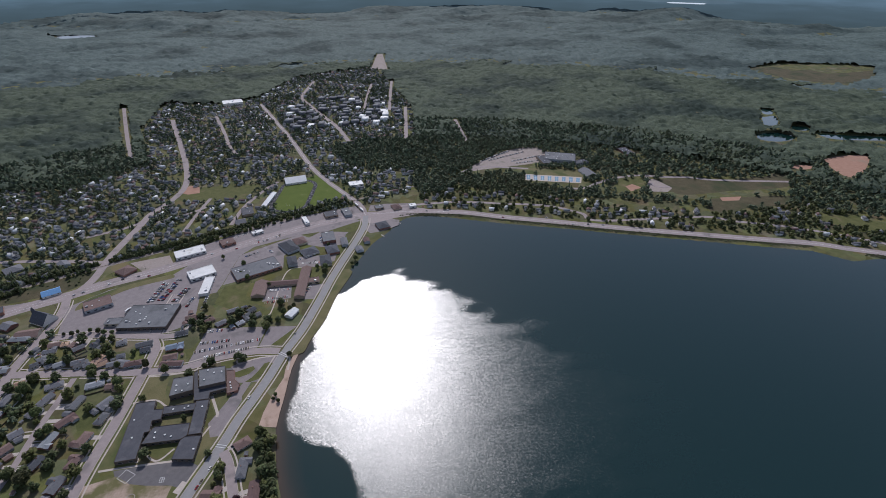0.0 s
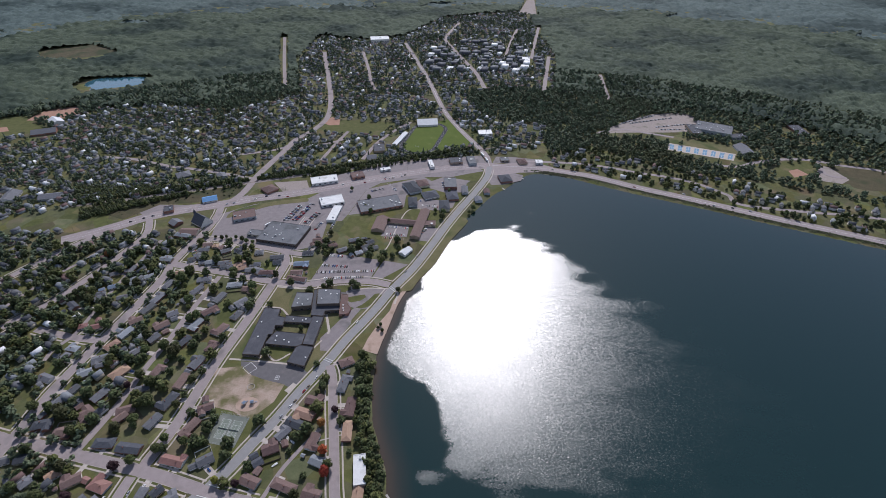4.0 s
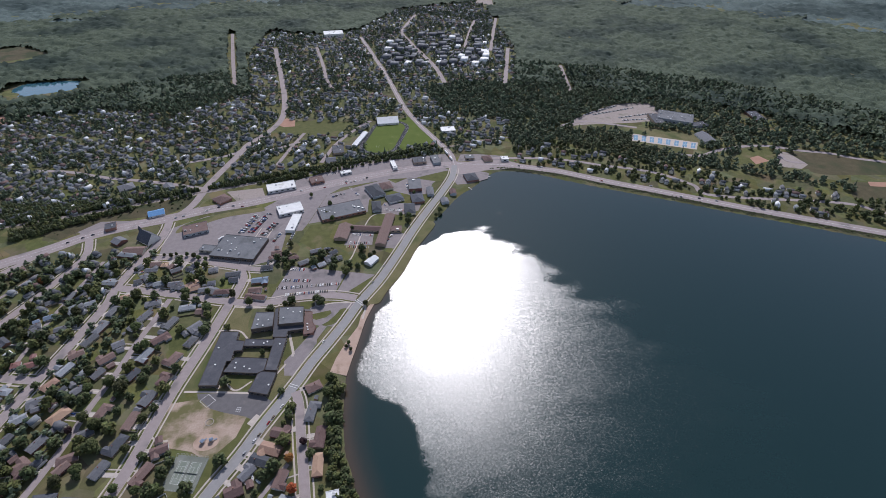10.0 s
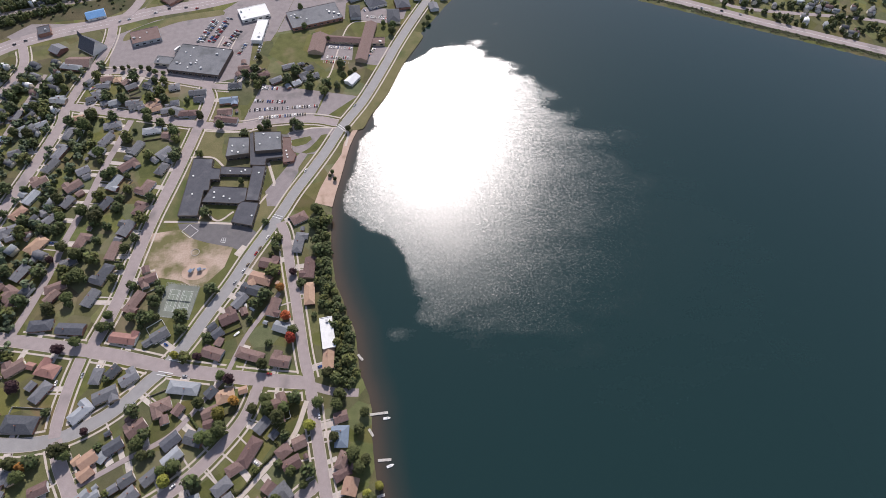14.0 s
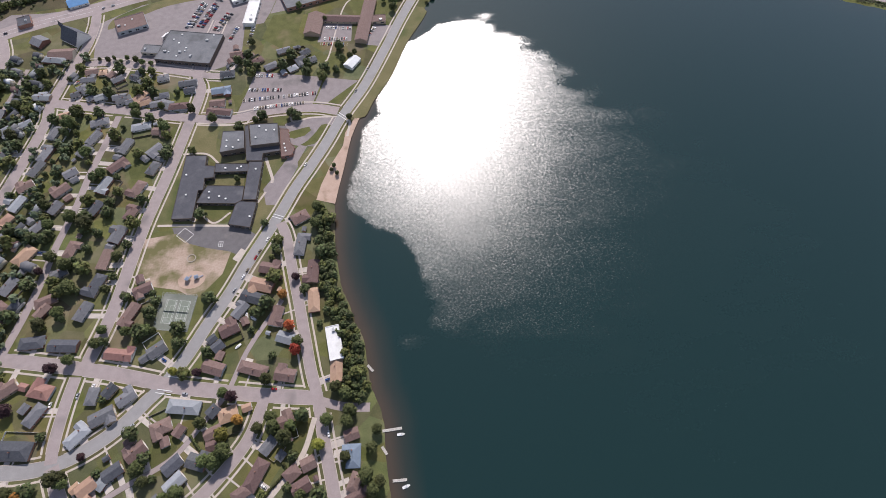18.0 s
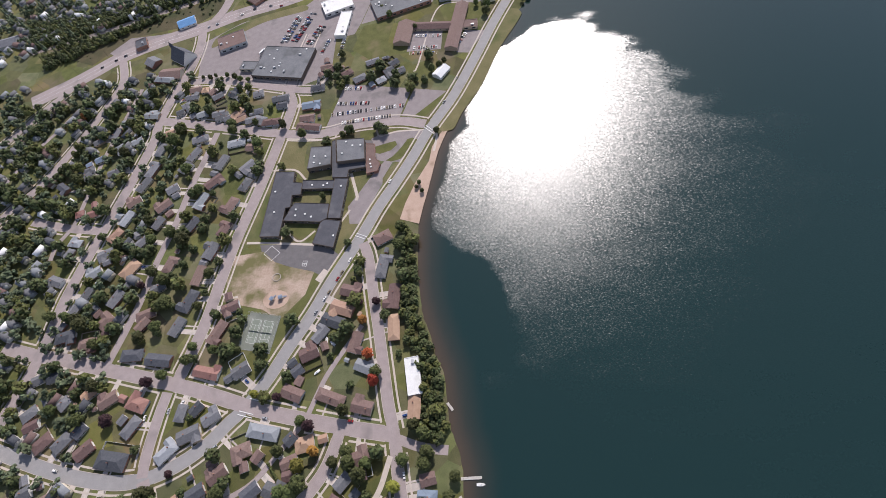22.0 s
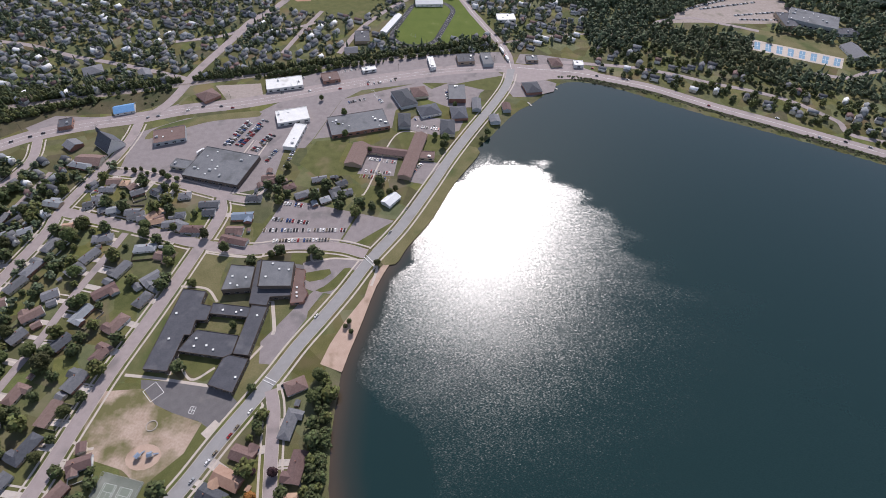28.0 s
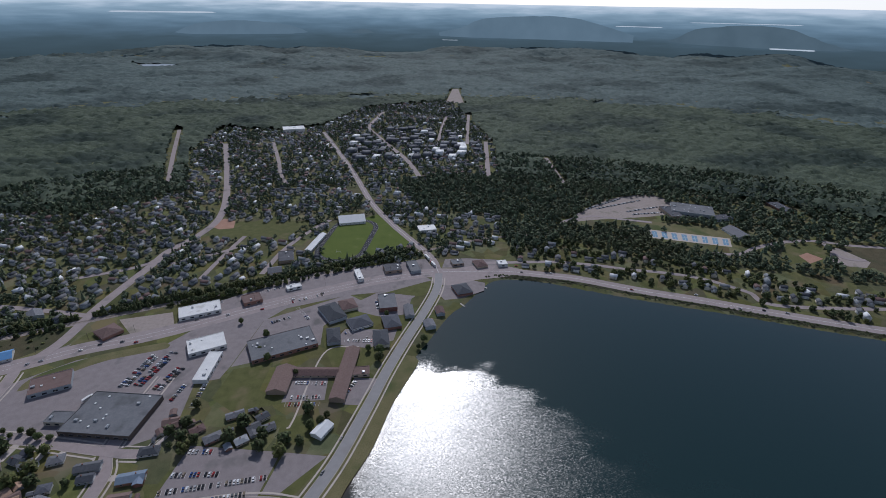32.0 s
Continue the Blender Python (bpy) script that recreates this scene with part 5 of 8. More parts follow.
PLAY = [(-195.5, 324.5), (-185.6, 323.7), (-190.8, 325.6), (-196.1, 324.6)]
DIAMOND = [(-214.8, 372.5), (-208.1, 380.5), (-198.8, 372.2), (-205.9, 364.4)]
FOUR_SQUARE = [(-174.6, 361.4), (-170.8, 361.0), (-171.3, 355.5), (-175.3, 356.4)]
TENNIS = [(-217.4, 314.0), (-188.1, 307.8), (-193.4, 274.8), (-221.3, 280.4)]
CROSSWALK_A = [(-61.3, 510.5), (-50.5, 499.0)]
CROSSWALK_B = [(-126.4, 385.0), (-116.4, 380.3)]
CROSSWALK_C = [(-203.7, 240.0), (-191.0, 236.2)]
CROSSWALK_D = [(-211.8, 227.7), (-199.3, 224.4)]
HEDGE_A = [(-180.3, 189.0), (-172.0, 178.4), (-159.5, 167.8), (-148.7, 172.4)]
HEDGE_B = [(-146.8, 139.1), (-136.1, 127.0), (-120.8, 142.8), (-108.2, 155.9), (-113.6, 165.0)]
BOATS = [(-144.3, 283.8), (-138.8, 280.3), (-147.7, 279.4), (-149.8, 256.8), (-129.8, 327.4)]
PLANT_LOT = [(360.1, 1012.8), (420.9, 1072.8), (518.0, 1127.6), (601.8, 1124.4), (578.6, 1032.6), (408.9, 1020.2)]
RAIL = [(-605.3, 718.8), (-547.9, 735.4), (-476.4, 757.0), (-413.7, 775.1), (-349.0, 795.4), (-280.5, 813.8), (-210.2, 837.3), (-135.9, 858.9), (-58.4, 883.1), (22.9, 910.1), (99.9, 936.5), (198.9, 966.9), (288.2, 971.6)]
SLAB = [(492.0, 967.3), (608.9, 913.4), (589.6, 883.2), (477.8, 934.4)]
TRUCKS = [(-263.9, 658.0), (-257.5, 652.2), (102.0, 885.9), (96.3, 908.7)]
LOT_TREES = [(-277.0, 540.6), (-250.0, 539.1), (-234.5, 541.8), (-217.2, 531.0), (-193.1, 513.6), (-159.8, 633.8), (-282.3, 544.3)]
STORE_TREES = [(-333.2, 626.2), (-322.6, 622.8), (-316.5, 625.8), (-307.9, 619.6), (-301.6, 623.5), (-290.5, 618.3), (-282.5, 613.0), (-346.9, 629.6), (-272.9, 611.5)]
MOTEL_TREES = [(-115.2, 714.3), (-50.7, 675.8), (-43.7, 669.8), (-57.3, 675.6), (-72.7, 666.7), (-104.5, 695.5), (-14.6, 677.1), (1.5, 696.1), (13.7, 691.0), (11.7, 678.0), (64.0, 703.9), (56.6, 692.6), (25.7, 762.2), (-145.1, 770.7), (-111.6, 738.1), (-53.2, 591.6), (-44.6, 596.2), (-39.1, 602.6)]
BEACH_TREES = [(-69.1, 432.1), (-66.9, 436.6), (-63.7, 426.7), (-48.8, 499.9)]
MORE_HOUSES = [
    (-337.1, 605.3, 5, 13.2, 9.0, "brown"),
    (-324.9, 602.7, 3, 8.4, 8.0, "tan"),
    (-315.3, 598.2, 52, 8.4, 8.0, "brown"),
    (-306.3, 589.9, 31, 12.5, 9.0, "grey"),
    (-287.9, 590.4, 152, 8.9, 8.0, "dark"),
    (-277.3, 584.0, 36, 10.5, 8.0, "grey"),
    (-256.1, 586.0, 12, 12.1, 9.0, "grey"),
    (-226.8, 573.8, 5, 18.8, 9.0, "grey"),
    (-223.7, 562.5, 6, 11.5, 8.0, "dark"),
    (-339.0, 593.1, 3, 14.3, 8.0, "grey"),
    (-343.2, 580.5, 35, 10.4, 8.0, "grey"),
    (-348.1, 570.3, 25, 8.5, 8.0, "grey"),
    (-330.1, 562.9, 33, 8.4, 8.0, "grey"),
    (-319.3, 563.2, 15, 12.2, 9.0, "pale"),
    (-298.2, 560.1, 5, 14.4, 9.0, "grey"),
    (-286.3, 552.6, 14, 8.9, 8.0, "grey"),
    (-278.5, 555.6, 47, 9.8, 9.0, "tan"),
    (-269.4, 552.0, 33, 9.6, 9.0, "brown"),
    (-257.5, 545.2, 8, 12.0, 9.0, "grey"),
    (-250.8, 557.1, 9, 9.4, 8.0, "dark"),
    (-232.9, 538.6, 0, 20.2, 9.0, "brown"),
    (-191.3, 539.2, 2, 16.1, 9.0, "brown"),
    (-188.1, 525.6, 167, 26.0, 9.0, "brown"),
    (-188.6, 557.7, 5, 20.2, 10.0, "slate"),
    (-184.5, 584.3, 3, 15.7, 9.0, "dark"),
    (-177.1, 616.1, 6, 12.7, 9.0, "brown"),
    (-384.0, 630.5, 167, 26.0, 10.0, "pale"),
    (-384.1, 573.8, 177, 9.5, 9.0, "pale"),
    (-352.7, 539.0, 11, 9.5, 9.0, "tan"),
    (-315.1, 525.2, 16, 14.6, 9.0, "grey"),
    (-151.2, 602.7, 31, 12.1, 8.0, "brown"),
    (-135.6, 591.3, 28, 14.9, 9.0, "grey"),
    (-121.9, 616.3, 17, 15.5, 8.0, "grey"),
    (-103.2, 598.9, 31, 11.8, 8.0, "grey"),
    (-97.0, 609.8, 35, 11.0, 8.0, "dark"),
    (-110.7, 584.4, 28, 10.7, 8.0, "pale"),
    (-89.5, 596.6, 23, 10.7, 8.0, "grey"),
    (-172.8, 611.0, 31, 12.1, 9.0, "brown"),
]

# ---- ground and water ----
LAKE = LAKE_NEAR + LAKE_FAR
WATER_Z = -0.8


def axis(lo, hi, step, reach, grow=1.35):
    mid = list(np.arange(lo, hi + step, step))
    s, v = step, mid[-1]
    while v < reach:
        s = min(s * grow, 110)
        v += s
        mid.append(min(v, reach))
    s, v = step, lo
    while v > -reach:
        s = min(s * grow, 110)
        v -= s
        mid.insert(0, max(v, -reach))
    return np.array(mid)


def shore_distance(pts, outline):
    d = far_from_line(pts, outline + outline[:1])
    return np.where(inside(pts, outline), -d, d)


def sheet(name, xs, ys, zfun, mat, attrs=None, keep=None):
    gx, gy = np.meshgrid(xs, ys)
    pts = np.stack([gx.ravel(), gy.ravel()], 1)
    z = zfun(pts)
    nx, ny = len(xs), len(ys)
    i = (np.arange(ny - 1)[:, None] * nx + np.arange(nx - 1)[None]).ravel()
    f = np.stack([i, i + 1, i + 1 + nx, i + nx], 1)
    if keep is not None:
        k = keep(pts)
        f = f[k[f].any(1)]
    me = bpy.data.meshes.new(name)
    me.vertices.add(len(pts))
    me.vertices.foreach_set("co", np.column_stack([pts, z]).ravel())
    me.loops.add(f.size)
    me.loops.foreach_set("vertex_index", f.ravel())
    me.polygons.add(len(f))
    me.polygons.foreach_set("loop_start", np.arange(0, f.size, 4))
    me.update(calc_edges=True)
    me.shade_smooth()
    for key, fun in (attrs or {}).items():
        a = me.attributes.new(key, 'FLOAT', 'POINT')
        a.data.foreach_set("value", fun(pts).astype(np.float32))
    me.materials.append(mat)
    return tagged(new(name, me), kind="structure")


def hills(pts):
    """Rolling wooded land beyond the town, in metres above the lake plain."""
    z = np.array([noise.noise((x / 800, y / 420, 1.0)) + 0.45 * noise.noise((x / 300, y / 170, 5.0)) for x, y in pts])
    far = np.clip((np.hypot(pts[:, 0], pts[:, 1]) - 2800) / 1500, 0, 1)
    z = np.maximum(z * 72 + 8, 0) * far
    for hx, hy, top, wx, wy in ((1490, 4330, 55, 700, 260), (2790, 3555, 50, 620, 300), (-1015, 4475, 45, 700, 200)):
        z += top * np.exp(-((pts[:, 0] - hx) / wx) ** 2 - ((pts[:, 1] - hy) / wy) ** 2)
    return z


def ground_height(pts):
    d = np.minimum(shore_distance(pts, LAKE), shore_distance(pts, POND))
    return np.interp(d, (-25, 0, 5), (-4, WATER_Z, 0)) + hills(pts)


M["riprap"] = material("rough_stone", (0.022, 0.024, 0.013), (0.058, 0.056, 0.032), 1.5, 0.95, 0.8, 5, 0.2, stain=0.4, stain_col=(0.06, 0.07, 0.03), stain_size=0.1)
M["ground"] = material("ground_grass", (0.074, 0.082, 0.028), (0.150, 0.144, 0.058), 9, 0.95, 0.3, 14, 0.2, stain=0.45, stain_col=(0.155, 0.13, 0.07), stain_size=0.022)


def parcels(m, size=21.0):
    """Neighbouring lawns differ: greener, drier, paler, each over a plot of its own."""
    n, l = m.node_tree.nodes, m.node_tree.links
    b = n["Principled BSDF"]
    src = b.inputs["Base Color"].links[0].from_socket
    geo, cell, sep, hsv = (n.new("ShaderNodeNewGeometry"), n.new("ShaderNodeTexVoronoi"), n.new("ShaderNodeSeparateColor"), n.new("ShaderNodeHueSaturation"))
    cell.inputs["Scale"].default_value = 1.0 / size
    l.new(geo.outputs["Position"], cell.inputs["Vector"])
    l.new(cell.outputs["Color"], sep.inputs[0])
    for i, (key, lo, hi) in enumerate((("Hue", 0.475, 0.53), ("Saturation", 0.78, 1.12), ("Value", 0.78, 1.25))):
        r = n.new("ShaderNodeMapRange")
        r.inputs["To Min"].default_value, r.inputs["To Max"].default_value = lo, hi
        l.new(sep.outputs[i], r.inputs["Value"])
        l.new(r.outputs[0], hsv.inputs[key])
    l.new(src, hsv.inputs["Color"])
    l.new(hsv.outputs[0], b.inputs["Base Color"])


parcels(M["ground"])
sheet("ground", axis(-1000, 1400, 10, 4900, 1.12), axis(-250, 1000, 10, 4900, 1.12), ground_height, M["ground"])


def water_material(name="lake_water", deep=(0.0082, 0.0275, 0.0248, 1)):
    m = bpy.data.materials.new(name)
    m.use_nodes = True
    n, l = m.node_tree.nodes, m.node_tree.links
    n.remove(n["Principled BSDF"])
    body, gloss, b = n.new("ShaderNodeBsdfDiffuse"), n.new("ShaderNodeBsdfGlossy"), n.new("ShaderNodeMixShader")
    gloss.distribution = 'BECKMANN'
    gloss.inputs["Color"].default_value = (1, 1, 1, 1)
    fres = n.new("ShaderNodeFresnel")
    fres.inputs["IOR"].default_value = 1.58
    for s, t in ((fres.outputs[0], b.inputs[0]), (body.outputs[0], b.inputs[1]), (gloss.outputs[0], b.inputs[2]), (b.outputs[0], n["Material Output"].inputs["Surface"])):
        l.new(s, t)
    ruf, sha = n.new("ShaderNodeAttribute"), n.new("ShaderNodeAttribute")
    ruf.attribute_name, sha.attribute_name = "ruffle", "shallow"
    mix = n.new("ShaderNodeMix")
    mix.data_type = 'RGBA'
    mix.inputs["A"].default_value, mix.inputs["B"].default_value = deep, (0.07, 0.052, 0.036, 1)
    l.new(sha.outputs["Fac"], mix.inputs["Factor"])
    l.new(mix.outputs["Result"], body.inputs["Color"])
    geo = n.new("ShaderNodeNewGeometry")
    edge = n.new("ShaderNodeTexNoise")
    edge.inputs["Scale"].default_value, edge.inputs["Detail"].default_value = 0.022, 8
    streak = n.new("ShaderNodeMapping")
    streak.inputs["Rotation"].default_value, streak.inputs["Scale"].default_value = (0, 0, radians(28)), (0.7, 1.7, 1.0)
    l.new(geo.outputs["Position"], streak.inputs["Vector"])
    l.new(streak.outputs[0], edge.inputs["Vector"])
    add = n.new("ShaderNodeMath")
    add.operation = 'MULTIPLY_ADD'
    add.inputs[1].default_value, add.inputs[2].default_value = 0.95, -0.475
    l.new(edge.outputs["Fac"], add.inputs[0])
    tot = n.new("ShaderNodeMath")
    l.new(add.outputs[0], tot.inputs[0])
    l.new(ruf.outputs["Fac"], tot.inputs[1])
    step = n.new("ShaderNodeMapRange")
    step.interpolation_type = 'SMOOTHSTEP'
    step.inputs["From Min"].default_value, step.inputs["From Max"].default_value = 0.2, 0.8
    l.new(tot.outputs[0], step.inputs["Value"])
    rough = n.new("ShaderNodeMapRange")
    rough.inputs["To Min"].default_value, rough.inputs["To Max"].default_value = 0.12, 0.33
    l.new(step.outputs[0], rough.inputs["Value"])
    gust = n.new("ShaderNodeTexNoise")
    gust.inputs["Scale"].default_value, gust.inputs["Detail"].default_value = 0.55, 5
    l.new(geo.outputs["Position"], gust.inputs["Vector"])
    gr = n.new("ShaderNodeMapRange")
    gr.inputs["From Min"].default_value, gr.inputs["From Max"].default_value = 0.3, 0.7
    gr.inputs["To Min"].default_value, gr.inputs["To Max"].default_value = 0.88, 1.12
    l.new(gust.outputs["Fac"], gr.inputs["Value"])
    mul = n.new("ShaderNodeMath")
    mul.operation = 'MULTIPLY'
    l.new(rough.outputs[0], mul.inputs[0])
    l.new(gr.outputs[0], mul.inputs[1])
    band, gusty = n.new("ShaderNodeMapRange"), n.new("ShaderNodeMath")
    band.inputs["From Min"].default_value, band.inputs["From Max"].default_value = 0.3, 0.7
    band.inputs["To Min"].default_value, band.inputs["To Max"].default_value = 0.95, 1.05
    gusty.operation = 'MULTIPLY'
    l.new(edge.outputs["Fac"], band.inputs["Value"])
    l.new(mul.outputs[0], gusty.inputs[0])
    l.new(band.outputs[0], gusty.inputs[1])
    l.new(gusty.outputs[0], gloss.inputs["Roughness"])
    wave = n.new("ShaderNodeTexNoise")
    wave.inputs["Scale"].default_value, wave.inputs["Detail"].default_value = 0.7, 3
    stretch = n.new("ShaderNodeMapping")
    stretch.inputs["Rotation"].default_value = (0, 0, radians(25))
    stretch.inputs["Scale"].default_value = (1.0, 1.9, 1.0)
    l.new(geo.outputs["Position"], stretch.inputs["Vector"])
    l.new(stretch.outputs[0], wave.inputs["Vector"])
    # small wind waves tilt the surface; each facet carries the fine ripple of the roughness
    centre, flat, scale, tilt, unit = (n.new("ShaderNodeVectorMath") for _ in range(5))
    centre.operation, flat.operation, scale.operation, tilt.operation, unit.operation = 'SUBTRACT', 'MULTIPLY', 'SCALE', 'ADD', 'NORMALIZE'
    centre.inputs[1].default_value, flat.inputs[1].default_value, tilt.inputs[1].default_value = (0.5, 0.5, 0.5), (0.39, 0.39, 0.0), (0, 0, 1)
    for p, q in ((wave.outputs["Color"], centre.inputs[0]), (centre.outputs[0], flat.inputs[0]), (flat.outputs[0], scale.inputs[0]), (step.outputs[0], scale.inputs["Scale"]),
                 (scale.outputs[0], tilt.inputs[0]), (tilt.outputs[0], unit.inputs[0]), (unit.outputs[0], gloss.inputs["Normal"])):
        l.new(p, q)
    return m


def ruffle(pts):
    soft = np.interp(pts[:, 0], (20, 70, 220), (1.0, 2.0, 6.0)) * np.interp(pts[:, 1], (240, 330), (2.5, 1.0))
    res = np.interp(shore_distance(pts, RUFFLED) / soft, (-13, 0, 9), (1, 0.5, 0))
    res = np.maximum(res, np.interp(shore_distance(pts, WIND_PATCH_A), (-8, 0, 14), (0.6, 0.42, 0)))
    return np.maximum(res, np.interp(shore_distance(pts, WIND_PATCH_B), (-8, 0, 16), (0.5, 0.36, 0)))


def shallow(pts):
    d = np.minimum(shore_distance(pts, LAKE), shore_distance(pts, POND))
    return np.interp(d, (-26, -12, -2), (0, 0.35, 1)) * np.interp(pts[:, 0], (-10, 60), (1, 0.1))


M["water"] = water_material()
sheet("lake_water", axis(-80, 420, 5, 2000), axis(0, 860, 5, 1400), lambda p: np.full(len(p), WATER_Z), M["water"],
      {"ruffle": ruffle, "shallow": shallow}, lambda p: shore_distance(p, LAKE) < 6)
sheet("pond_water", np.arange(-960, -760, 8), np.arange(1290, 1420, 8), lambda p: np.full(len(p), WATER_Z), water_material("pond_water", (0.05, 0.13, 0.165, 1)),
      {}, lambda p: shore_distance(p, POND) < 6)


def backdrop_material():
    m = bpy.data.materials.new("painted_haze_distance")
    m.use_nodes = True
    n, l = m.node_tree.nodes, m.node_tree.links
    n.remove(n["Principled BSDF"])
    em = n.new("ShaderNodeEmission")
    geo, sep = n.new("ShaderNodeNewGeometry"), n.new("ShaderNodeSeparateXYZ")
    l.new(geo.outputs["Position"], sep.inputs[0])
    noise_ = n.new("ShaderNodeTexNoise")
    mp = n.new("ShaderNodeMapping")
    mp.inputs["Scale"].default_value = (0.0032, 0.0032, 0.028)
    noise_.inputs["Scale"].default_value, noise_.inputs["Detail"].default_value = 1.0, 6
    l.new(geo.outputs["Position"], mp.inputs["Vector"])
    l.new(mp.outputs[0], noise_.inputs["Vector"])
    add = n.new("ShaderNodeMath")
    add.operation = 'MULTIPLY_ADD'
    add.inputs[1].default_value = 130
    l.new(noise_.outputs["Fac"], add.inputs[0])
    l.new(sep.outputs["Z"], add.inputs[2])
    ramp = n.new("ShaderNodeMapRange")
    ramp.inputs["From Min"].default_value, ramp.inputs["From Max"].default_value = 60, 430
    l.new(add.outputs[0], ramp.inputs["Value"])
    # haze painted as emission, paler and bluer with height
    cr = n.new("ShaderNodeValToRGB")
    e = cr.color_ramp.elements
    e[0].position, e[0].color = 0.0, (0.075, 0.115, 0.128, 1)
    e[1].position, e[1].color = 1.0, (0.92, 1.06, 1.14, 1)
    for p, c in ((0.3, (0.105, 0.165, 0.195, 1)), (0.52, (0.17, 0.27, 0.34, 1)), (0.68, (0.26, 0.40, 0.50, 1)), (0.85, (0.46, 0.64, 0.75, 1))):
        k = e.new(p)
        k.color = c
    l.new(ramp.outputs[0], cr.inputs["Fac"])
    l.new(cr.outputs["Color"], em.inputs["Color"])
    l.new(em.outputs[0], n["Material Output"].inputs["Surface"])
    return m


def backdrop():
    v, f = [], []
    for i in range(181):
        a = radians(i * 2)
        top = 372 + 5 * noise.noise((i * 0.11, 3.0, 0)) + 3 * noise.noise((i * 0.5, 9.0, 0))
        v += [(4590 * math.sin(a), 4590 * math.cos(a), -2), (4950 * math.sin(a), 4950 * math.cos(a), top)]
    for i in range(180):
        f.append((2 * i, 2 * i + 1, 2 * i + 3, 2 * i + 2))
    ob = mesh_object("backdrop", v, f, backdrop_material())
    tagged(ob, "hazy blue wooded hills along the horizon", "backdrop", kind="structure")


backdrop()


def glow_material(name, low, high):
    """Glowing distance: haze painted as two tones broken up by broad noise."""
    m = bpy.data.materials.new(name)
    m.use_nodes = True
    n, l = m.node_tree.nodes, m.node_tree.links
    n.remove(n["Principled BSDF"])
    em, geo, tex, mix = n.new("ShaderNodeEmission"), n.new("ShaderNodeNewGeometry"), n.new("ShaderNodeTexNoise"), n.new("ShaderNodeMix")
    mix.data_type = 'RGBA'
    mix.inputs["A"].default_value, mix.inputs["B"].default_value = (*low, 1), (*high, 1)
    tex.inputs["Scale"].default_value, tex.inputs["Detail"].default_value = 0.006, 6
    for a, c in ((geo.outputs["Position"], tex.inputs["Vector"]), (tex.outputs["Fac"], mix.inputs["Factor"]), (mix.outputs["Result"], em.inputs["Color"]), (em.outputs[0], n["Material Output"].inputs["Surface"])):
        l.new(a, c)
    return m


def far_ridge(rows, mat, foot):
    """A long wooded ridge on the skyline; rows of bearing and dip of its top in degrees, foot: the dip of its base."""
    line = smooth_line(rows, 0.5)
    v, f = [], []
    for k, (az, dip) in enumerate(line):
        dip = min(dip + 0.07 * noise.noise((az * 1.7, foot, 0)), -0.2)
        for d, q in ((4560, foot), (4585, dip)):
            v.append((d * math.sin(radians(az)), 247 + (d - 100) * math.cos(radians(az)), 341 + d * math.tan(radians(q))))
        if k:
            f.append((2 * k - 2, 2 * k, 2 * k + 1, 2 * k - 1))
    tagged(mesh_object("backdrop_ridge", v, f, mat), "wooded ridge glowing in painted haze blue", "backdrop", kind="structure")


# ridge tones: haze blue put into the glow, the nearer ridges darker
FAR_BLUE = glow_material("ridge_painted_haze", (0.15, 0.235, 0.295), (0.235, 0.345, 0.42))
NEAR_BLUE = glow_material("wooded_ridge_painted_haze", (0.105, 0.165, 0.20), (0.18, 0.265, 0.315))
# glow that paints the glint of sky on distant water
LAKE_GLOW = glow_material("painted_lake_glint", (0.62, 0.72, 0.80), (1.0, 1.1, 1.15))
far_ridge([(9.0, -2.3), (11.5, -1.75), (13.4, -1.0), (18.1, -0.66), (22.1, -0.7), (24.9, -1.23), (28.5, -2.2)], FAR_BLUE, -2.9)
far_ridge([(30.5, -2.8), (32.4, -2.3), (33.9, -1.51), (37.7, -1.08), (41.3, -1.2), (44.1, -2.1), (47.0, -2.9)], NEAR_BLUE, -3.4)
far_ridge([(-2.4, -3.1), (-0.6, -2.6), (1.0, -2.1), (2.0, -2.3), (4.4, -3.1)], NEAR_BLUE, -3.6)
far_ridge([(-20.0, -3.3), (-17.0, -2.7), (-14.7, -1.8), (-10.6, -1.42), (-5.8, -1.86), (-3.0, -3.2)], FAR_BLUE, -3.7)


def far_lake(az, dip, half, thick):
    v = []
    for k in range(16):
        t = k * math.tau / 16
        a, q = radians(az + half * math.cos(t)), radians(dip + thick * math.sin(t) * (0.7 + 0.3 * math.cos(2 * t)))
        v.append((4540 * math.sin(a), 247 + 4440 * math.cos(a), 341 + 4540 * math.tan(q)))
    tagged(mesh_object("backdrop_lake", v, [tuple(range(16))], LAKE_GLOW), "thin lake far off with its glint painted as glow", "backdrop", kind="structure")


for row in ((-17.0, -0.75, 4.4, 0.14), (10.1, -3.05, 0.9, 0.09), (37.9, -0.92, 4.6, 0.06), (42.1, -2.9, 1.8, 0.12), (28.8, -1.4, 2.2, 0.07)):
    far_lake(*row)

# ---- roads, pavements and open ground ----
LINES = [(n, w, smooth_line(p)) for n, w, p in ROADS]
ALLEYS = {"west_alley", "centre_alley", "south_alley", "lake_alley", "second_alley", "third_alley"}


def clear_of_roads(pts, margin, but=None):
    ok = np.ones(len(pts), bool)
    for n, w, line in LINES:
        if n != but:
            ok &= far_from_line(pts, line[::2] if len(line) > 60 else line) > w / 2 + margin
    return ok


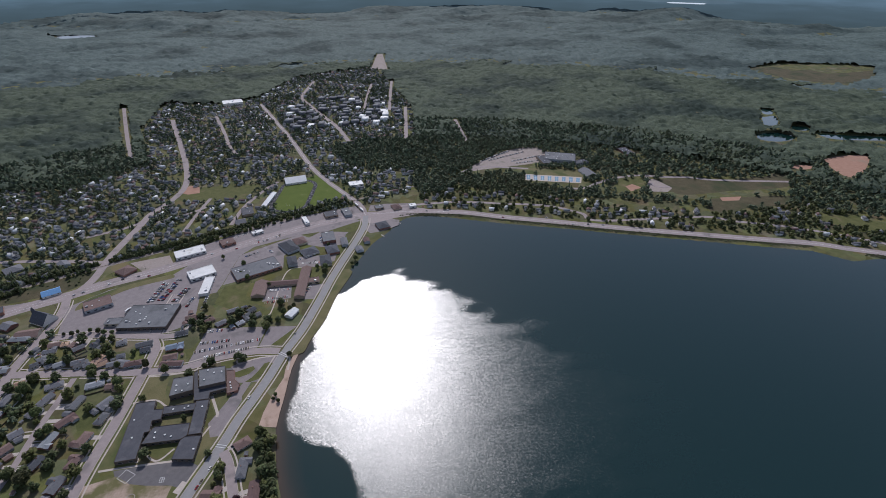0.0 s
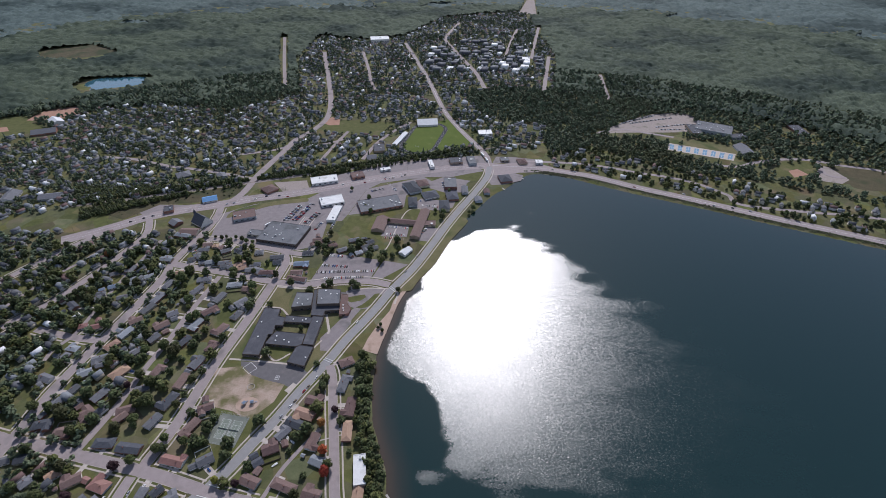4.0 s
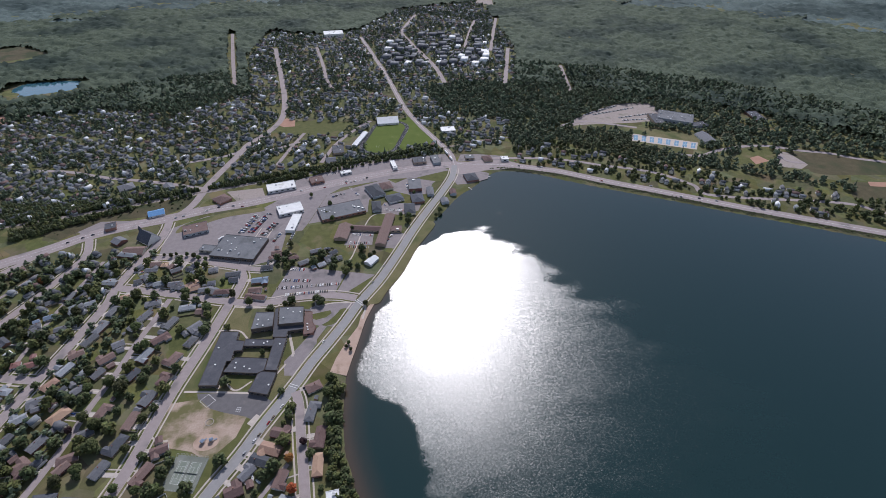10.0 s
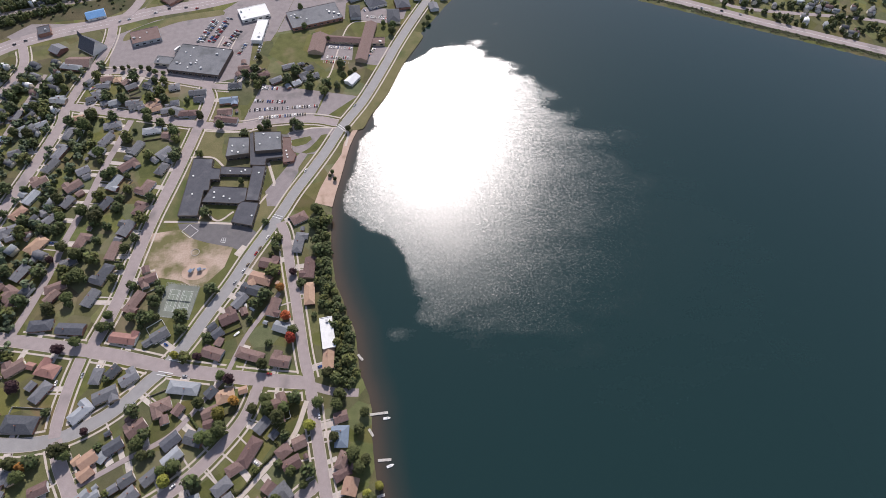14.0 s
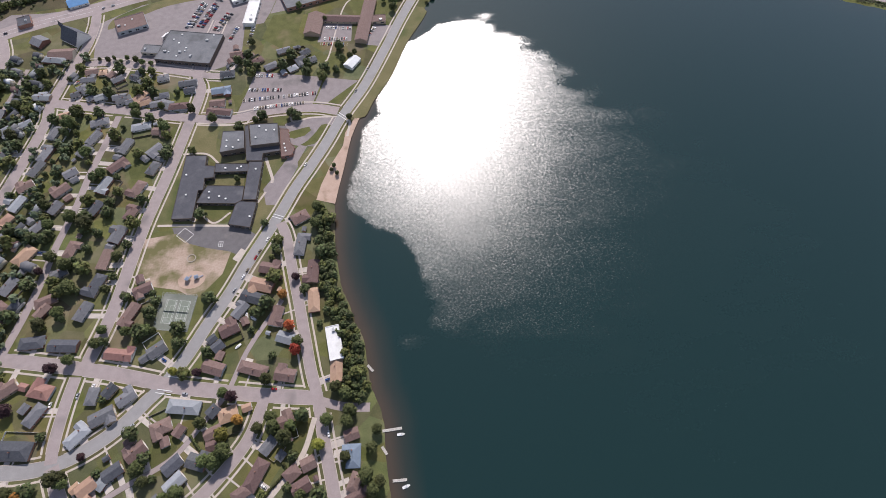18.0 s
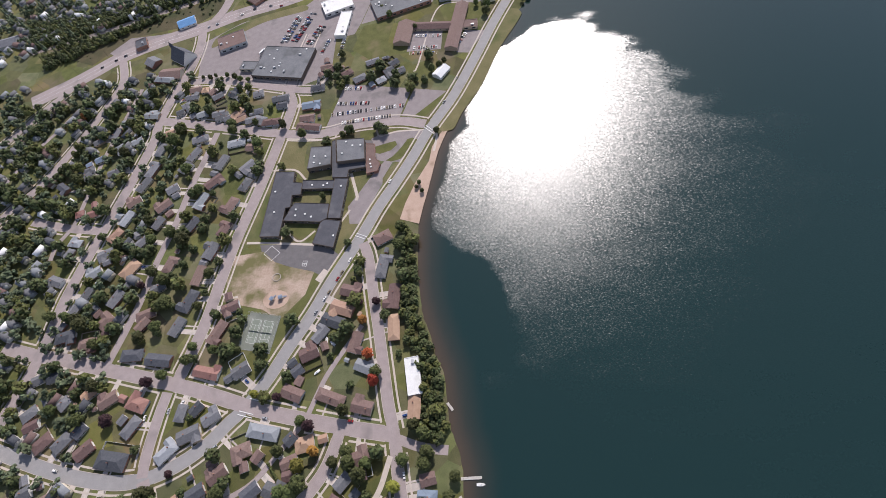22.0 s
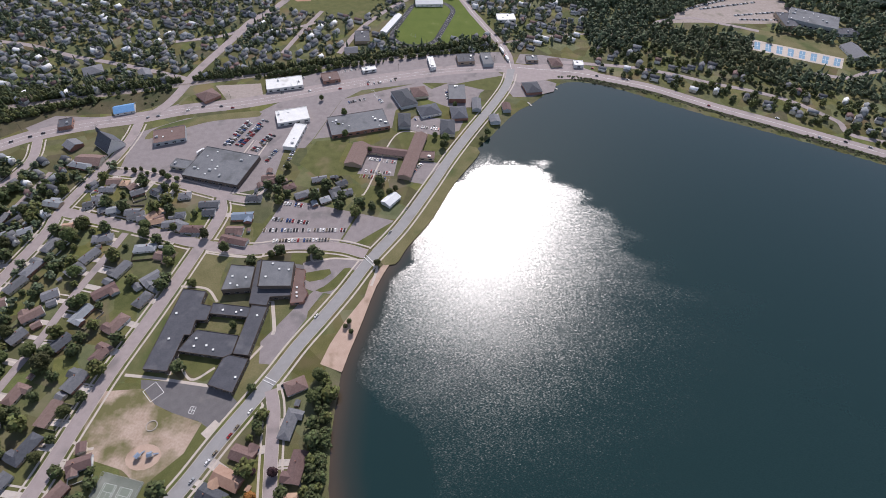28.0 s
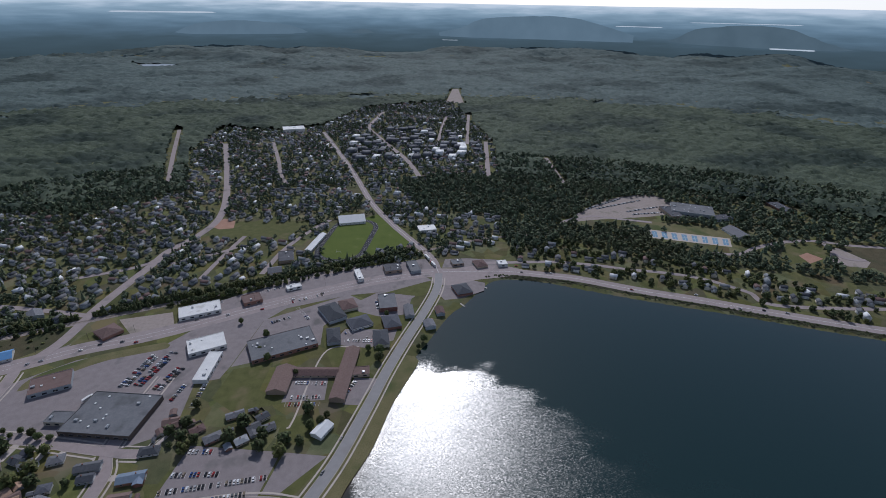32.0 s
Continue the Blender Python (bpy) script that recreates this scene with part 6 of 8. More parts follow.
def build_roads():
    for i, (n, w, line) in enumerate(LINES):
        z = 0.07 + 0.005 * i
        v, f = strip(line, -w / 2, w / 2, 0, z)
        tagged(mesh_object("road_" + n, v, f, M["concrete"] if n in ALLEYS and i % 2 else M["grey_road"] if n == "boulevard" else M["road"]), kind="structure",
               label="pale worn asphalt road" if w > 6 else "narrow worn alley", category="road")
        if w >= 9:
            near = line[:, 1].mean() < 700
            if near and n != "lake_highway":
                for side in (-1, 1):
                    for name, lo, hi, zz in (("kerb", w / 2, w / 2 + 0.35, 0.2), ("pavement", w / 2 + 2.6, w / 2 + 4.2, 0.13)):
                        if n in ("highway", "lake_highway") and name == "pavement":
                            continue
                        a, b = sorted((side * lo, side * hi))
                        keep = clear_of_roads(offset_line(line, (a + b) / 2), 0.6, n)
                        v, f = strip(line, a, b, 0, zz + 0.003 * i, keep)
                        if f:
                            tagged(mesh_object(name, v, f, M["concrete"]), kind="structure")
            if n in ("highway", "lake_highway", "bridge_street"):
                for off in ((-0.25, 0.25) if n != "highway" else (-3.6, 3.6)):
                    v, f = strip(line, off - 0.12, off + 0.12, 0, z + 0.004)
                    tagged(mesh_object("lane_marking", v, f, M["line"]), kind="structure")


def polygon_object(name, pts, z, mat, label="", category=""):
    bm = bmesh.new()
    bm.faces.new([bm.verts.new((x, y, z)) for x, y in pts])
    bm.normal_update()
    bmesh.ops.triangulate(bm, faces=bm.faces[:])
    bmesh.ops.recalc_face_normals(bm, faces=bm.faces[:])
    if bm.faces[:] and bm.faces[0].normal.z < 0:
        bmesh.ops.reverse_faces(bm, faces=bm.faces[:])
    me = bpy.data.meshes.new(name)
    bm.to_mesh(me)
    bm.free()
    me.materials.append(mat)
    return tagged(new(name, me), label, category, kind="structure")


build_roads()
bank = next(l for n, w, l in LINES if n == "lake_highway")
edges = [(offset_line(bank, o), z) for o, z in ((-8.3, 0.05), (-15.5, 0.06), (-26.0, -1.9))]
near_lake = shore_distance(edges[1][0], LAKE) < 14
v = [(*p, z) for line, z in edges for p in line]
nb = len(bank)
f = [(k * nb + i, k * nb + i + 1, (k + 1) * nb + i + 1, (k + 1) * nb + i) for k in range(2) for i in range(nb - 1) if near_lake[i]]
tagged(mesh_object("embankment", v, f, M["riprap"]), "dark rough stone embankment along the lake", "embankment", kind="structure")
for i, (n, k, p) in enumerate(PATCHES):
    z = 0.012 + 0.0005 * i if k in ("grass", "dry_grass", "sport_grass", "sand") else 0.055 + 0.00014 * i
    if n == "verge":
        z = 0.066 + 0.00004 * i
    if n in ("field", "school_lawn", "meadow", "clay_pit", "marsh_pond", "quarry", "scrub", "lawn", "verge", "shore_strip", "plant_lot"):
        p = [tuple(q) for q in smooth_line(p + p[:1], 6)[:-1]]
    polygon_object(n, p, z, M[k])


# ---- buildings ----
def rect_walls(L, W, H):
    return box_data(-L / 2, L / 2, -W / 2, W / 2, -0.3, H)


def gable_walls(L, W, H, rise):
    v = [(-L / 2, -W / 2, -0.3), (L / 2, -W / 2, -0.3), (L / 2, W / 2, -0.3), (-L / 2, W / 2, -0.3),
         (-L / 2, -W / 2, H), (L / 2, -W / 2, H), (L / 2, W / 2, H), (-L / 2, W / 2, H), (-L / 2, 0, H + rise), (L / 2, 0, H + rise)]
    f = [(0, 1, 5, 4), (2, 3, 7, 6), (1, 2, 6, 9, 5), (3, 0, 4, 8, 7), (0, 3, 2, 1), (4, 5, 9, 8), (6, 7, 8, 9)]
    return v, f


def gable_roof(L, W, H, rise, over=0.5, th=0.18):
    k = rise / (W / 2)
    x, y = L / 2 + over, W / 2 + over
    e = H - over * k
    v = [(-x, -y, e + 0.02), (x, -y, e + 0.02), (x, 0, H + rise + 0.02), (-x, 0, H + rise + 0.02), (x, y, e + 0.02), (-x, y, e + 0.02)]
    v += [(a, b, c + th) for a, b, c in v]
    f = [(6, 7, 8, 9), (9, 8, 10, 11), (0, 3, 2, 1), (3, 5, 4, 2), (0, 1, 7, 6), (4, 5, 11, 10), (1, 2, 8, 7), (2, 4, 10, 8), (3, 0, 6, 9), (5, 3, 9, 11)]
    return v, f


def hip_roof(L, W, H, rise, over=0.5, th=0.18):
    x, y, r = L / 2 + over, W / 2 + over, max(L / 2 - W / 2, 0.3)
    v = [(-x, -y, H - 0.2), (x, -y, H - 0.2), (x, y, H - 0.2), (-x, y, H - 0.2), (-x, -y, H - 0.2 + th), (x, -y, H - 0.2 + th), (x, y, H - 0.2 + th), (-x, y, H - 0.2 + th),
         (-r, 0, H + rise), (r, 0, H + rise)]
    f = [(0, 3, 2, 1), (0, 1, 5, 4), (1, 2, 6, 5), (2, 3, 7, 6), (3, 0, 4, 7), (4, 5, 9, 8), (5, 6, 9), (6, 7, 8, 9), (7, 4, 8)]
    return v, f


def window_vf(w, h):
    """A window in the plane x-z, facing -y: frame proud of the wall round a recessed pane."""
    return merge(box_data(-w / 2, w / 2, -0.06, 0.02, 0, 0.08), box_data(-w / 2, w / 2, -0.06, 0.02, h - 0.08, h), box_data(-w / 2, -w / 2 + 0.08, -0.06, 0.02, 0.08, h - 0.08),
                 box_data(w / 2 - 0.08, w / 2, -0.06, 0.02, 0.08, h - 0.08))


WHITE = WALLS[0]


def window_mesh(w, h, mat):
    """A frame with a dark pane set back in it, as one mesh of two materials."""
    fr, pa = window_vf(w, h), box_data(-w / 2 + 0.06, w / 2 - 0.06, -0.03, 0.01, 0.06, h - 0.06)
    me = mesh_data("window", merge(fr, pa), mat)
    me.materials.append(M["glass"])
    for k in range(len(fr[1]), len(me.polygons)):
        me.polygons[k].material_index = 1
    return me


WINDOW = window_mesh(1.6, 1.3, WHITE)
SHOP_WINDOW = window_mesh(4.0, 2.0, M["steel"])
DOOR = mesh_data("door", box_data(-0.5, 0.5, -0.05, 0.02, 0, 2.05), M["timber"])
GARAGE_DOOR = mesh_data("garage_door", merge(*[box_data(-2.4, 2.4, -0.05, 0.01, 0.56 * i, 0.56 * i + 0.52) for i in range(4)]), WHITE)
CHIMNEY = mesh_data("chimney", merge(box_data(-0.4, 0.4, -0.3, 0.3, -1.6, 0.9), box_data(-0.48, 0.48, -0.38, 0.38, 0.9, 1.05)), WALLS[3])
VENT = mesh_data("roof_vent", merge(box_data(-0.7, 0.7, -0.7, 0.7, 0, 0.7), box_data(-0.85, 0.85, -0.85, 0.85, 0.7, 0.85)), FLAT_ROOFS["white"])
UNIT = mesh_data("roof_unit", merge(box_data(-1.6, 1.6, -1.1, 1.1, 0.2, 1.5), box_data(-1.3, -0.3, -0.8, 0.8, 1.5, 1.7), box_data(0.3, 1.3, -0.8, 0.8, 1.5, 1.7), box_data(-1.5, 1.5, -1, 1, 0, 0.2)), M["steel"])


def opening(parent, me, x, y, z, turn):
    share("window", me, parent, pose(x, y, z, 0, 0, turn))


def flat_block(L, W, H, roof, wall, parent, rng, units=True):
    """Walls, a roof sheet set within a parapet, roof units and rows of windows."""
    walls = merge(box_data(-L / 2, L / 2, -W / 2, W / 2, -0.3, H - 0.5), box_data(-L / 2, L / 2, -W / 2, -W / 2 + 0.4, H - 0.5, H), box_data(-L / 2, L / 2, W / 2 - 0.4, W / 2, H - 0.5, H),
                  box_data(-L / 2, -L / 2 + 0.4, -W / 2 + 0.4, W / 2 - 0.4, H - 0.5, H), box_data(L / 2 - 0.4, L / 2, -W / 2 + 0.4, W / 2 - 0.4, H - 0.5, H))
    mesh_object("wall", *walls, wall, parent)
    mesh_object("roof", *box_data(-L / 2 + 0.42, L / 2 - 0.42, -W / 2 + 0.42, W / 2 - 0.42, H - 0.5, H - 0.3), roof, parent)
    mesh_object("parapet_cap", *merge(box_data(-L / 2 - 0.08, L / 2 + 0.08, -W / 2 - 0.08, -W / 2 + 0.45, H + 0.01, H + 0.1), box_data(-L / 2 - 0.08, L / 2 + 0.08, W / 2 - 0.45, W / 2 + 0.08, H + 0.01, H + 0.1),
                                      box_data(-L / 2 - 0.08, -L / 2 + 0.45, -W / 2 + 0.45, W / 2 - 0.45, H + 0.01, H + 0.1), box_data(L / 2 - 0.45, L / 2 + 0.08, -W / 2 + 0.45, W / 2 - 0.45, H + 0.01, H + 0.1)), roof, parent)
    for s, n in ((-1, int(L / 8)), (1, int(L / 8))):
        for i in range(n):
            x = (i + 0.5) * L / n - L / 2
            opening(parent, SHOP_WINDOW, x, s * W / 2, 0.9, 0 if s < 0 else 180)
    share("door", DOOR, parent, pose(min(2.5, L / 4) + 1.5, -W / 2, 0))
    if units:
        for i in range(max(1, int(L * W / 260))):
            share("roof_vent" if i % 3 else "roof_unit", VENT if i % 3 else UNIT, parent,
                  pose(rng.uniform(-L / 2 + 3, L / 2 - 3), rng.uniform(-W / 2 + 3, W / 2 - 3) if W > 8 else 0, H - 0.3, 0, 0, rng.choice((0, 90))))


def pitched_block(L, W, H, kind, roof, wall, parent, rise):
    if kind == "gable":
        mesh_object("wall", *gable_walls(L, W, H, rise), wall, parent)
        mesh_object("roof", *gable_roof(L, W, H, rise), roof, parent)
    else:
        mesh_object("wall", *rect_walls(L, W, H - 0.25), wall, parent)
        mesh_object("roof", *hip_roof(L, W, H, rise), roof, parent)


school = tagged(new("school"), "single-storey school with dark flat roof wings round a courtyard", "school")
motel = tagged(new("motel"), "two-storey motel with brown pitched roof wings", "motel")
rng = random.Random(5)
SOLIDS = []


def build_buildings():
    for n, style, H, x, y, a, L, W in BUILDINGS:
        colour, form = style.split("_")
        SOLIDS.append((x, y, math.hypot(L, W) / 2))
        at = pose(x, y, 0, 0, 0, a)
        if n.startswith("motel"):
            holder = new("wing")
            holder.parent = motel
            holder.matrix_basis = at
        else:
            holder = tagged(new(n), f"{n.replace('_', ' ')} with a {colour} {'flat' if form == 'flat' else form + 'd' if form == 'gable' else 'hipped'} roof", "building")
            holder.matrix_basis = at
        wall = M["dark_brick"] if n == "supermarket" else WALLS[4] if n.startswith("motel") else WALLS[0] if colour in ("white", "blue") else rng.choice(WALLS)
        if form == "flat":
            flat_block(L, W, H, FLAT_ROOFS[colour], wall, holder, rng)
        else:
            low = H - W * 0.1 if H > 4.5 else H
            steep = n == "church"
            pitched_block(L, W, 3.2 if steep else low, form, ROOFS[colour], wall, holder, W * (0.55 if steep else 0.2))
            for s in (-1, 1):
                k = max(1, int(L / 7))
                for i in range(k):
                    opening(holder, WINDOW, (i + 0.5) * L / k - L / 2, s * W / 2, 1.0, 0 if s < 0 else 180)
            share("door", DOOR, holder, pose(min(2, L / 5), -W / 2, 0))
            if n == "church":
                mesh_object("tower", *box_data(L / 2 + 0.6, L / 2 + 4, -1.7, 1.7, 0, 14), M["dark_brick"], holder)
                mesh_object("spire", [(L / 2 + 0.4, -1.9, 14.01), (L / 2 + 4.2, -1.9, 14.01), (L / 2 + 4.2, 1.9, 14.01), (L / 2 + 0.4, 1.9, 14.01), (L / 2 + 2.3, 0, 20)],
                            [(3, 2, 1, 0), (0, 1, 4), (1, 2, 4), (2, 3, 4), (3, 0, 4)], ROOFS["dark"], holder)


build_buildings()


def inset(pts, d):
    p = np.array(pts)
    if np.sum(p[:, 0] * np.roll(p[:, 1], -1) - p[:, 1] * np.roll(p[:, 0], -1)) < 0:
        p = p[::-1]
    res = []
    for i in range(len(p)):
        a, b = p[i] - p[i - 1], p[(i + 1) % len(p)] - p[i]
        na, nb = np.array((-a[1], a[0])) / np.linalg.norm(a), np.array((-b[1], b[0])) / np.linalg.norm(b)
        m = na + nb
        res.append(p[i] + m * d * 2 / max(m @ m, 0.4) if m @ m > 0.1 else p[i] + na * d)
    return p, np.array(res)


def wing_block(pts, H, roof, wall, parent):
    """A flat-roofed wing over a free outline: walls with a thick parapet, a sunken roof sheet, windows along the longer sides."""
    wing = new("wing")
    wing.parent = parent
    o, i = inset(pts, 0.22)
    n = len(o)
    v = [(x, y, -0.3) for x, y in o] + [(x, y, H) for x, y in o] + [(x, y, H) for x, y in i] + [(x, y, H - 0.45) for x, y in i]
    f = []
    for k in range(n):
        j = (k + 1) % n
        f += [(k, j, n + j, n + k), (n + k, n + j, 2 * n + j, 2 * n + k), (2 * n + k, 2 * n + j, 3 * n + j, 3 * n + k)]
    mesh_object("wall", v, f, wall, wing)
    r = polygon_object("roof", [tuple(q) for q in i], H - 0.44, roof)
    r.parent = wing
    del r["kind"]
    for k in range(n):
        a, b = o[k], o[(k + 1) % n]
        L = float(np.linalg.norm(b - a))
        m = int(L / 7)
        for q in range(m):
            p = a + (b - a) * (q + 0.5) / m
            opening(wing, SHOP_WINDOW, p[0], p[1], 1.0, math.degrees(math.atan2(b[1] - a[1], b[0] - a[0])))
    xs, ys = o[:, 0], o[:, 1]
    r2 = random.Random(int(abs(xs[0]) * 10))
    for q in range(14):
        p = np.array([(r2.uniform(xs.min(), xs.max()), r2.uniform(ys.min(), ys.max()))])
        if inside(p, [tuple(t) for t in i])[0] and far_from_line(p, [tuple(t) for t in i] + [tuple(i[0])])[0] > 2.5 and q % 2:
            share("roof_vent", VENT, wing, pose(p[0, 0], p[0, 1], H - 0.44, 0, 0, 20))
    SOLIDS.append((float(xs.mean()), float(ys.mean()), float(np.hypot(xs - xs.mean(), ys - ys.mean()).max()) * 0.8))


for roof, H, pts in SCHOOL_WINGS:
    wing_block(pts, H, FLAT_ROOFS[roof], M["dark_brick"] if roof != "brown" else WALLS[3], school)


# ---- houses ----
def house(x, y, a, L, W, colour, k):
    """A low house with a pitched roof, a side wing or garage, windows, a door and a chimney."""
    r = random.Random(k)
    ob = tagged(new("house"), f"single-storey house with a {colour if colour != 'pale' else 'pale grey'} shingled roof", "house", "houses along the streets")
    ob.matrix_basis = pose(x, y, 0, 0, 0, a)
    wall = r.choice(WALLS)
    H, rise = 2.7 + r.choice((0, 0, 0, 0.5)), W * r.uniform(0.16, 0.24)
    form = r.choice(("gable", "gable", "hip"))
    roof = ROOFS[colour]
    pitched_block(L, W, H, form, roof, wall, ob, rise)
    if L > 14 and r.random() < 0.6:
        s, d = r.choice((-1, 1)), r.choice((-1, 1))
        wl = W * 0.85
        wing = new("wing")
        wing.parent = ob
        wing.matrix_basis = pose(s * (L / 2 - wl * 0.45), d * W * 0.42, 0, 0, 0, 90)
        mesh_object("wall", *gable_walls(W * 0.85, wl * 0.82, H - 0.05, rise * 0.75), wall, wing)
        mesh_object("roof", *gable_roof(W * 0.85, wl * 0.82, H - 0.05, rise * 0.75, 0.4), roof, wing)
    for s in (-1, 1):
        for px in (-L * 0.3, L * 0.08):
            opening(ob, WINDOW, px, s * W / 2, 0.95, 0 if s < 0 else 180)
    share("door", DOOR, ob, pose(L * 0.24, -W / 2, 0))
    if L > 10:
        share("garage_door", GARAGE_DOOR, ob, pose(L / 2, 0, 0, 0, 0, 90))
    if r.random() < 0.6:
        share("chimney", CHIMNEY, ob, pose(r.uniform(-0.25, 0.25) * L, W * 0.12, H + rise))
    SOLIDS.append((x, y, math.hypot(L, W) / 2))
    return ob


HOUSES = HOUSES + MORE_HOUSES
for k, (x, y, a, L, W, c) in enumerate(HOUSES):
    house(x, y, a, L, W, c, k)


DRIVE_CARS = []


def driveways():
    r = random.Random(3)
    for x, y, a, L, W, c in HOUSES:
        p = np.array((x, y))
        best = None
        for n, w, line in LINES:
            d = np.hypot(*(line - p).T)
            i = int(d.argmin())
            if best is None or d[i] - w / 2 < best[0]:
                best = (d[i] - w / 2, line[i], w)
        if best[0] > 30 or best[0] < 6:
            continue
        u = (best[1] - p) / np.linalg.norm(best[1] - p)
        s = np.array((-u[1], u[0])) * r.choice((-1, 1)) * r.uniform(2, L * 0.3)
        a0, b0 = p + s + u * (min(L, W) / 2 - 0.5), best[1] + s - u * (best[2] / 2 + 0.2)
        wide = r.uniform(1.8, 3.0)
        v, f = strip(np.array((a0, b0)), -wide, wide, 0, 0.05 + 0.0002 * len(bpy.data.objects) % 0.01)
        tagged(mesh_object("driveway", v, f, M["drive"]), kind="structure")
        if np.linalg.norm(b0 - a0) > 9 and r.random() < 0.3:
            DRIVE_CARS.append((*(a0 * 0.6 + b0 * 0.4), math.degrees(math.atan2(u[1], u[0]))))


driveways()


def front_walks():
    """A narrow concrete walk from each house to its street."""
    r = random.Random(31)
    for x, y, a, L, W, c in HOUSES:
        p = np.array((x, y))
        best = min(((np.hypot(*(line - p).T).min() - w / 2, w, line[int(np.hypot(*(line - p).T).argmin())]) for n, w, line in LINES if w >= 7), key=lambda q: q[0])
        if not 8 < best[0] < 32:
            continue
        u = (best[2] - p) / np.linalg.norm(best[2] - p)
        s = np.array((-u[1], u[0])) * r.uniform(-1, 1) * 3
        v, f = strip(np.array((p + s + u * (min(L, W) / 2 - 0.3), best[2] + s - u * (best[1] / 2 + 0.2))), -0.65, 0.65, 0, 0.062)
        tagged(mesh_object("front_walk", v, f, M["drive"]), kind="structure")


front_walks()
FENCE_MATS = [M["timber"], M["line"], M["timber"], M["bark"]]


def garden_fences():
    """Board fences round back gardens: three board panels each."""
    r = random.Random(41)
    made = 0
    for x, y, a, L, W, c in HOUSES:
        if r.random() > 0.42 or made > 80 or not -430 < x < -60:
            continue
        side, d = r.choice((-1, 1)), r.uniform(7, 10)
        pts = [(-L / 2, side * W / 2), (-L / 2, side * (W / 2 + d)), (L / 2, side * (W / 2 + d)), (L / 2, side * W / 2)]
        t = radians(a)
        at = np.array([(x + px * math.cos(t) - py * math.sin(t), y + px * math.sin(t) + py * math.cos(t)) for px, py in pts])
        if not clear_of_roads(at, 2.5).all() or min(math.hypot(qx - sx, qy - sy) - 0.8 * sr for qx, qy in at[1:3] for sx, sy, sr in SOLIDS if math.hypot(x - sx, y - sy) > 1) < 0:
            continue
        made += 1
        k = r.randrange(4)
        ob = tagged(new("garden_fence"), ("weathered timber board fence round a back garden", "white board fence round a back garden", "weathered timber board fence round a back garden", "dark stained board fence round a back garden")[k], "fence")
        ob.matrix_basis = pose(x, y, 0, 0, 0, a)
        for (px, py), (qx, qy) in zip(pts[:-1], pts[1:]):
            n = math.hypot(qx - px, qy - py)
            m = max(2, int(n / 0.5))
            top = [(i * n / m, 1.5 + 0.06 * (i % 2)) for i in range(m + 1)]
            v = [(px_, s_, z) for s_ in (-0.04, 0.04) for px_, t_ in top for z in (0.05, t_)]
            h = 2 * (m + 1)
            f = [(2 * i, 2 * i + 2, 2 * i + 3, 2 * i + 1) for i in range(m)] + [(h + 2 * i, h + 2 * i + 1, h + 2 * i + 3, h + 2 * i + 2) for i in range(m)]
            f += [(2 * i + 1, 2 * i + 3, h + 2 * i + 3, h + 2 * i + 1) for i in range(m)] + [(0, 1, h + 1, h), (2 * m, h + 2 * m, h + 2 * m + 1, 2 * m + 1)]
            run = mesh_object("fence_panel", v, f, FENCE_MATS[k], ob)
            run.matrix_basis = pose(px, py, 0, 0, 0, math.degrees(math.atan2(qy - py, qx - px)))


garden_fences()


def sheds():
    """Detached garages and sheds behind the houses."""
    r = random.Random(9)
    made = 0
    for x, y, a, L, W, c in HOUSES:
        if r.random() > 0.9 or made > 110:
            continue
        t = radians(a + r.choice((90, -90, 180, 0)))
        d = (W if abs(math.sin(t - radians(a))) > 0.5 else L) / 2 + r.uniform(4, 9)
        p = np.array([(x + d * math.cos(t), y + d * math.sin(t))])
        if not clear_of_roads(p, 5)[0] or shore_distance(p, LAKE)[0] < 12:
            continue
        if min(math.hypot(p[0, 0] - sx, p[0, 1] - sy) - 0.85 * sr for sx, sy, sr in SOLIDS) < 1.5:
            continue
        made += 1
        l, w = r.choice(((7, 6), (6.5, 5.5), (4, 3.2), (3.2, 2.6)))
        big = l > 5
        ob = tagged(new("garage" if big else "shed"), f"detached {'garage' if big else 'garden shed'} with a {c if c != 'pale' else 'pale grey'} pitched roof", "garage" if big else "shed")
        ob.matrix_basis = pose(p[0, 0], p[0, 1], 0, 0, 0, a + r.choice((0, 90)))
        pitched_block(l, w, 2.4, "gable", ROOFS[c], r.choice(WALLS), ob, w * 0.22)
        share("garage_door" if big else "door", GARAGE_DOOR if big else DOOR, ob, pose(l / 2, 0, 0, 0, 0, 90) if big else pose(0, -w / 2, 0))
        SOLIDS.append((p[0, 0], p[0, 1], l / 2))


sheds()


# ---- trees ----
def ico(sub, seed, jitter=0.2):
    bm = bmesh.new()
    bmesh.ops.create_icosphere(bm, subdivisions=sub, radius=1)
    r = random.Random(seed)
    for v in bm.verts:
        v.co *= 1 + r.uniform(-jitter, jitter)
    vs = np.array([v.co[:] for v in bm.verts])
    fs = np.array([[v.index for v in f.verts] for f in bm.faces])
    bm.free()
    return vs, fs


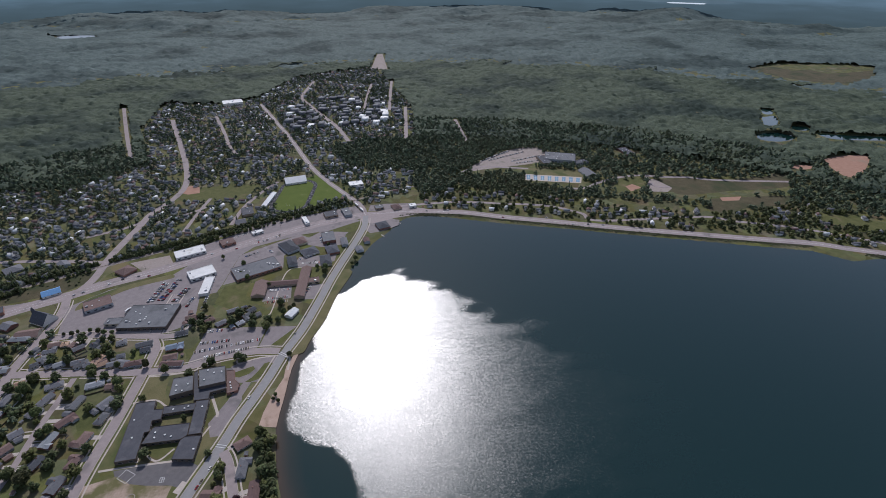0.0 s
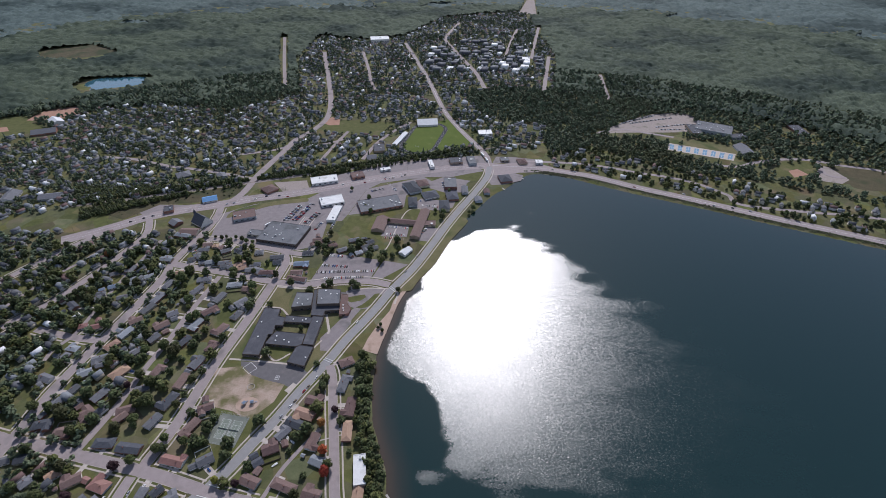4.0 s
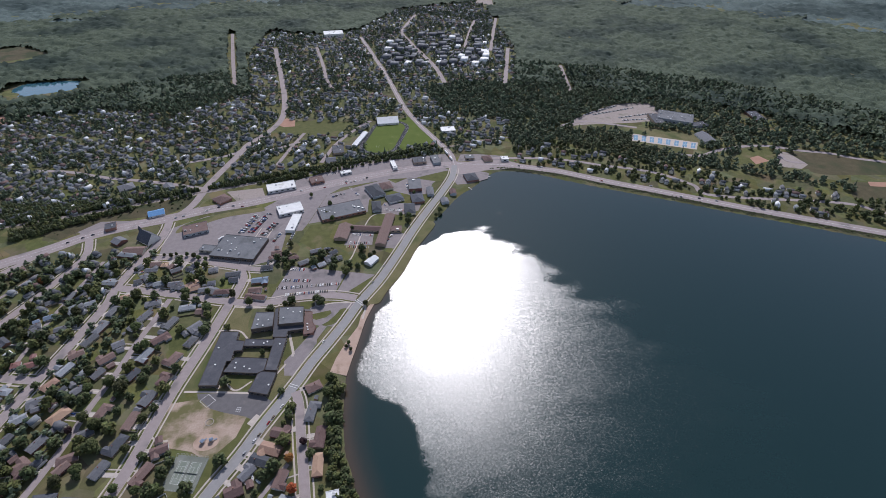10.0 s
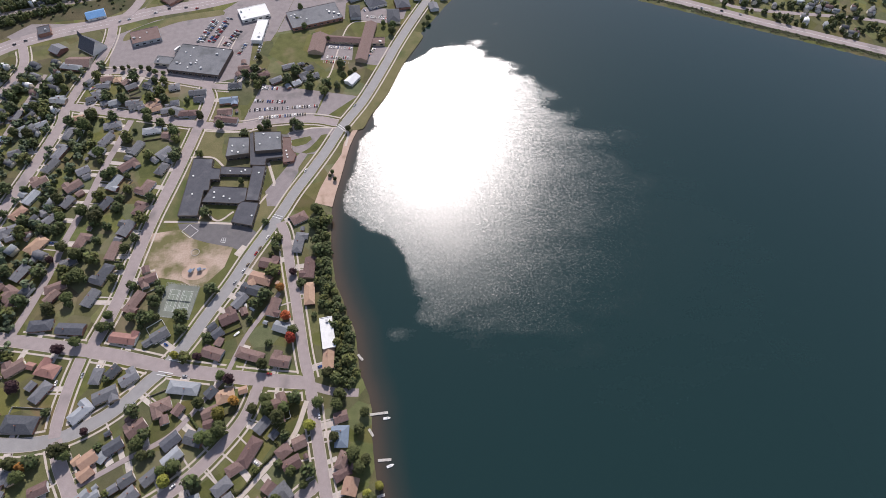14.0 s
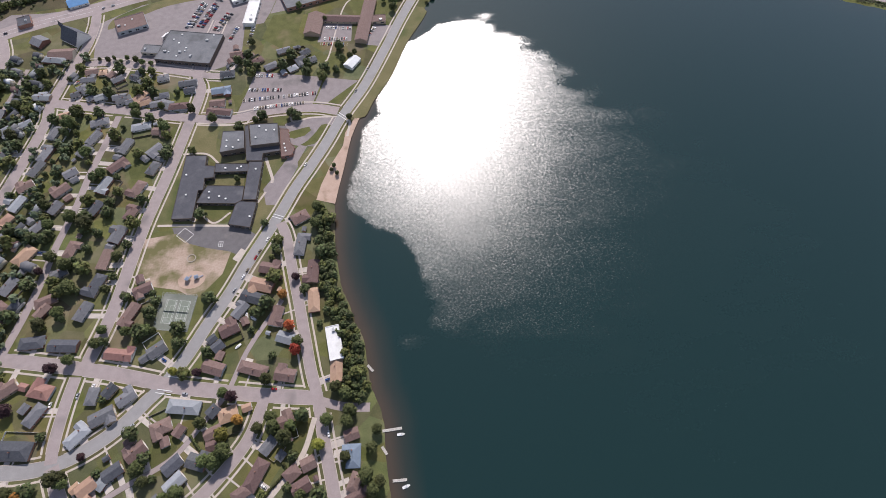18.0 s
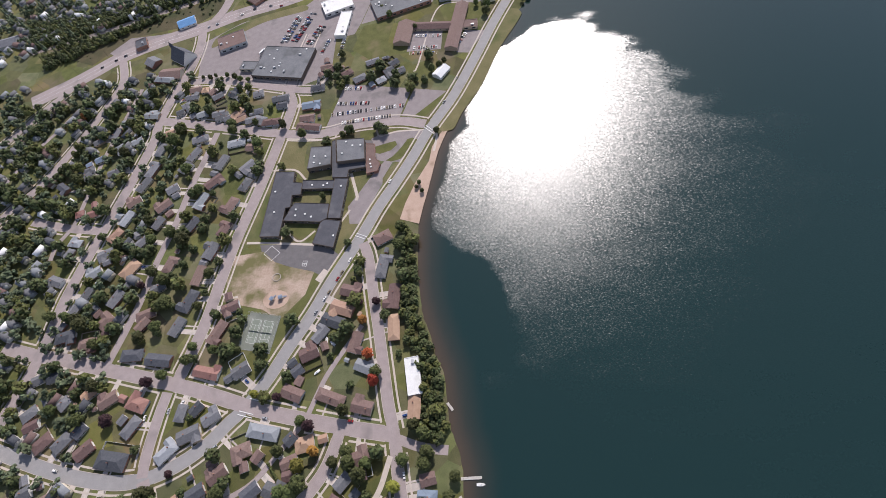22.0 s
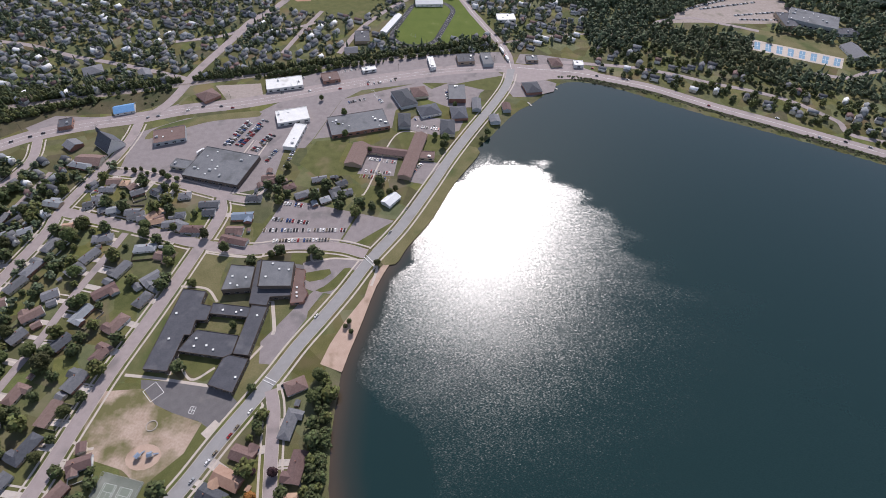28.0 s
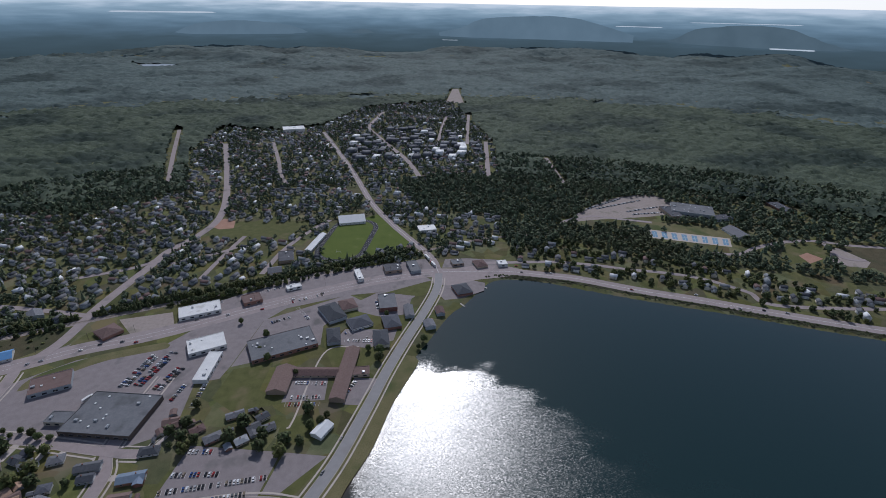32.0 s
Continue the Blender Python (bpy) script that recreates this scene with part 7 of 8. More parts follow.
def crown_shape(seed, sprays, lumps, size=0.2, tall=1.0):
    """A crown of radius 1 and base at 0: uneven dark boughs within, small leaf sprays over and between them, with gaps."""
    r, q = random.Random(seed), np.random.RandomState(seed)
    vs, fs, n, balls = [], [], 0, []
    lean, bulge = r.uniform(0, 6.28), r.uniform(0.08, 0.22)
    for i in range(lumps):
        v, f = ico(1, seed * 31 + i, 0.3)
        t = i * 2.39996 + r.uniform(-0.5, 0.5)
        hgt = (i + 0.5) / lumps
        rad = 0.56 * math.sin(math.pi * (0.2 + 0.7 * hgt)) * r.uniform(0.7, 1.15) * (1 + bulge * math.cos(t - lean))
        c, w = np.array((rad * math.cos(t), rad * math.sin(t), (0.3 + 1.15 * hgt) * tall)), r.uniform(0.34, 0.5)
        balls.append((c, w))
        vs.append(v * np.array((w, w, w * 0.85)) * 0.86 + c)
        fs.append(f + n)
        n += len(v)
    pick = q.randint(0, lumps, sprays)
    way = q.normal(0, 1, (sprays, 3)) + np.array((0, 0, 0.35))
    way /= np.linalg.norm(way, axis=1)[:, None]
    at = np.array([balls[k][0] for k in pick]) + way * np.array([balls[k][1] for k in pick])[:, None] * q.uniform(0.85, 1.12, (sprays, 1))
    face = way + q.normal(0, 0.45, (sprays, 3)) + np.array((0, 0, 0.7))
    face /= np.linalg.norm(face, axis=1)[:, None]
    u = np.cross(face, q.normal(0, 1, (sprays, 3)))
    u /= np.maximum(np.linalg.norm(u, axis=1), 1e-6)[:, None]
    w = np.cross(face, u)
    a, b = size * q.uniform(0.6, 1.3, (sprays, 1)), size * q.uniform(0.5, 1.0, (sprays, 1))
    leaf = np.stack([at - u * a, at - w * b, at + u * a, at + w * b], 1).reshape(-1, 3)
    k = n + np.arange(sprays)[:, None] * 4
    vs.append(leaf)
    fs.append(np.concatenate([k + np.array((0, 1, 2)), k + np.array((0, 2, 3))]))
    v, f = np.concatenate(vs), np.concatenate(fs)
    v[:, 2] = np.maximum(v[:, 2], 0.05)
    return v, f


def conifer_shape(seed):
    vs, fs = [], []
    r = random.Random(seed)
    n = 9
    for k in range(6):
        z, rad = 0.15 + k * 0.42, 0.62 * (1 - k / 6.5)
        b = len(vs)
        vs.append((0, 0, z + 0.75))
        for i in range(n):
            q = rad * r.uniform(0.75, 1.2)
            vs.append((q * math.cos(6.283 * i / n), q * math.sin(6.283 * i / n), z + r.uniform(-0.1, 0.1)))
        fs += [(b, b + 1 + i, b + 1 + (i + 1) % n) for i in range(n)]
    return np.array(vs), np.array(fs)


def trunk_shape():
    vs, fs = [], []

    def limb(a, b, ra, rb):
        n0 = len(vs)
        d = (Vector(b) - Vector(a)).normalized()
        u = d.orthogonal().normalized()
        w = d.cross(u)
        for p, rr in ((a, ra), (b, rb)):
            for i in range(6):
                vs.append(Vector(p) + (u * math.cos(i * 1.0472) + w * math.sin(i * 1.0472)) * rr)
        fs.extend([(n0 + i, n0 + (i + 1) % 6, n0 + 6 + (i + 1) % 6, n0 + 6 + i) for i in range(6)])
    limb((0, 0, -0.1), (0, 0, 0.8), 0.09, 0.055)
    for k in range(4):
        t = k * 1.7
        limb((0, 0, 0.5 + 0.07 * k), (0.45 * math.cos(t), 0.45 * math.sin(t), 1.0 + 0.1 * k), 0.04, 0.015)
    limb((0, 0, 0.8), (0.05, 0, 1.5), 0.055, 0.015)
    return [v[:] for v in vs], fs


TRUNK = mesh_data("trunk", trunk_shape(), M["bark"])
CROWNS = {}
for key in ("leaf", "leaf_red", "leaf_orange", "leaf_yellow", "leaf_plum"):
    for k in range(6 if key == "leaf" else 2):
        v, f = crown_shape(100 + k, 620, 16, 0.13)
        CROWNS[key, k] = mesh_data("crown", (v.tolist(), f.tolist()), M[key])


def tree(x, y, d, key, r, label):
    p = np.array([(x, y)])
    if inside(p, TENNIS)[0] or any(inside(p, w)[0] for q, H, w in SCHOOL_WINGS) or min(math.hypot(x - sx, y - sy) - 0.5 * sr for sx, sy, sr in SOLIDS) < 0:
        return
    ob = tagged(new("tree"), label, "tree", "trees in the gardens")
    s = d * 0.52
    ob.matrix_basis = pose(x, y, 0, 0, 0, r.uniform(0, 360)) @ Matrix.Diagonal((s, s, s * r.uniform(0.9, 1.2), 1))
    share("trunk", TRUNK, ob, Matrix())
    share("crown", CROWNS[key, r.randrange(6 if key == "leaf" else 2)], ob, Matrix.Translation((0, 0, 0.32)))


def build_trees():
    r = random.Random(11)
    for rows, key, label in ((RED_TREES, "leaf_red", "bright red autumn maple tree"), (ORANGE_TREES, "leaf_orange", "garden tree with orange autumn leaves"),
                             (YELLOW_TREES, "leaf_yellow", "garden tree with yellow green leaves"), (PLUM_TREES, "leaf_plum", "garden tree with dark plum leaves"),
                             (GREEN_TREES_A + GREEN_TREES_B, "leaf", "full green broadleaf garden tree"), (GREEN_TREES_C + GREEN_TREES_D, "leaf", "full green broadleaf garden tree")):
        for x, y, d in rows:
            tree(x, y, d * 1.22, key, r, label)


build_trees()
rs = np.random.RandomState(7)
BASES = [crown_shape(300 + k, 110, 7, 0.24) for k in range(4)] + [conifer_shape(40), conifer_shape(41)]
MID_BASES = [crown_shape(500 + k, 36, 4, 0.36) for k in range(4)] + [conifer_shape(44)] + [crown_shape(540 + k, 12, 2, 0.5) for k in range(3)]


def open_ground(pts, margin=2.0):
    """Where trees may stand: off roads, water, lots and buildings."""
    ok = clear_of_roads(pts, margin)
    ok &= (shore_distance(pts, LAKE) > 3) & (shore_distance(pts, POND) > 8)
    for n, k, p in PATCHES:
        if n != "motel_lawn":
            ok &= ~inside(pts, p)
    for roof, H, p in SCHOOL_WINGS:
        ok &= ~inside(pts, p) & (far_from_line(pts, p + p[:1]) > 3)
    s = np.array(SOLIDS)
    for i in range(0, len(pts), 4000):
        q = pts[i:i + 4000]
        d = np.hypot(q[:, None, 0] - s[None, :, 0], q[:, None, 1] - s[None, :, 1]) - s[None, :, 2]
        ok[i:i + 4000] &= d.min(1) > margin * 0.6
    return ok


def spots(n, x0, x1, y0, y1, spacing=None):
    p = np.column_stack([rs.uniform(x0, x1, n), rs.uniform(y0, y1, n)])
    if spacing:
        gx, gy = np.meshgrid(np.arange(x0, x1, spacing), np.arange(y0, y1, spacing))
        p = np.column_stack([gx.ravel(), gy.ravel()]) + rs.uniform(-0.45, 0.45, (gx.size, 2)) * spacing
    return p


def place(pts, lo, hi, bases, tall=(0.85, 1.25)):
    d = rs.uniform(lo, hi, len(pts)) / 2
    zs = d * rs.uniform(*tall, len(pts))
    return np.column_stack([pts, hills(pts) if pts[:, 1].max() > 2100 else np.zeros(len(pts)), d, d, zs, rs.uniform(0, 6.28, len(pts)), rs.choice(bases, len(pts))])


def town_trees():
    a = spots(0, -620, -20, 60, 620, 11)
    a = a[open_ground(a, 1.5)]
    a = a[(rs.rand(len(a)) < np.where((a[:, 1] < 255) & (a[:, 0] > -330), 0.2, 0.5)) & ((shore_distance(a, LAKE) > 48) | (a[:, 1] < 385))]
    b = np.concatenate([spots(0, -80, -10, 150, 420, 5.0)])
    b = b[inside(b, SHORE_WOODS) & (shore_distance(b, LAKE) > 1.5)]
    c = spots(0, -360, -200, 0, 120, 5.0)
    c = c[inside(c, SW_WOODS)]
    d = spots(0, -1000, 200, 600, 1000, 4.6)
    d = d[(inside(d, RAIL_WOODS) | inside(d, WEST_BELT) | inside(d, LOW_BELT)) & clear_of_roads(d, 1.0) & (far_from_line(d, RAIL) > 4)]
    s = spots(0, -1000, -250, 600, 800, 9)
    s = s[inside(s, PATCHES[[q[0] for q in PATCHES].index("rail_meadow")][2]) & clear_of_roads(s, 2)]
    s = s[rs.rand(len(s)) < 0.4]
    e = spots(0, 200, 1200, 500, 950, 10)
    e = e[(inside(e, EAST_HOUSES) | inside(e, EAST_END)) & open_ground(e, 1.0)]
    e = e[rs.rand(len(e)) < np.where(inside(e, EAST_END), 0.85, 0.6)]
    places = np.concatenate([place(a, 6, 15, (0, 1, 2, 3)), place(b, 5, 9, (0, 1, 2, 3)), place(c, 6, 10, (0, 1, 2, 3)), place(d, 5, 10, (0, 1, 2, 3, 4)), place(s, 2, 4.5, (0, 1, 2, 3), (0.5, 0.8)), place(e, 5, 11, (0, 1, 2, 3))])
    pick = rs.rand(len(places)) < 0.27
    many("garden_woodland", BASES, places[~pick], M["leaf_stuff"], "green broadleaf trees and bushes between the houses", "trees")
    many("garden_woodland", BASES, places[pick], M["leaf_light"], "yellow-green broadleaf trees and bushes between the houses", "trees")


town_trees()


def bank_scrub():
    line = next(l for n, w, l in LINES if n == "lake_highway")
    p = np.concatenate([offset_line(line, -o)[rs.rand(len(line)) < 0.75] + rs.uniform(-1.6, 1.6, (1, 2)) for o in (10.5, 12.5, 14.5, 16.5)])
    p = p + rs.uniform(-1.5, 1.5, p.shape)
    d = shore_distance(p, LAKE)
    p = p[(d > 0.3) & (d < 14)]
    many("bank_scrub", MID_BASES, place(p, 2.2, 4.2, (0, 1, 2, 3), (0.3, 0.55)), M["leaf_stuff"], "low dark scrub along the lake bank", "bushes")


bank_scrub()


def far_town():
    """Distant streets of small houses under trees."""
    p = spots(0, -1000, 400, 640, 2300, 16.5)
    p = p[inside(p, TOWN) & open_ground(p, 4)]
    p = p[rs.rand(len(p)) < 0.75]
    q = spots(0, 200, 1200, 500, 950, 15)
    q = q[(inside(q, EAST_HOUSES) | inside(q, EAST_END)) & open_ground(q, 4)]
    q = q[rs.rand(len(q)) < np.where(inside(q, EAST_END), 0.25, 0.4)]
    left = spots(0, -900, -330, 180, 640, 17)
    left = left[open_ground(left, 3.5) & (left[:, 0] < -330 - (left[:, 1] - 180) * 0.05)]
    left = left[rs.rand(len(left)) < 0.75]
    allp = np.concatenate([p, q, left])
    L, W = rs.uniform(8, 12.5, len(allp)), rs.uniform(6, 8, len(allp))
    turn = np.radians(62) + rs.choice((0, math.pi / 2), len(allp)) + rs.normal(0, 0.05, len(allp))
    v, f = gable_walls(1, 1, 0.62, 0.36)
    tri = [t for q_ in f for t in [(q_[0], q_[i], q_[i + 1]) for i in range(1, len(q_) - 1)]]
    rv, rf = gable_roof(1, 1, 0.62, 0.36, 0.06, 0.04)
    rtri = [t for q_ in rf for t in [(q_[0], q_[i], q_[i + 1]) for i in range(1, len(q_) - 1)]]
    hgt = rs.uniform(5, 8, len(allp))
    k = rs.choice(3, len(allp), p=(0.6, 0.25, 0.15))
    rows = np.column_stack([allp, np.zeros(len(allp)), L, W, hgt, turn, np.zeros(len(allp))])
    for i, c in enumerate(("white", "cream", "grey")):
        many("far_house_walls", [(v, tri)], rows[k == i], WALLS[i], "walls of distant small houses with pale siding", "houses")
    kk = rs.choice(5, len(allp), p=(0.34, 0.22, 0.14, 0.21, 0.09))
    for i, c in enumerate(("grey", "dark", "brown", "pale", "white")):
        many("far_house_roofs", [(rv, rtri)], rows[kk == i], ROOFS[c], f"{c} roofs of distant small houses", "houses")
    t = spots(0, -1000, 400, 640, 2300, 8.5)
    t = t[inside(t, TOWN) & clear_of_roads(t, 1) & open_ground(t, 0.5)]
    belts = np.array([noise.noise((x / 130, y / 90, 3.0)) for x, y in t])
    t = t[rs.rand(len(t)) < 0.44 + 0.7 * belts]
    t2 = spots(0, -900, -330, 180, 640, 10)
    t2 = t2[open_ground(t2, 1)]
    t2 = t2[rs.rand(len(t2)) < 0.62]
    near, off = t[t[:, 1] < 1000], t[t[:, 1] >= 1000]
    many("far_town_trees", MID_BASES, np.concatenate([place(near, 5.5, 11, (0, 1, 2, 3, 4), (0.8, 1.2)), place(t2, 6, 12.5, (0, 1, 2, 3), (0.8, 1.1)), place(off, 6, 12, (5, 6, 7), (0.9, 1.4))]), M["leaf_far_hazed"], "dense street trees between distant houses", "trees")
    b = spots(0, 0, 420, 1380, 1800, 34)
    b = b[inside(b, DOWNTOWN) & clear_of_roads(b, 12)]
    bv, bf = box_data(-0.5, 0.5, -0.5, 0.5, 0, 1)
    btri = [t for q_ in bf for t in [(q_[0], q_[1], q_[2]), (q_[0], q_[2], q_[3])]]
    kk = rs.choice(3, len(b), p=(0.5, 0.14, 0.36))
    rows = np.column_stack([b, np.zeros(len(b)), rs.uniform(18, 32, len(b)), rs.uniform(14, 24, len(b)), rs.uniform(6, 12, len(b)), np.radians(75) + rs.normal(0, 0.03, len(b)), np.zeros(len(b))])
    for i, c in enumerate(("grey", "white", "dark")):
        many("downtown_blocks", [(bv, btri)], rows[kk == i], FLAT_ROOFS[c], f"distant flat-roofed {c} town centre buildings", "buildings")
    return allp


far_town()


def canopy(name, r0, r1, step, free, mat, high):
    """A closed rolling canopy of tree tops over the land in a ring of distances."""
    rr, aa = np.arange(r0, r1, step), np.radians(np.arange(-52, 68, math.degrees(step * 1.15 / (0.5 * r0 + 0.5 * r1))))
    A, Rr = np.meshgrid(aa, rr)
    Rr = Rr + rs.uniform(-0.35, 0.35, Rr.shape) * step
    pts = np.column_stack([(Rr * np.sin(A)).ravel(), (Rr * np.cos(A)).ravel()])
    pts[:, 0] += rs.uniform(-0.35, 0.35, len(pts)) * step
    ok = free(pts) & (shore_distance(pts, LAKE) > 40)
    reach = np.hypot(pts[:, 0], pts[:, 1])
    if r1 < 3000:
        ok &= reach < 2410 + 170 * np.array([noise.noise((x / 140, y / 110, 4.0)) for x, y in pts])
    z = hills(pts) + high * np.array([0.9 + 0.9 * noise.noise((x / 26, y / 26, 2.0)) + 0.8 * noise.noise((x / 90, y / 70, 7.0)) for x, y in pts]) + rs.uniform(-0.55, 0.55, len(pts)) * high
    if r1 > 3000:
        z -= np.interp(reach, (2520, 2600), (5, 0))
    nx, ny = len(aa), len(rr)
    i = (np.arange(ny - 1)[:, None] * nx + np.arange(nx - 1)[None]).ravel()
    f = np.stack([i, i + 1, i + 1 + nx, i + nx], 1)
    f = f[ok[f].all(1)]
    me = bpy.data.meshes.new(name)
    me.vertices.add(len(pts))
    me.vertices.foreach_set("co", np.column_stack([pts, z]).ravel())
    me.loops.add(f.size)
    me.loops.foreach_set("vertex_index", f[:, ::-1].ravel())
    me.polygons.add(len(f))
    me.polygons.foreach_set("loop_start", np.arange(0, f.size, 4))
    me.update(calc_edges=True)
    me.materials.append(mat)
    tagged(new(name, me), "rolling green woodland canopy towards the hills", "woodland", "", "stuff")


def woods():
    """Woodland beyond the town: single crowns near, a rolling canopy further off."""
    def free(p):
        ok = ~inside(p, TOWN) & ~inside(p, EAST_HOUSES) & ~inside(p, EAST_END) & clear_of_roads(p, 3) & (shore_distance(p, LAKE) > 25) & (shore_distance(p, POND) > 5) & (shore_distance(p + np.array((0, 30)), POND) > 10)
        ray = p / np.hypot(p[:, 0], p[:, 1])[:, None]
        for n, k, g in PATCHES:
            for d in (0, 14, 28, 42) if n in ("marsh_pond", "meadow", "clay_pit", "clearing") else (0,):
                ok &= ~inside(p + ray * d, g)
        for dy in (0, 14, 28):
            ok &= ~inside(p + np.array((0, dy)), SLAB) & ~inside(p + np.array((0, dy)), PLANT_LOT)
        for n, st, H, x, y, a, L, W in BUILDINGS:
            ok &= np.hypot(p[:, 0] - x, p[:, 1] - y) > max(L, W) * 0.6
        return ok
    def fan(p, lo, hi):
        """Within the fan of land seen from the lake, between two distances."""
        r = np.hypot(p[:, 0], p[:, 1])
        return (r > lo) & (r < hi) & (p[:, 0] > -p[:, 1] * 1.25) & (p[:, 0] < p[:, 1] * 2.1 + 300)
    n = spots(0, -1500, 1500, 380, 1500, 8.8)
    line = np.interp(n[:, 0], (200, 600, 800, 1000, 1400), (925, 800, 690, 600, 380))
    n = n[np.where(n[:, 0] > 230, n[:, 1] > line, (n[:, 1] > 1000) | (n[:, 0] < -900)) & fan(n, 0, 1500)]
    n = n[free(n)]
    n = n[rs.rand(len(n)) < np.where((n[:, 0] > 600) & (n[:, 1] < 1150), 0.62, 1.0)]
    near = np.hypot(n[:, 0], n[:, 1]) + rs.normal(0, 80, len(n)) < 1180
    n0, n1 = n[near], n[~near]
    many("woodland", MID_BASES, np.concatenate([place(n0, 6, 14.5, (0, 1, 2, 3, 0, 1, 2, 3, 4), (0.75, 1.25)), place(n1, 9, 17, (5, 6, 7), (0.75, 1.3))]), M["leaf_far_hazed"], "dense green mixed woodland", "woodland")
    canopy("woodland", 1330, 2520, 6.6, free, M["leaf_canopy_hazed"], 7.5)
    canopy("hill_woodland", 2280, 4640, 13, lambda p: free(p) & np.all([np.hypot((p[:, 0] - x) / (rx + 4), (p[:, 1] - y) / (ry + 4)) > 1 for x, y, rx, ry in FAR_LAKES], axis=0), M["leaf_hills_hazed"], 8.0)


FAR_LAKES = [(-1156, 3601, 115, 60)]
for x, y, rx, ry in FAR_LAKES:
    z = float(hills(np.array([(x, y)]))[0]) + 8
    polygon_object("far_lake", [(x + rx * math.cos(t * 0.35), y + ry * math.sin(t * 0.35)) for t in range(18)], z, M["far_water_glare"], "small lake in the far woods with painted glare", "lake")
woods()


# ---- cars ----
def car_meshes(paint):
    body = merge(box_data(-2.25, 2.25, -0.88, 0.88, 0.28, 0.62), box_data(-2.15, 2.2, -0.84, 0.84, 0.62, 0.88))
    v = [(-1.75, -0.8, 0.88), (1.0, -0.8, 0.88), (1.0, 0.8, 0.88), (-1.75, 0.8, 0.88), (-1.25, -0.66, 1.42), (0.35, -0.66, 1.42), (0.35, 0.66, 1.42), (-1.25, 0.66, 1.42)]
    f = [(0, 1, 5, 4), (1, 2, 6, 5), (2, 3, 7, 6), (3, 0, 4, 7)]
    roof = box_data(-1.27, 0.37, -0.68, 0.68, 1.42, 1.47)
    return mesh_data("body", body, paint), mesh_data("glazing", (v, f), M["glass"]), mesh_data("roof", roof, paint)


def wheel_shape():
    v, f = [], []
    for y in (-0.11, 0.11):
        v += [(0.33 * math.cos(i * 0.6283), y, 0.33 * math.sin(i * 0.6283)) for i in range(10)]
    f = [(i, (i + 1) % 10, 10 + (i + 1) % 10, 10 + i) for i in range(10)] + [tuple(range(9, -1, -1)), tuple(range(10, 20))]
    return v, f


CARS = [car_meshes(p) for p in PAINTS]
CAR_NAMES = ("white", "black", "silver", "red", "blue", "dark grey", "white", "brown")
WHEEL = mesh_data("wheel", wheel_shape(), M["rubber"])
WHEELS = mesh_data("wheels", merge(*[([(x + wx, y + wy, z + 0.33) for x, y, z in wheel_shape()[0]], wheel_shape()[1]) for wx in (-1.4, 1.4) for wy in (-0.78, 0.78)]), M["rubber"])


def car(x, y, a, k, z=0.1):
    ob = tagged(new("car"), f"{CAR_NAMES[k]} car standing on the asphalt", "car", "cars")
    ob.matrix_basis = pose(x, y, z, 0, 0, a)
    for n, me in zip(("body", "glazing", "roof"), CARS[k]):
        share(n, me, ob, Matrix())
    if y > 480:
        share("wheels", WHEELS, ob, Matrix())
        return
    for wx in (-1.4, 1.4):
        for wy in (-0.78, 0.78):
            share("wheel", WHEEL, ob, pose(wx, wy, 0.33))


def build_cars():
    r = random.Random(21)
    facing = [(x1 + 5.0, y1 - 1.7, x2 + 5.0, y2 - 1.7, 0.75) for x1, y1, x2, y2, fill in CAR_ROWS[4:7]]
    far_rows = []
    for x1, y1, x2, y2, fill in CAR_ROWS + facing:
        L = math.hypot(x2 - x1, y2 - y1)
        a = math.degrees(math.atan2(y2 - y1, x2 - x1))
        along = fill == 0.62
        step = 7.0 if along else 2.9
        for i in range(int(L / step) + 1):
            if r.random() < fill:
                t = min(1, i * step / L)
                if y1 > 1000:
                    far_rows.append((x1 + (x2 - x1) * t, y1 + (y2 - y1) * t, 0.1, 1, 1, 1, radians(a + 90 + r.uniform(-2, 2)), 0))
                    continue
                car(x1 + (x2 - x1) * t, y1 + (y2 - y1) * t, a + (0 if along else 90) + r.choice((0, 180)) + r.uniform(-2, 2), r.choice((0, 0, 1, 2, 2, 3, 4, 5, 6, 7)))
    hull = [(v, [t for q in f for t in [(q[0], q[k], q[k + 1]) for k in range(1, len(q) - 1)]]) for v, f in
            [merge(box_data(-2.25, 2.25, -0.88, 0.88, 0.05, 0.88), box_data(-1.5, 0.7, -0.72, 0.72, 0.88, 1.45))]]
    far_rows = np.array(far_rows)
    for k, c in ((0, "white"), (1, "black"), (2, "silver")):
        many("parked_cars", hull, far_rows[k::3], PAINTS[k], f"rows of distant {c} cars on the gravel lot", "cars")
    for rows in (ROAD_CARS, STREET_CARS):
        for x, y in rows:
            p = np.array((x, y))
            best = min(((np.hypot(*(l - p).T).min(), n, l) for n, w, l in LINES), key=lambda q: q[0])
            l = best[2]
            i = int(np.clip(np.hypot(*(l - p).T).argmin(), 1, len(l) - 2))
            d = l[i + 1] - l[i - 1]
            car(x, y, math.degrees(math.atan2(d[1], d[0])), r.choice((0, 1, 2, 3, 5, 6)), 0.3)
    for x, y, a in DRIVE_CARS:
        car(x, y, a + r.choice((0, 180)), r.choice((0, 1, 2, 2, 3, 4, 5, 6, 7)), 0.07)


build_cars()


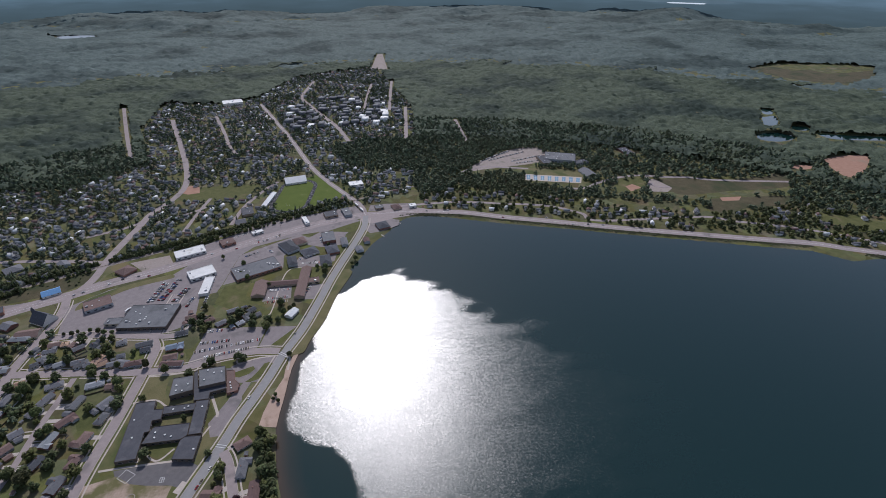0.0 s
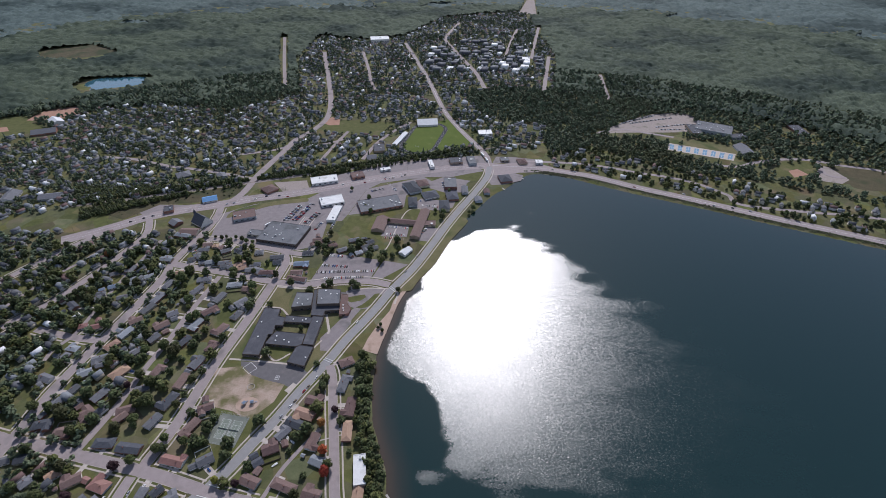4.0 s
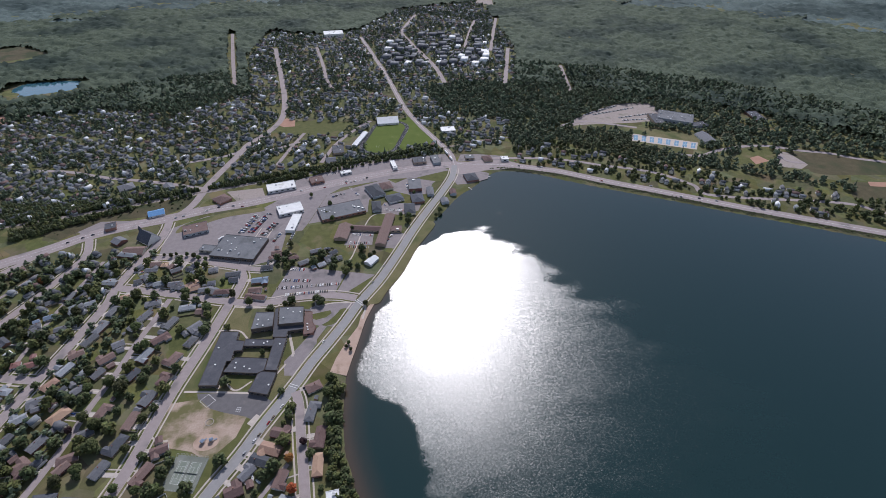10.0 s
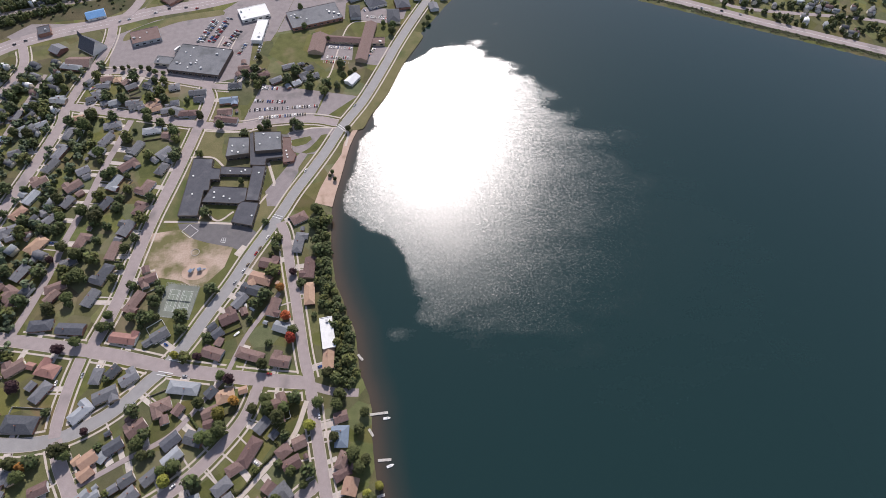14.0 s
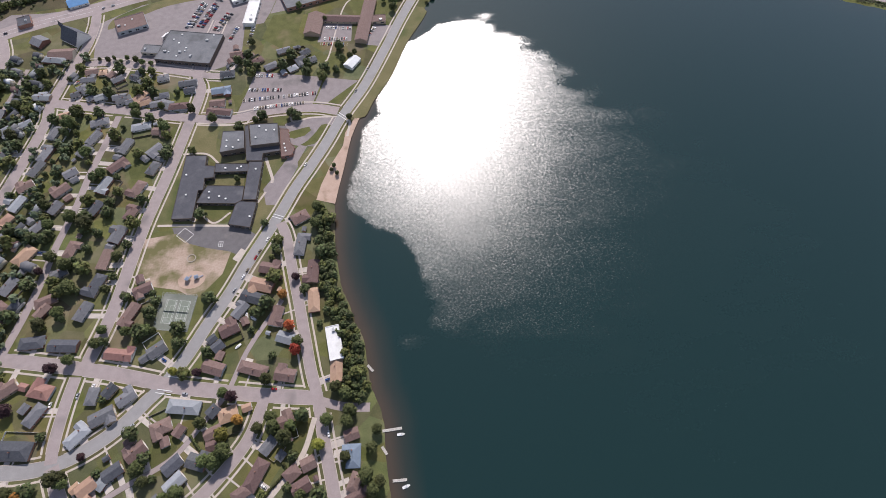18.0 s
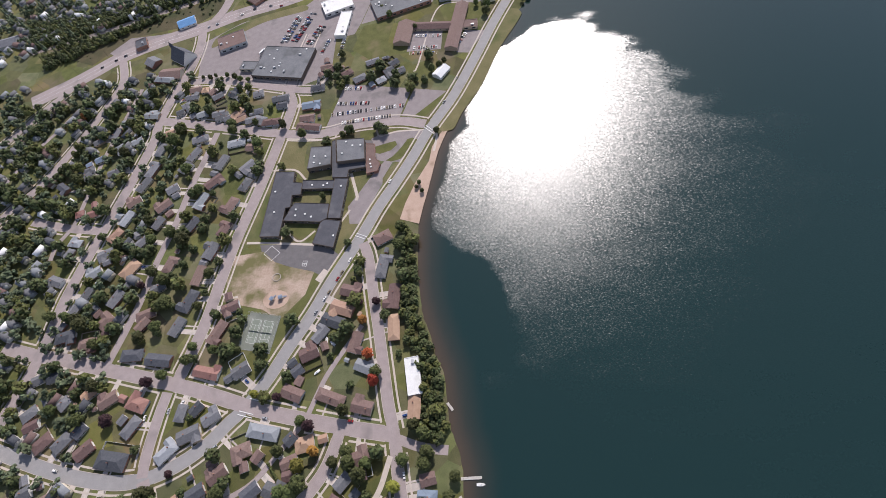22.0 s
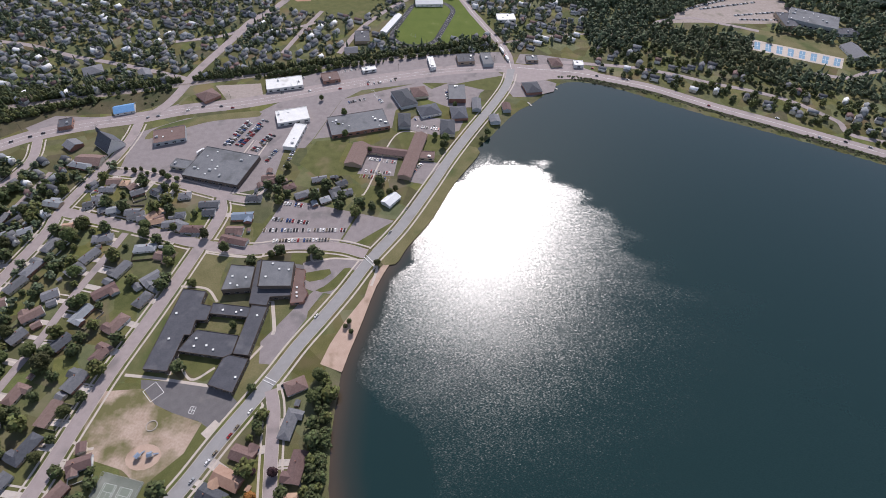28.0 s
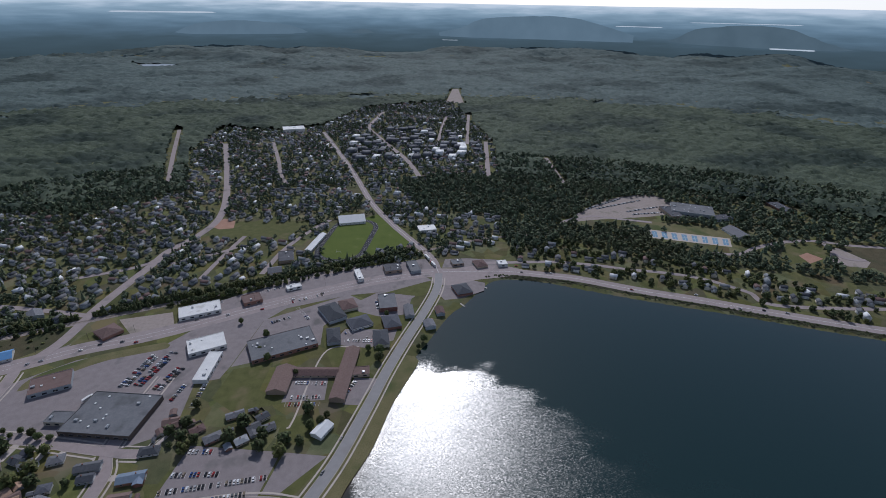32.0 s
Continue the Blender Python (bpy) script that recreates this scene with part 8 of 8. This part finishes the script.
# ---- paths, courts and play ground ----
def line_mark(p, q, w, z, mat, name="marking", parent=None):
    v, f = strip(np.array((p, q), float), -w / 2, w / 2, 0, z)
    ob = mesh_object(name, v, f, mat, parent)
    return ob if parent else tagged(ob, kind="structure")


for i, (w, p) in enumerate(PATHS):
    v, f = strip(smooth_line(p, 3), -w / 2, w / 2, 0, 0.066 + 0.0004 * i)
    tagged(mesh_object("footpath", v, f, M["concrete"]), kind="structure")
polygon_object("courtyard", COURTYARD, 0.05, M["dry_grass"])


def between(quad, u, v):
    a, b, c, d = [np.array(q) for q in quad]
    return (a * (1 - u) + b * u) * (1 - v) + (d * (1 - u) + c * u) * v


def tennis():
    polygon_object("tennis_apron", TENNIS, 0.085, M["court"])
    for k in range(2):
        x0, x1 = 0.13 + 0.40 * k, 0.13 + 0.40 * k + 0.31
        g = lambda u, v: between(TENNIS, x0 + (x1 - x0) * u, 0.17 + 0.64 * v)
        polygon_object("tennis_court", [tuple(g(0, 0)), tuple(g(1, 0)), tuple(g(1, 1)), tuple(g(0, 1))], 0.09, M["green_court"])
        for u0, v0, u1, v1 in ((0, 0, 1, 0), (0, 1, 1, 1), (0, 0, 0, 1), (1, 0, 1, 1), (0.13, 0, 0.13, 1), (0.87, 0, 0.87, 1), (0.13, 0.23, 0.87, 0.23), (0.13, 0.77, 0.87, 0.77), (0.5, 0.23, 0.5, 0.77)):
            line_mark(g(u0, v0), g(u1, v1), 0.16, 0.096, M["line"], "court_line")
        a, b = g(-0.04, 0.5), g(1.04, 0.5)
        net = tagged(new("tennis_net"), "low dark net across a tennis court", "net")
        net.location = (*((a + b) / 2), 0.09)
        L, t = float(np.linalg.norm(b - a)), math.atan2(*(b - a)[::-1])
        net.rotation_euler = (0, 0, t)
        mesh_object("mesh_panel", *box_data(-L / 2, L / 2, -0.02, 0.02, 0.05, 0.9), M["track"], net)
        for s in (-1, 1):
            mesh_object("post", *box_data(s * L / 2 - 0.06, s * L / 2 + 0.06, -0.06, 0.06, 0, 1.07), M["steel"], net)
    fence = tagged(new("court_fence"), "tall wire fence on steel posts round the tennis courts", "fence")
    for k in range(4):
        a, b = np.array(TENNIS[k]), np.array(TENNIS[(k + 1) % 4])
        L = float(np.linalg.norm(b - a))
        n = int(L / 3)
        for i in range(n):
            p = a + (b - a) * i / n
            share("post", POST, fence, pose(p[0], p[1], 0))
        turn = math.degrees(math.atan2(b[1] - a[1], b[0] - a[0]))
        for z in (1.0, 2.0, 3.0):
            ob = mesh_object("rail", *box_data(0, L, -0.025, 0.025, z - 0.025, z + 0.025), M["steel"], fence)
            ob.matrix_basis = pose(a[0], a[1], 0, 0, 0, turn)


M["green_court"] = material("green_court_paint", (0.165, 0.195, 0.155), (0.225, 0.25, 0.205), 4, 0.8, 0.05, 8, 0.3, stain=0.3, stain_col=(0.27, 0.29, 0.26), stain_size=0.1)
POST = mesh_data("post", box_data(-0.05, 0.05, -0.05, 0.05, 0, 3.05), M["steel"])
tennis()


def play_ground():
    c, e = np.array(RING[0]), np.array(RING[1])
    R = float(np.linalg.norm(e - c))
    v, f = [], []
    for k in range(32):
        t = k * math.tau / 32
        for rr, z in ((R - 0.35, 0.05), (R - 0.35, 0.45), (R + 0.35, 0.45), (R + 0.35, 0.05)):
            v.append((c[0] + rr * math.cos(t), c[1] + rr * math.sin(t), z))
    for k in range(32):
        for q in range(3):
            a, b = 4 * k + q, 4 * ((k + 1) % 32) + q
            f.append((a, b, b + 1, a + 1))
    tagged(mesh_object("timber_ring", v, f, M["timber"]), "round low timber border on the play field", "border")
    p = np.array(PLAY[0])
    polygon_object("play_sand", [(p[0] + 12 * math.cos(t * 0.42), p[1] + 9 * math.sin(t * 0.42)) for t in range(15)], 0.075, M["sand"])
    for k, (dx, dy, a) in enumerate(((5, 1, 20), (-3, 0, 60))):
        ob = tagged(new("play_frame"), "blue and grey climbing frame with a slide", "play frame")
        ob.matrix_basis = pose(p[0] + dx, p[1] + dy, 0.07, 0, 0, a)
        for sx in (-1.6, 1.6):
            for sy in (-1.6, 1.6):
                mesh_object("post", *box_data(sx - 0.1, sx + 0.1, sy - 0.1, sy + 0.1, 0, 3), M["steel"], ob)
        mesh_object("platform", *box_data(-1.7, 1.7, -1.7, 1.7, 1.4, 1.55), M["timber"], ob)
        mesh_object("canopy", *gable_roof(3.2, 3.2, 3.0, 0.8, 0.2, 0.1), ROOFS["slate"], ob, "blue canopy")
        mesh_object("slide", [(1.7, -0.5, 1.5), (1.7, 0.5, 1.5), (5, 0.5, 0.2), (5, -0.5, 0.2), (1.7, -0.5, 1.35), (1.7, 0.5, 1.35), (5, 0.5, 0.05), (5, -0.5, 0.05)],
                    [(0, 1, 2, 3), (7, 6, 5, 4), (0, 3, 7, 4), (1, 5, 6, 2), (2, 6, 7, 3), (0, 4, 5, 1)], ROOFS["slate"], ob)
    for k in range(4):
        line_mark(DIAMOND[k], DIAMOND[(k + 1) % 4], 0.35, 0.085, M["line"])
        line_mark(FOUR_SQUARE[k], FOUR_SQUARE[(k + 1) % 4], 0.3, 0.085, M["line"])
    line_mark(between(FOUR_SQUARE, 0.5, 0), between(FOUR_SQUARE, 0.5, 1), 0.3, 0.085, M["line"])
    line_mark(between(FOUR_SQUARE, 0, 0.5), between(FOUR_SQUARE, 1, 0.5), 0.3, 0.085, M["line"])


play_ground()


def hard_courts():
    polygon_object("hard_court_slab", SLAB, 0.09, M["concrete"])
    for k in range(8):
        u0, u1 = (k + 0.24) / 8, (k + 0.76) / 8
        g = lambda u, v: tuple(between(SLAB, u0 + (u1 - u0) * u, 0.14 + 0.72 * v))
        polygon_object("hard_court", [g(0, 0), g(1, 0), g(1, 1), g(0, 1)], 0.1, M["blue_court"])
        line_mark(g(0, 0.5), g(1, 0.5), 0.5, 0.11, M["line"], "court_line")
        line_mark(g(0.5, 0), g(0.5, 1), 0.3, 0.106, M["line"], "court_line")


hard_courts()


def running_track():
    a, b, R = np.array((-33.0, 955.0)), np.array((-10.0, 1040.0)), 31.0
    d = (b - a) / np.linalg.norm(b - a)
    t0 = math.atan2(d[1], d[0])

    def oval(r):
        pts = [(b[0] + r * math.cos(t0 - math.pi / 2 + k * math.pi / 16), b[1] + r * math.sin(t0 - math.pi / 2 + k * math.pi / 16)) for k in range(17)]
        return pts + [(a[0] + r * math.cos(t0 + math.pi / 2 + k * math.pi / 16), a[1] + r * math.sin(t0 + math.pi / 2 + k * math.pi / 16)) for k in range(17)]
    polygon_object("running_track", oval(R + 8.5), 0.09, M["track"], "black running track oval", "track")
    polygon_object("infield", oval(R), 0.1, M["sport_grass"], "bright green football infield", "field")
    for k in (2, 4, 6, 8):
        pts = oval(R + k)
        v, f = strip(np.array(pts + pts[:1]), -0.04, 0.04, 0, 0.104)
        tagged(mesh_object("track_lane_line", v, f, M["line"]), kind="structure")
    for s in (-1, 1):
        p = (b if s > 0 else a) + d * s * 10
        ob = tagged(new("goal"), "white football goal frame on the grass", "goal")
        ob.matrix_basis = pose(p[0], p[1], 0.1, 0, 0, math.degrees(t0) + 90)
        for x in (-3.6, 3.6):
            mesh_object("post", *box_data(x - 0.08, x + 0.08, -0.08, 0.08, 0, 6), M["line"], ob)
        mesh_object("crossbar", *box_data(-3.6, 3.6, -0.06, 0.06, 2.3, 2.45), M["line"], ob)


running_track()


# ---- railway ----
def railway():
    line = smooth_line(RAIL, 8)
    v, f = strip(line, -2.6, 2.6, 0, 0.35)
    tagged(mesh_object("rail_ballast", v, f, M["gravel"]), kind="structure")
    for s in (-0.75, 0.75):
        v, f = strip(line, s - 0.08, s + 0.08, 0.3, 0.52)
        tagged(mesh_object("rail", v, f, M["rust"]), kind="structure")


M["rust"] = material("rusty_steel", (0.10, 0.07, 0.055), (0.17, 0.12, 0.095), 1, 0.7, 0.1)
railway()


# ---- docks, boats and trucks ----
def dock(x1, y1, x2, y2):
    L, a = math.hypot(x2 - x1, y2 - y1), math.degrees(math.atan2(y2 - y1, x2 - x1))
    ob = tagged(new("dock"), "narrow weathered timber dock standing in the lake", "dock", "docks along the shore")
    ob.matrix_basis = pose(x1, y1, WATER_Z, 0, 0, a)
    n = max(4, int(L / 0.6))
    me = mesh_data("plank", box_data(-0.26, 0.26, -1.0, 1.0, 0.55, 0.62), M["pale_timber"])
    for i in range(n):
        share("plank", me, ob, pose((i + 0.5) * L / n, 0, 0))
    post = mesh_data("post", box_data(-0.09, 0.09, -0.09, 0.09, -2.5, 0.9), M["timber"])
    for i in range(int(L / 4) + 1):
        for s in (-1.08, 1.08):
            share("post", post, ob, pose(min(L, i * 4 + 0.3), s, 0))
    mesh_object("beam", *merge(box_data(0, L, -0.9, -0.75, 0.38, 0.55), box_data(0, L, 0.75, 0.9, 0.38, 0.55)), M["timber"], ob)


def boat(x, y, z, a, L=6.0):
    ob = tagged(new("boat"), "small white motor boat with an open deck", "boat", "boats")
    ob.matrix_basis = pose(x, y, z, 0, 0, a)
    k = L / 6
    v, f = [], []
    prof = [(-3, 0.9), (0, 1.15), (1.6, 0.95), (2.6, 0.45), (3.1, 0.03)]
    for px, w in prof:
        v += [(px * k, -w, 0.75), (px * k, -w * 0.6, 0), (px * k, w * 0.6, 0), (px * k, w, 0.75)]
    for i in range(4):
        for q in range(3):
            b = 4 * i + q
            f.append((b, b + 1, b + 5, b + 4))
        f.append((4 * i + 3, 4 * i, 4 * i + 4, 4 * i + 7))
    f.append((0, 3, 2, 1))
    mesh_object("hull", v, f, FLAT_ROOFS["white"], ob)
    mesh_object("console", *box_data(-0.6, 0.4, -0.5, 0.5, 0.75, 1.4), FLAT_ROOFS["white"], ob)
    mesh_object("windscreen", *box_data(0.4, 0.5, -0.6, 0.6, 1.1, 1.7), M["glass"], ob)
    mesh_object("outboard_motor", *box_data(-3.4 * k, -3 * k, -0.25, 0.25, 0.1, 1.1), M["rubber"], ob)


M["pale_timber"] = material("pale_timber", (0.45, 0.42, 0.38), (0.6, 0.57, 0.53), 0.8, 0.85, 0.3)
for row in DOCKS:
    dock(*row)
for k, (x, y) in enumerate(BOATS):
    boat(x, y, 0.05, 40 * k + 100)
for k in (0, 1, 3):
    x1, y1, x2, y2 = DOCKS[k]
    boat(x2 - 1, y2 - 4.5, WATER_Z - 0.2, 15 * k)


def truck(x, y, a, L, cab):
    ob = tagged(new("truck"), "white box truck with a pale trailer", "truck")
    ob.matrix_basis = pose(x, y, 0.28, 0, 0, a)
    mesh_object("trailer", *merge(box_data(-L / 2, L / 2, -1.25, 1.25, 1.1, 3.9), box_data(-L / 2 + 0.3, L / 2 - 0.3, -0.5, 0.5, 0.8, 1.1)), FLAT_ROOFS["white"], ob)
    cabin = mesh_object("cab", *merge(box_data(L / 2 + 0.6, L / 2 + 3, -1.2, 1.2, 0.6, 1.9), box_data(L / 2 + 0.6, L / 2 + 2.6, -1.15, 1.15, 1.9, 3.1)), cab, ob)
    mesh_object("windscreen", *box_data(L / 2 + 2.58, L / 2 + 2.66, -1.0, 1.0, 2.0, 2.9), M["glass"], cabin)
    for px in (-L / 2 + 1.2, -L / 2 + 2.4, L / 2 + 1.6):
        for s in (-1.05, 1.05):
            share("wheel", WHEEL, ob, pose(px, s, 0.48) @ Matrix.Diagonal((1.45, 1.4, 1.45, 1)))


for k, (x, y) in enumerate(TRUCKS):
    truck(x, y, 60 if k < 2 else 105, 8 if k < 2 else 13, PAINTS[0] if k != 2 else PAINTS[3])

# ---- planting by the lots and the shore ----
rt = random.Random(77)
for rows, d, key, label in ((LOT_TREES, 9, "leaf", "broad green tree at the edge of a car park"), (STORE_TREES, 6, "leaf", "green tree in the store hedge row"),
                            (MOTEL_TREES, 8, "leaf", "green tree on the motel lawn"), (BEACH_TREES, 6, "leaf", "thin green tree on the beach")):
    for x, y in rows:
        tree(x, y, d * rt.uniform(0.7, 1.2), key, rt, label)


def power_poles():
    v, f = merge(box_data(-0.12, 0.12, -0.12, 0.12, -0.5, 10.5), box_data(-1.3, 1.3, -0.07, 0.07, 9.9, 10.1), box_data(-1.0, 1.0, -0.07, 0.07, 9.0, 9.18))
    me = mesh_data("pole", (v, f), M["bark"])
    for name, off in (("long_street", 6.4), ("second_avenue", 6), ("highway", 14)):
        line = next(l for n, w, l in LINES if n == name)
        o = offset_line(line, off)
        for i in range(4, len(o) - 1, 11):
            if clear_of_roads(o[i:i + 1], 0.8)[0]:
                d = o[i + 1] - o[i]
                ob = tagged(new("power_pole", me), "wooden power pole with two crossarms", "pole", "power poles")
                ob.matrix_basis = pose(o[i][0], o[i][1], 0, 0, 0, math.degrees(math.atan2(d[1], d[0])) + 90)


power_poles()


# ---- road paint, parking bays and hedges ----
for p, q in (CROSSWALK_A, CROSSWALK_B, CROSSWALK_C, CROSSWALK_D):
    a = np.array((p, q))
    for s in (-1.4, 1.4):
        v, f = strip(a, s - 0.3, s + 0.3, 0, 0.36)
        tagged(mesh_object("crosswalk_line", v, f, M["line"]), kind="structure")


def bays():
    for x1, y1, x2, y2, fill in CAR_ROWS:
        L = math.hypot(x2 - x1, y2 - y1)
        if fill == 0.62 or L < 10:
            continue
        u = np.array((x2 - x1, y2 - y1)) / L
        w = np.array((-u[1], u[0]))
        parts = []
        for i in range(int(L / 2.9) + 2):
            p = np.array((x1, y1)) + u * (i * 2.9 - 1.45)
            parts.append(strip(np.array((p - w * 2.6, p + w * 2.6)), -0.08, 0.08, 0, 0.094))
        tagged(mesh_object("bay_marking", *merge(*parts), M["line"]), kind="structure")


bays()


def hedge(line):
    pts = smooth_line(line, 1.6)
    vs, fs, n = [], [], 0
    r = random.Random(len(pts))
    for i, (x, y) in enumerate(pts):
        v, f = ico(2, 900 + i, 0.2)
        s = r.uniform(0.9, 1.4)
        vs += (v * np.array((s, s, s * 1.2)) + np.array((x, y, 0.9))).tolist()
        fs += (f + n).tolist()
        n += len(v)
    tagged(mesh_object("hedge", vs, fs, M["leaf"]), "dense clipped dark green garden hedge", "hedge")


for line in (HEDGE_A, HEDGE_B):
    hedge(line)
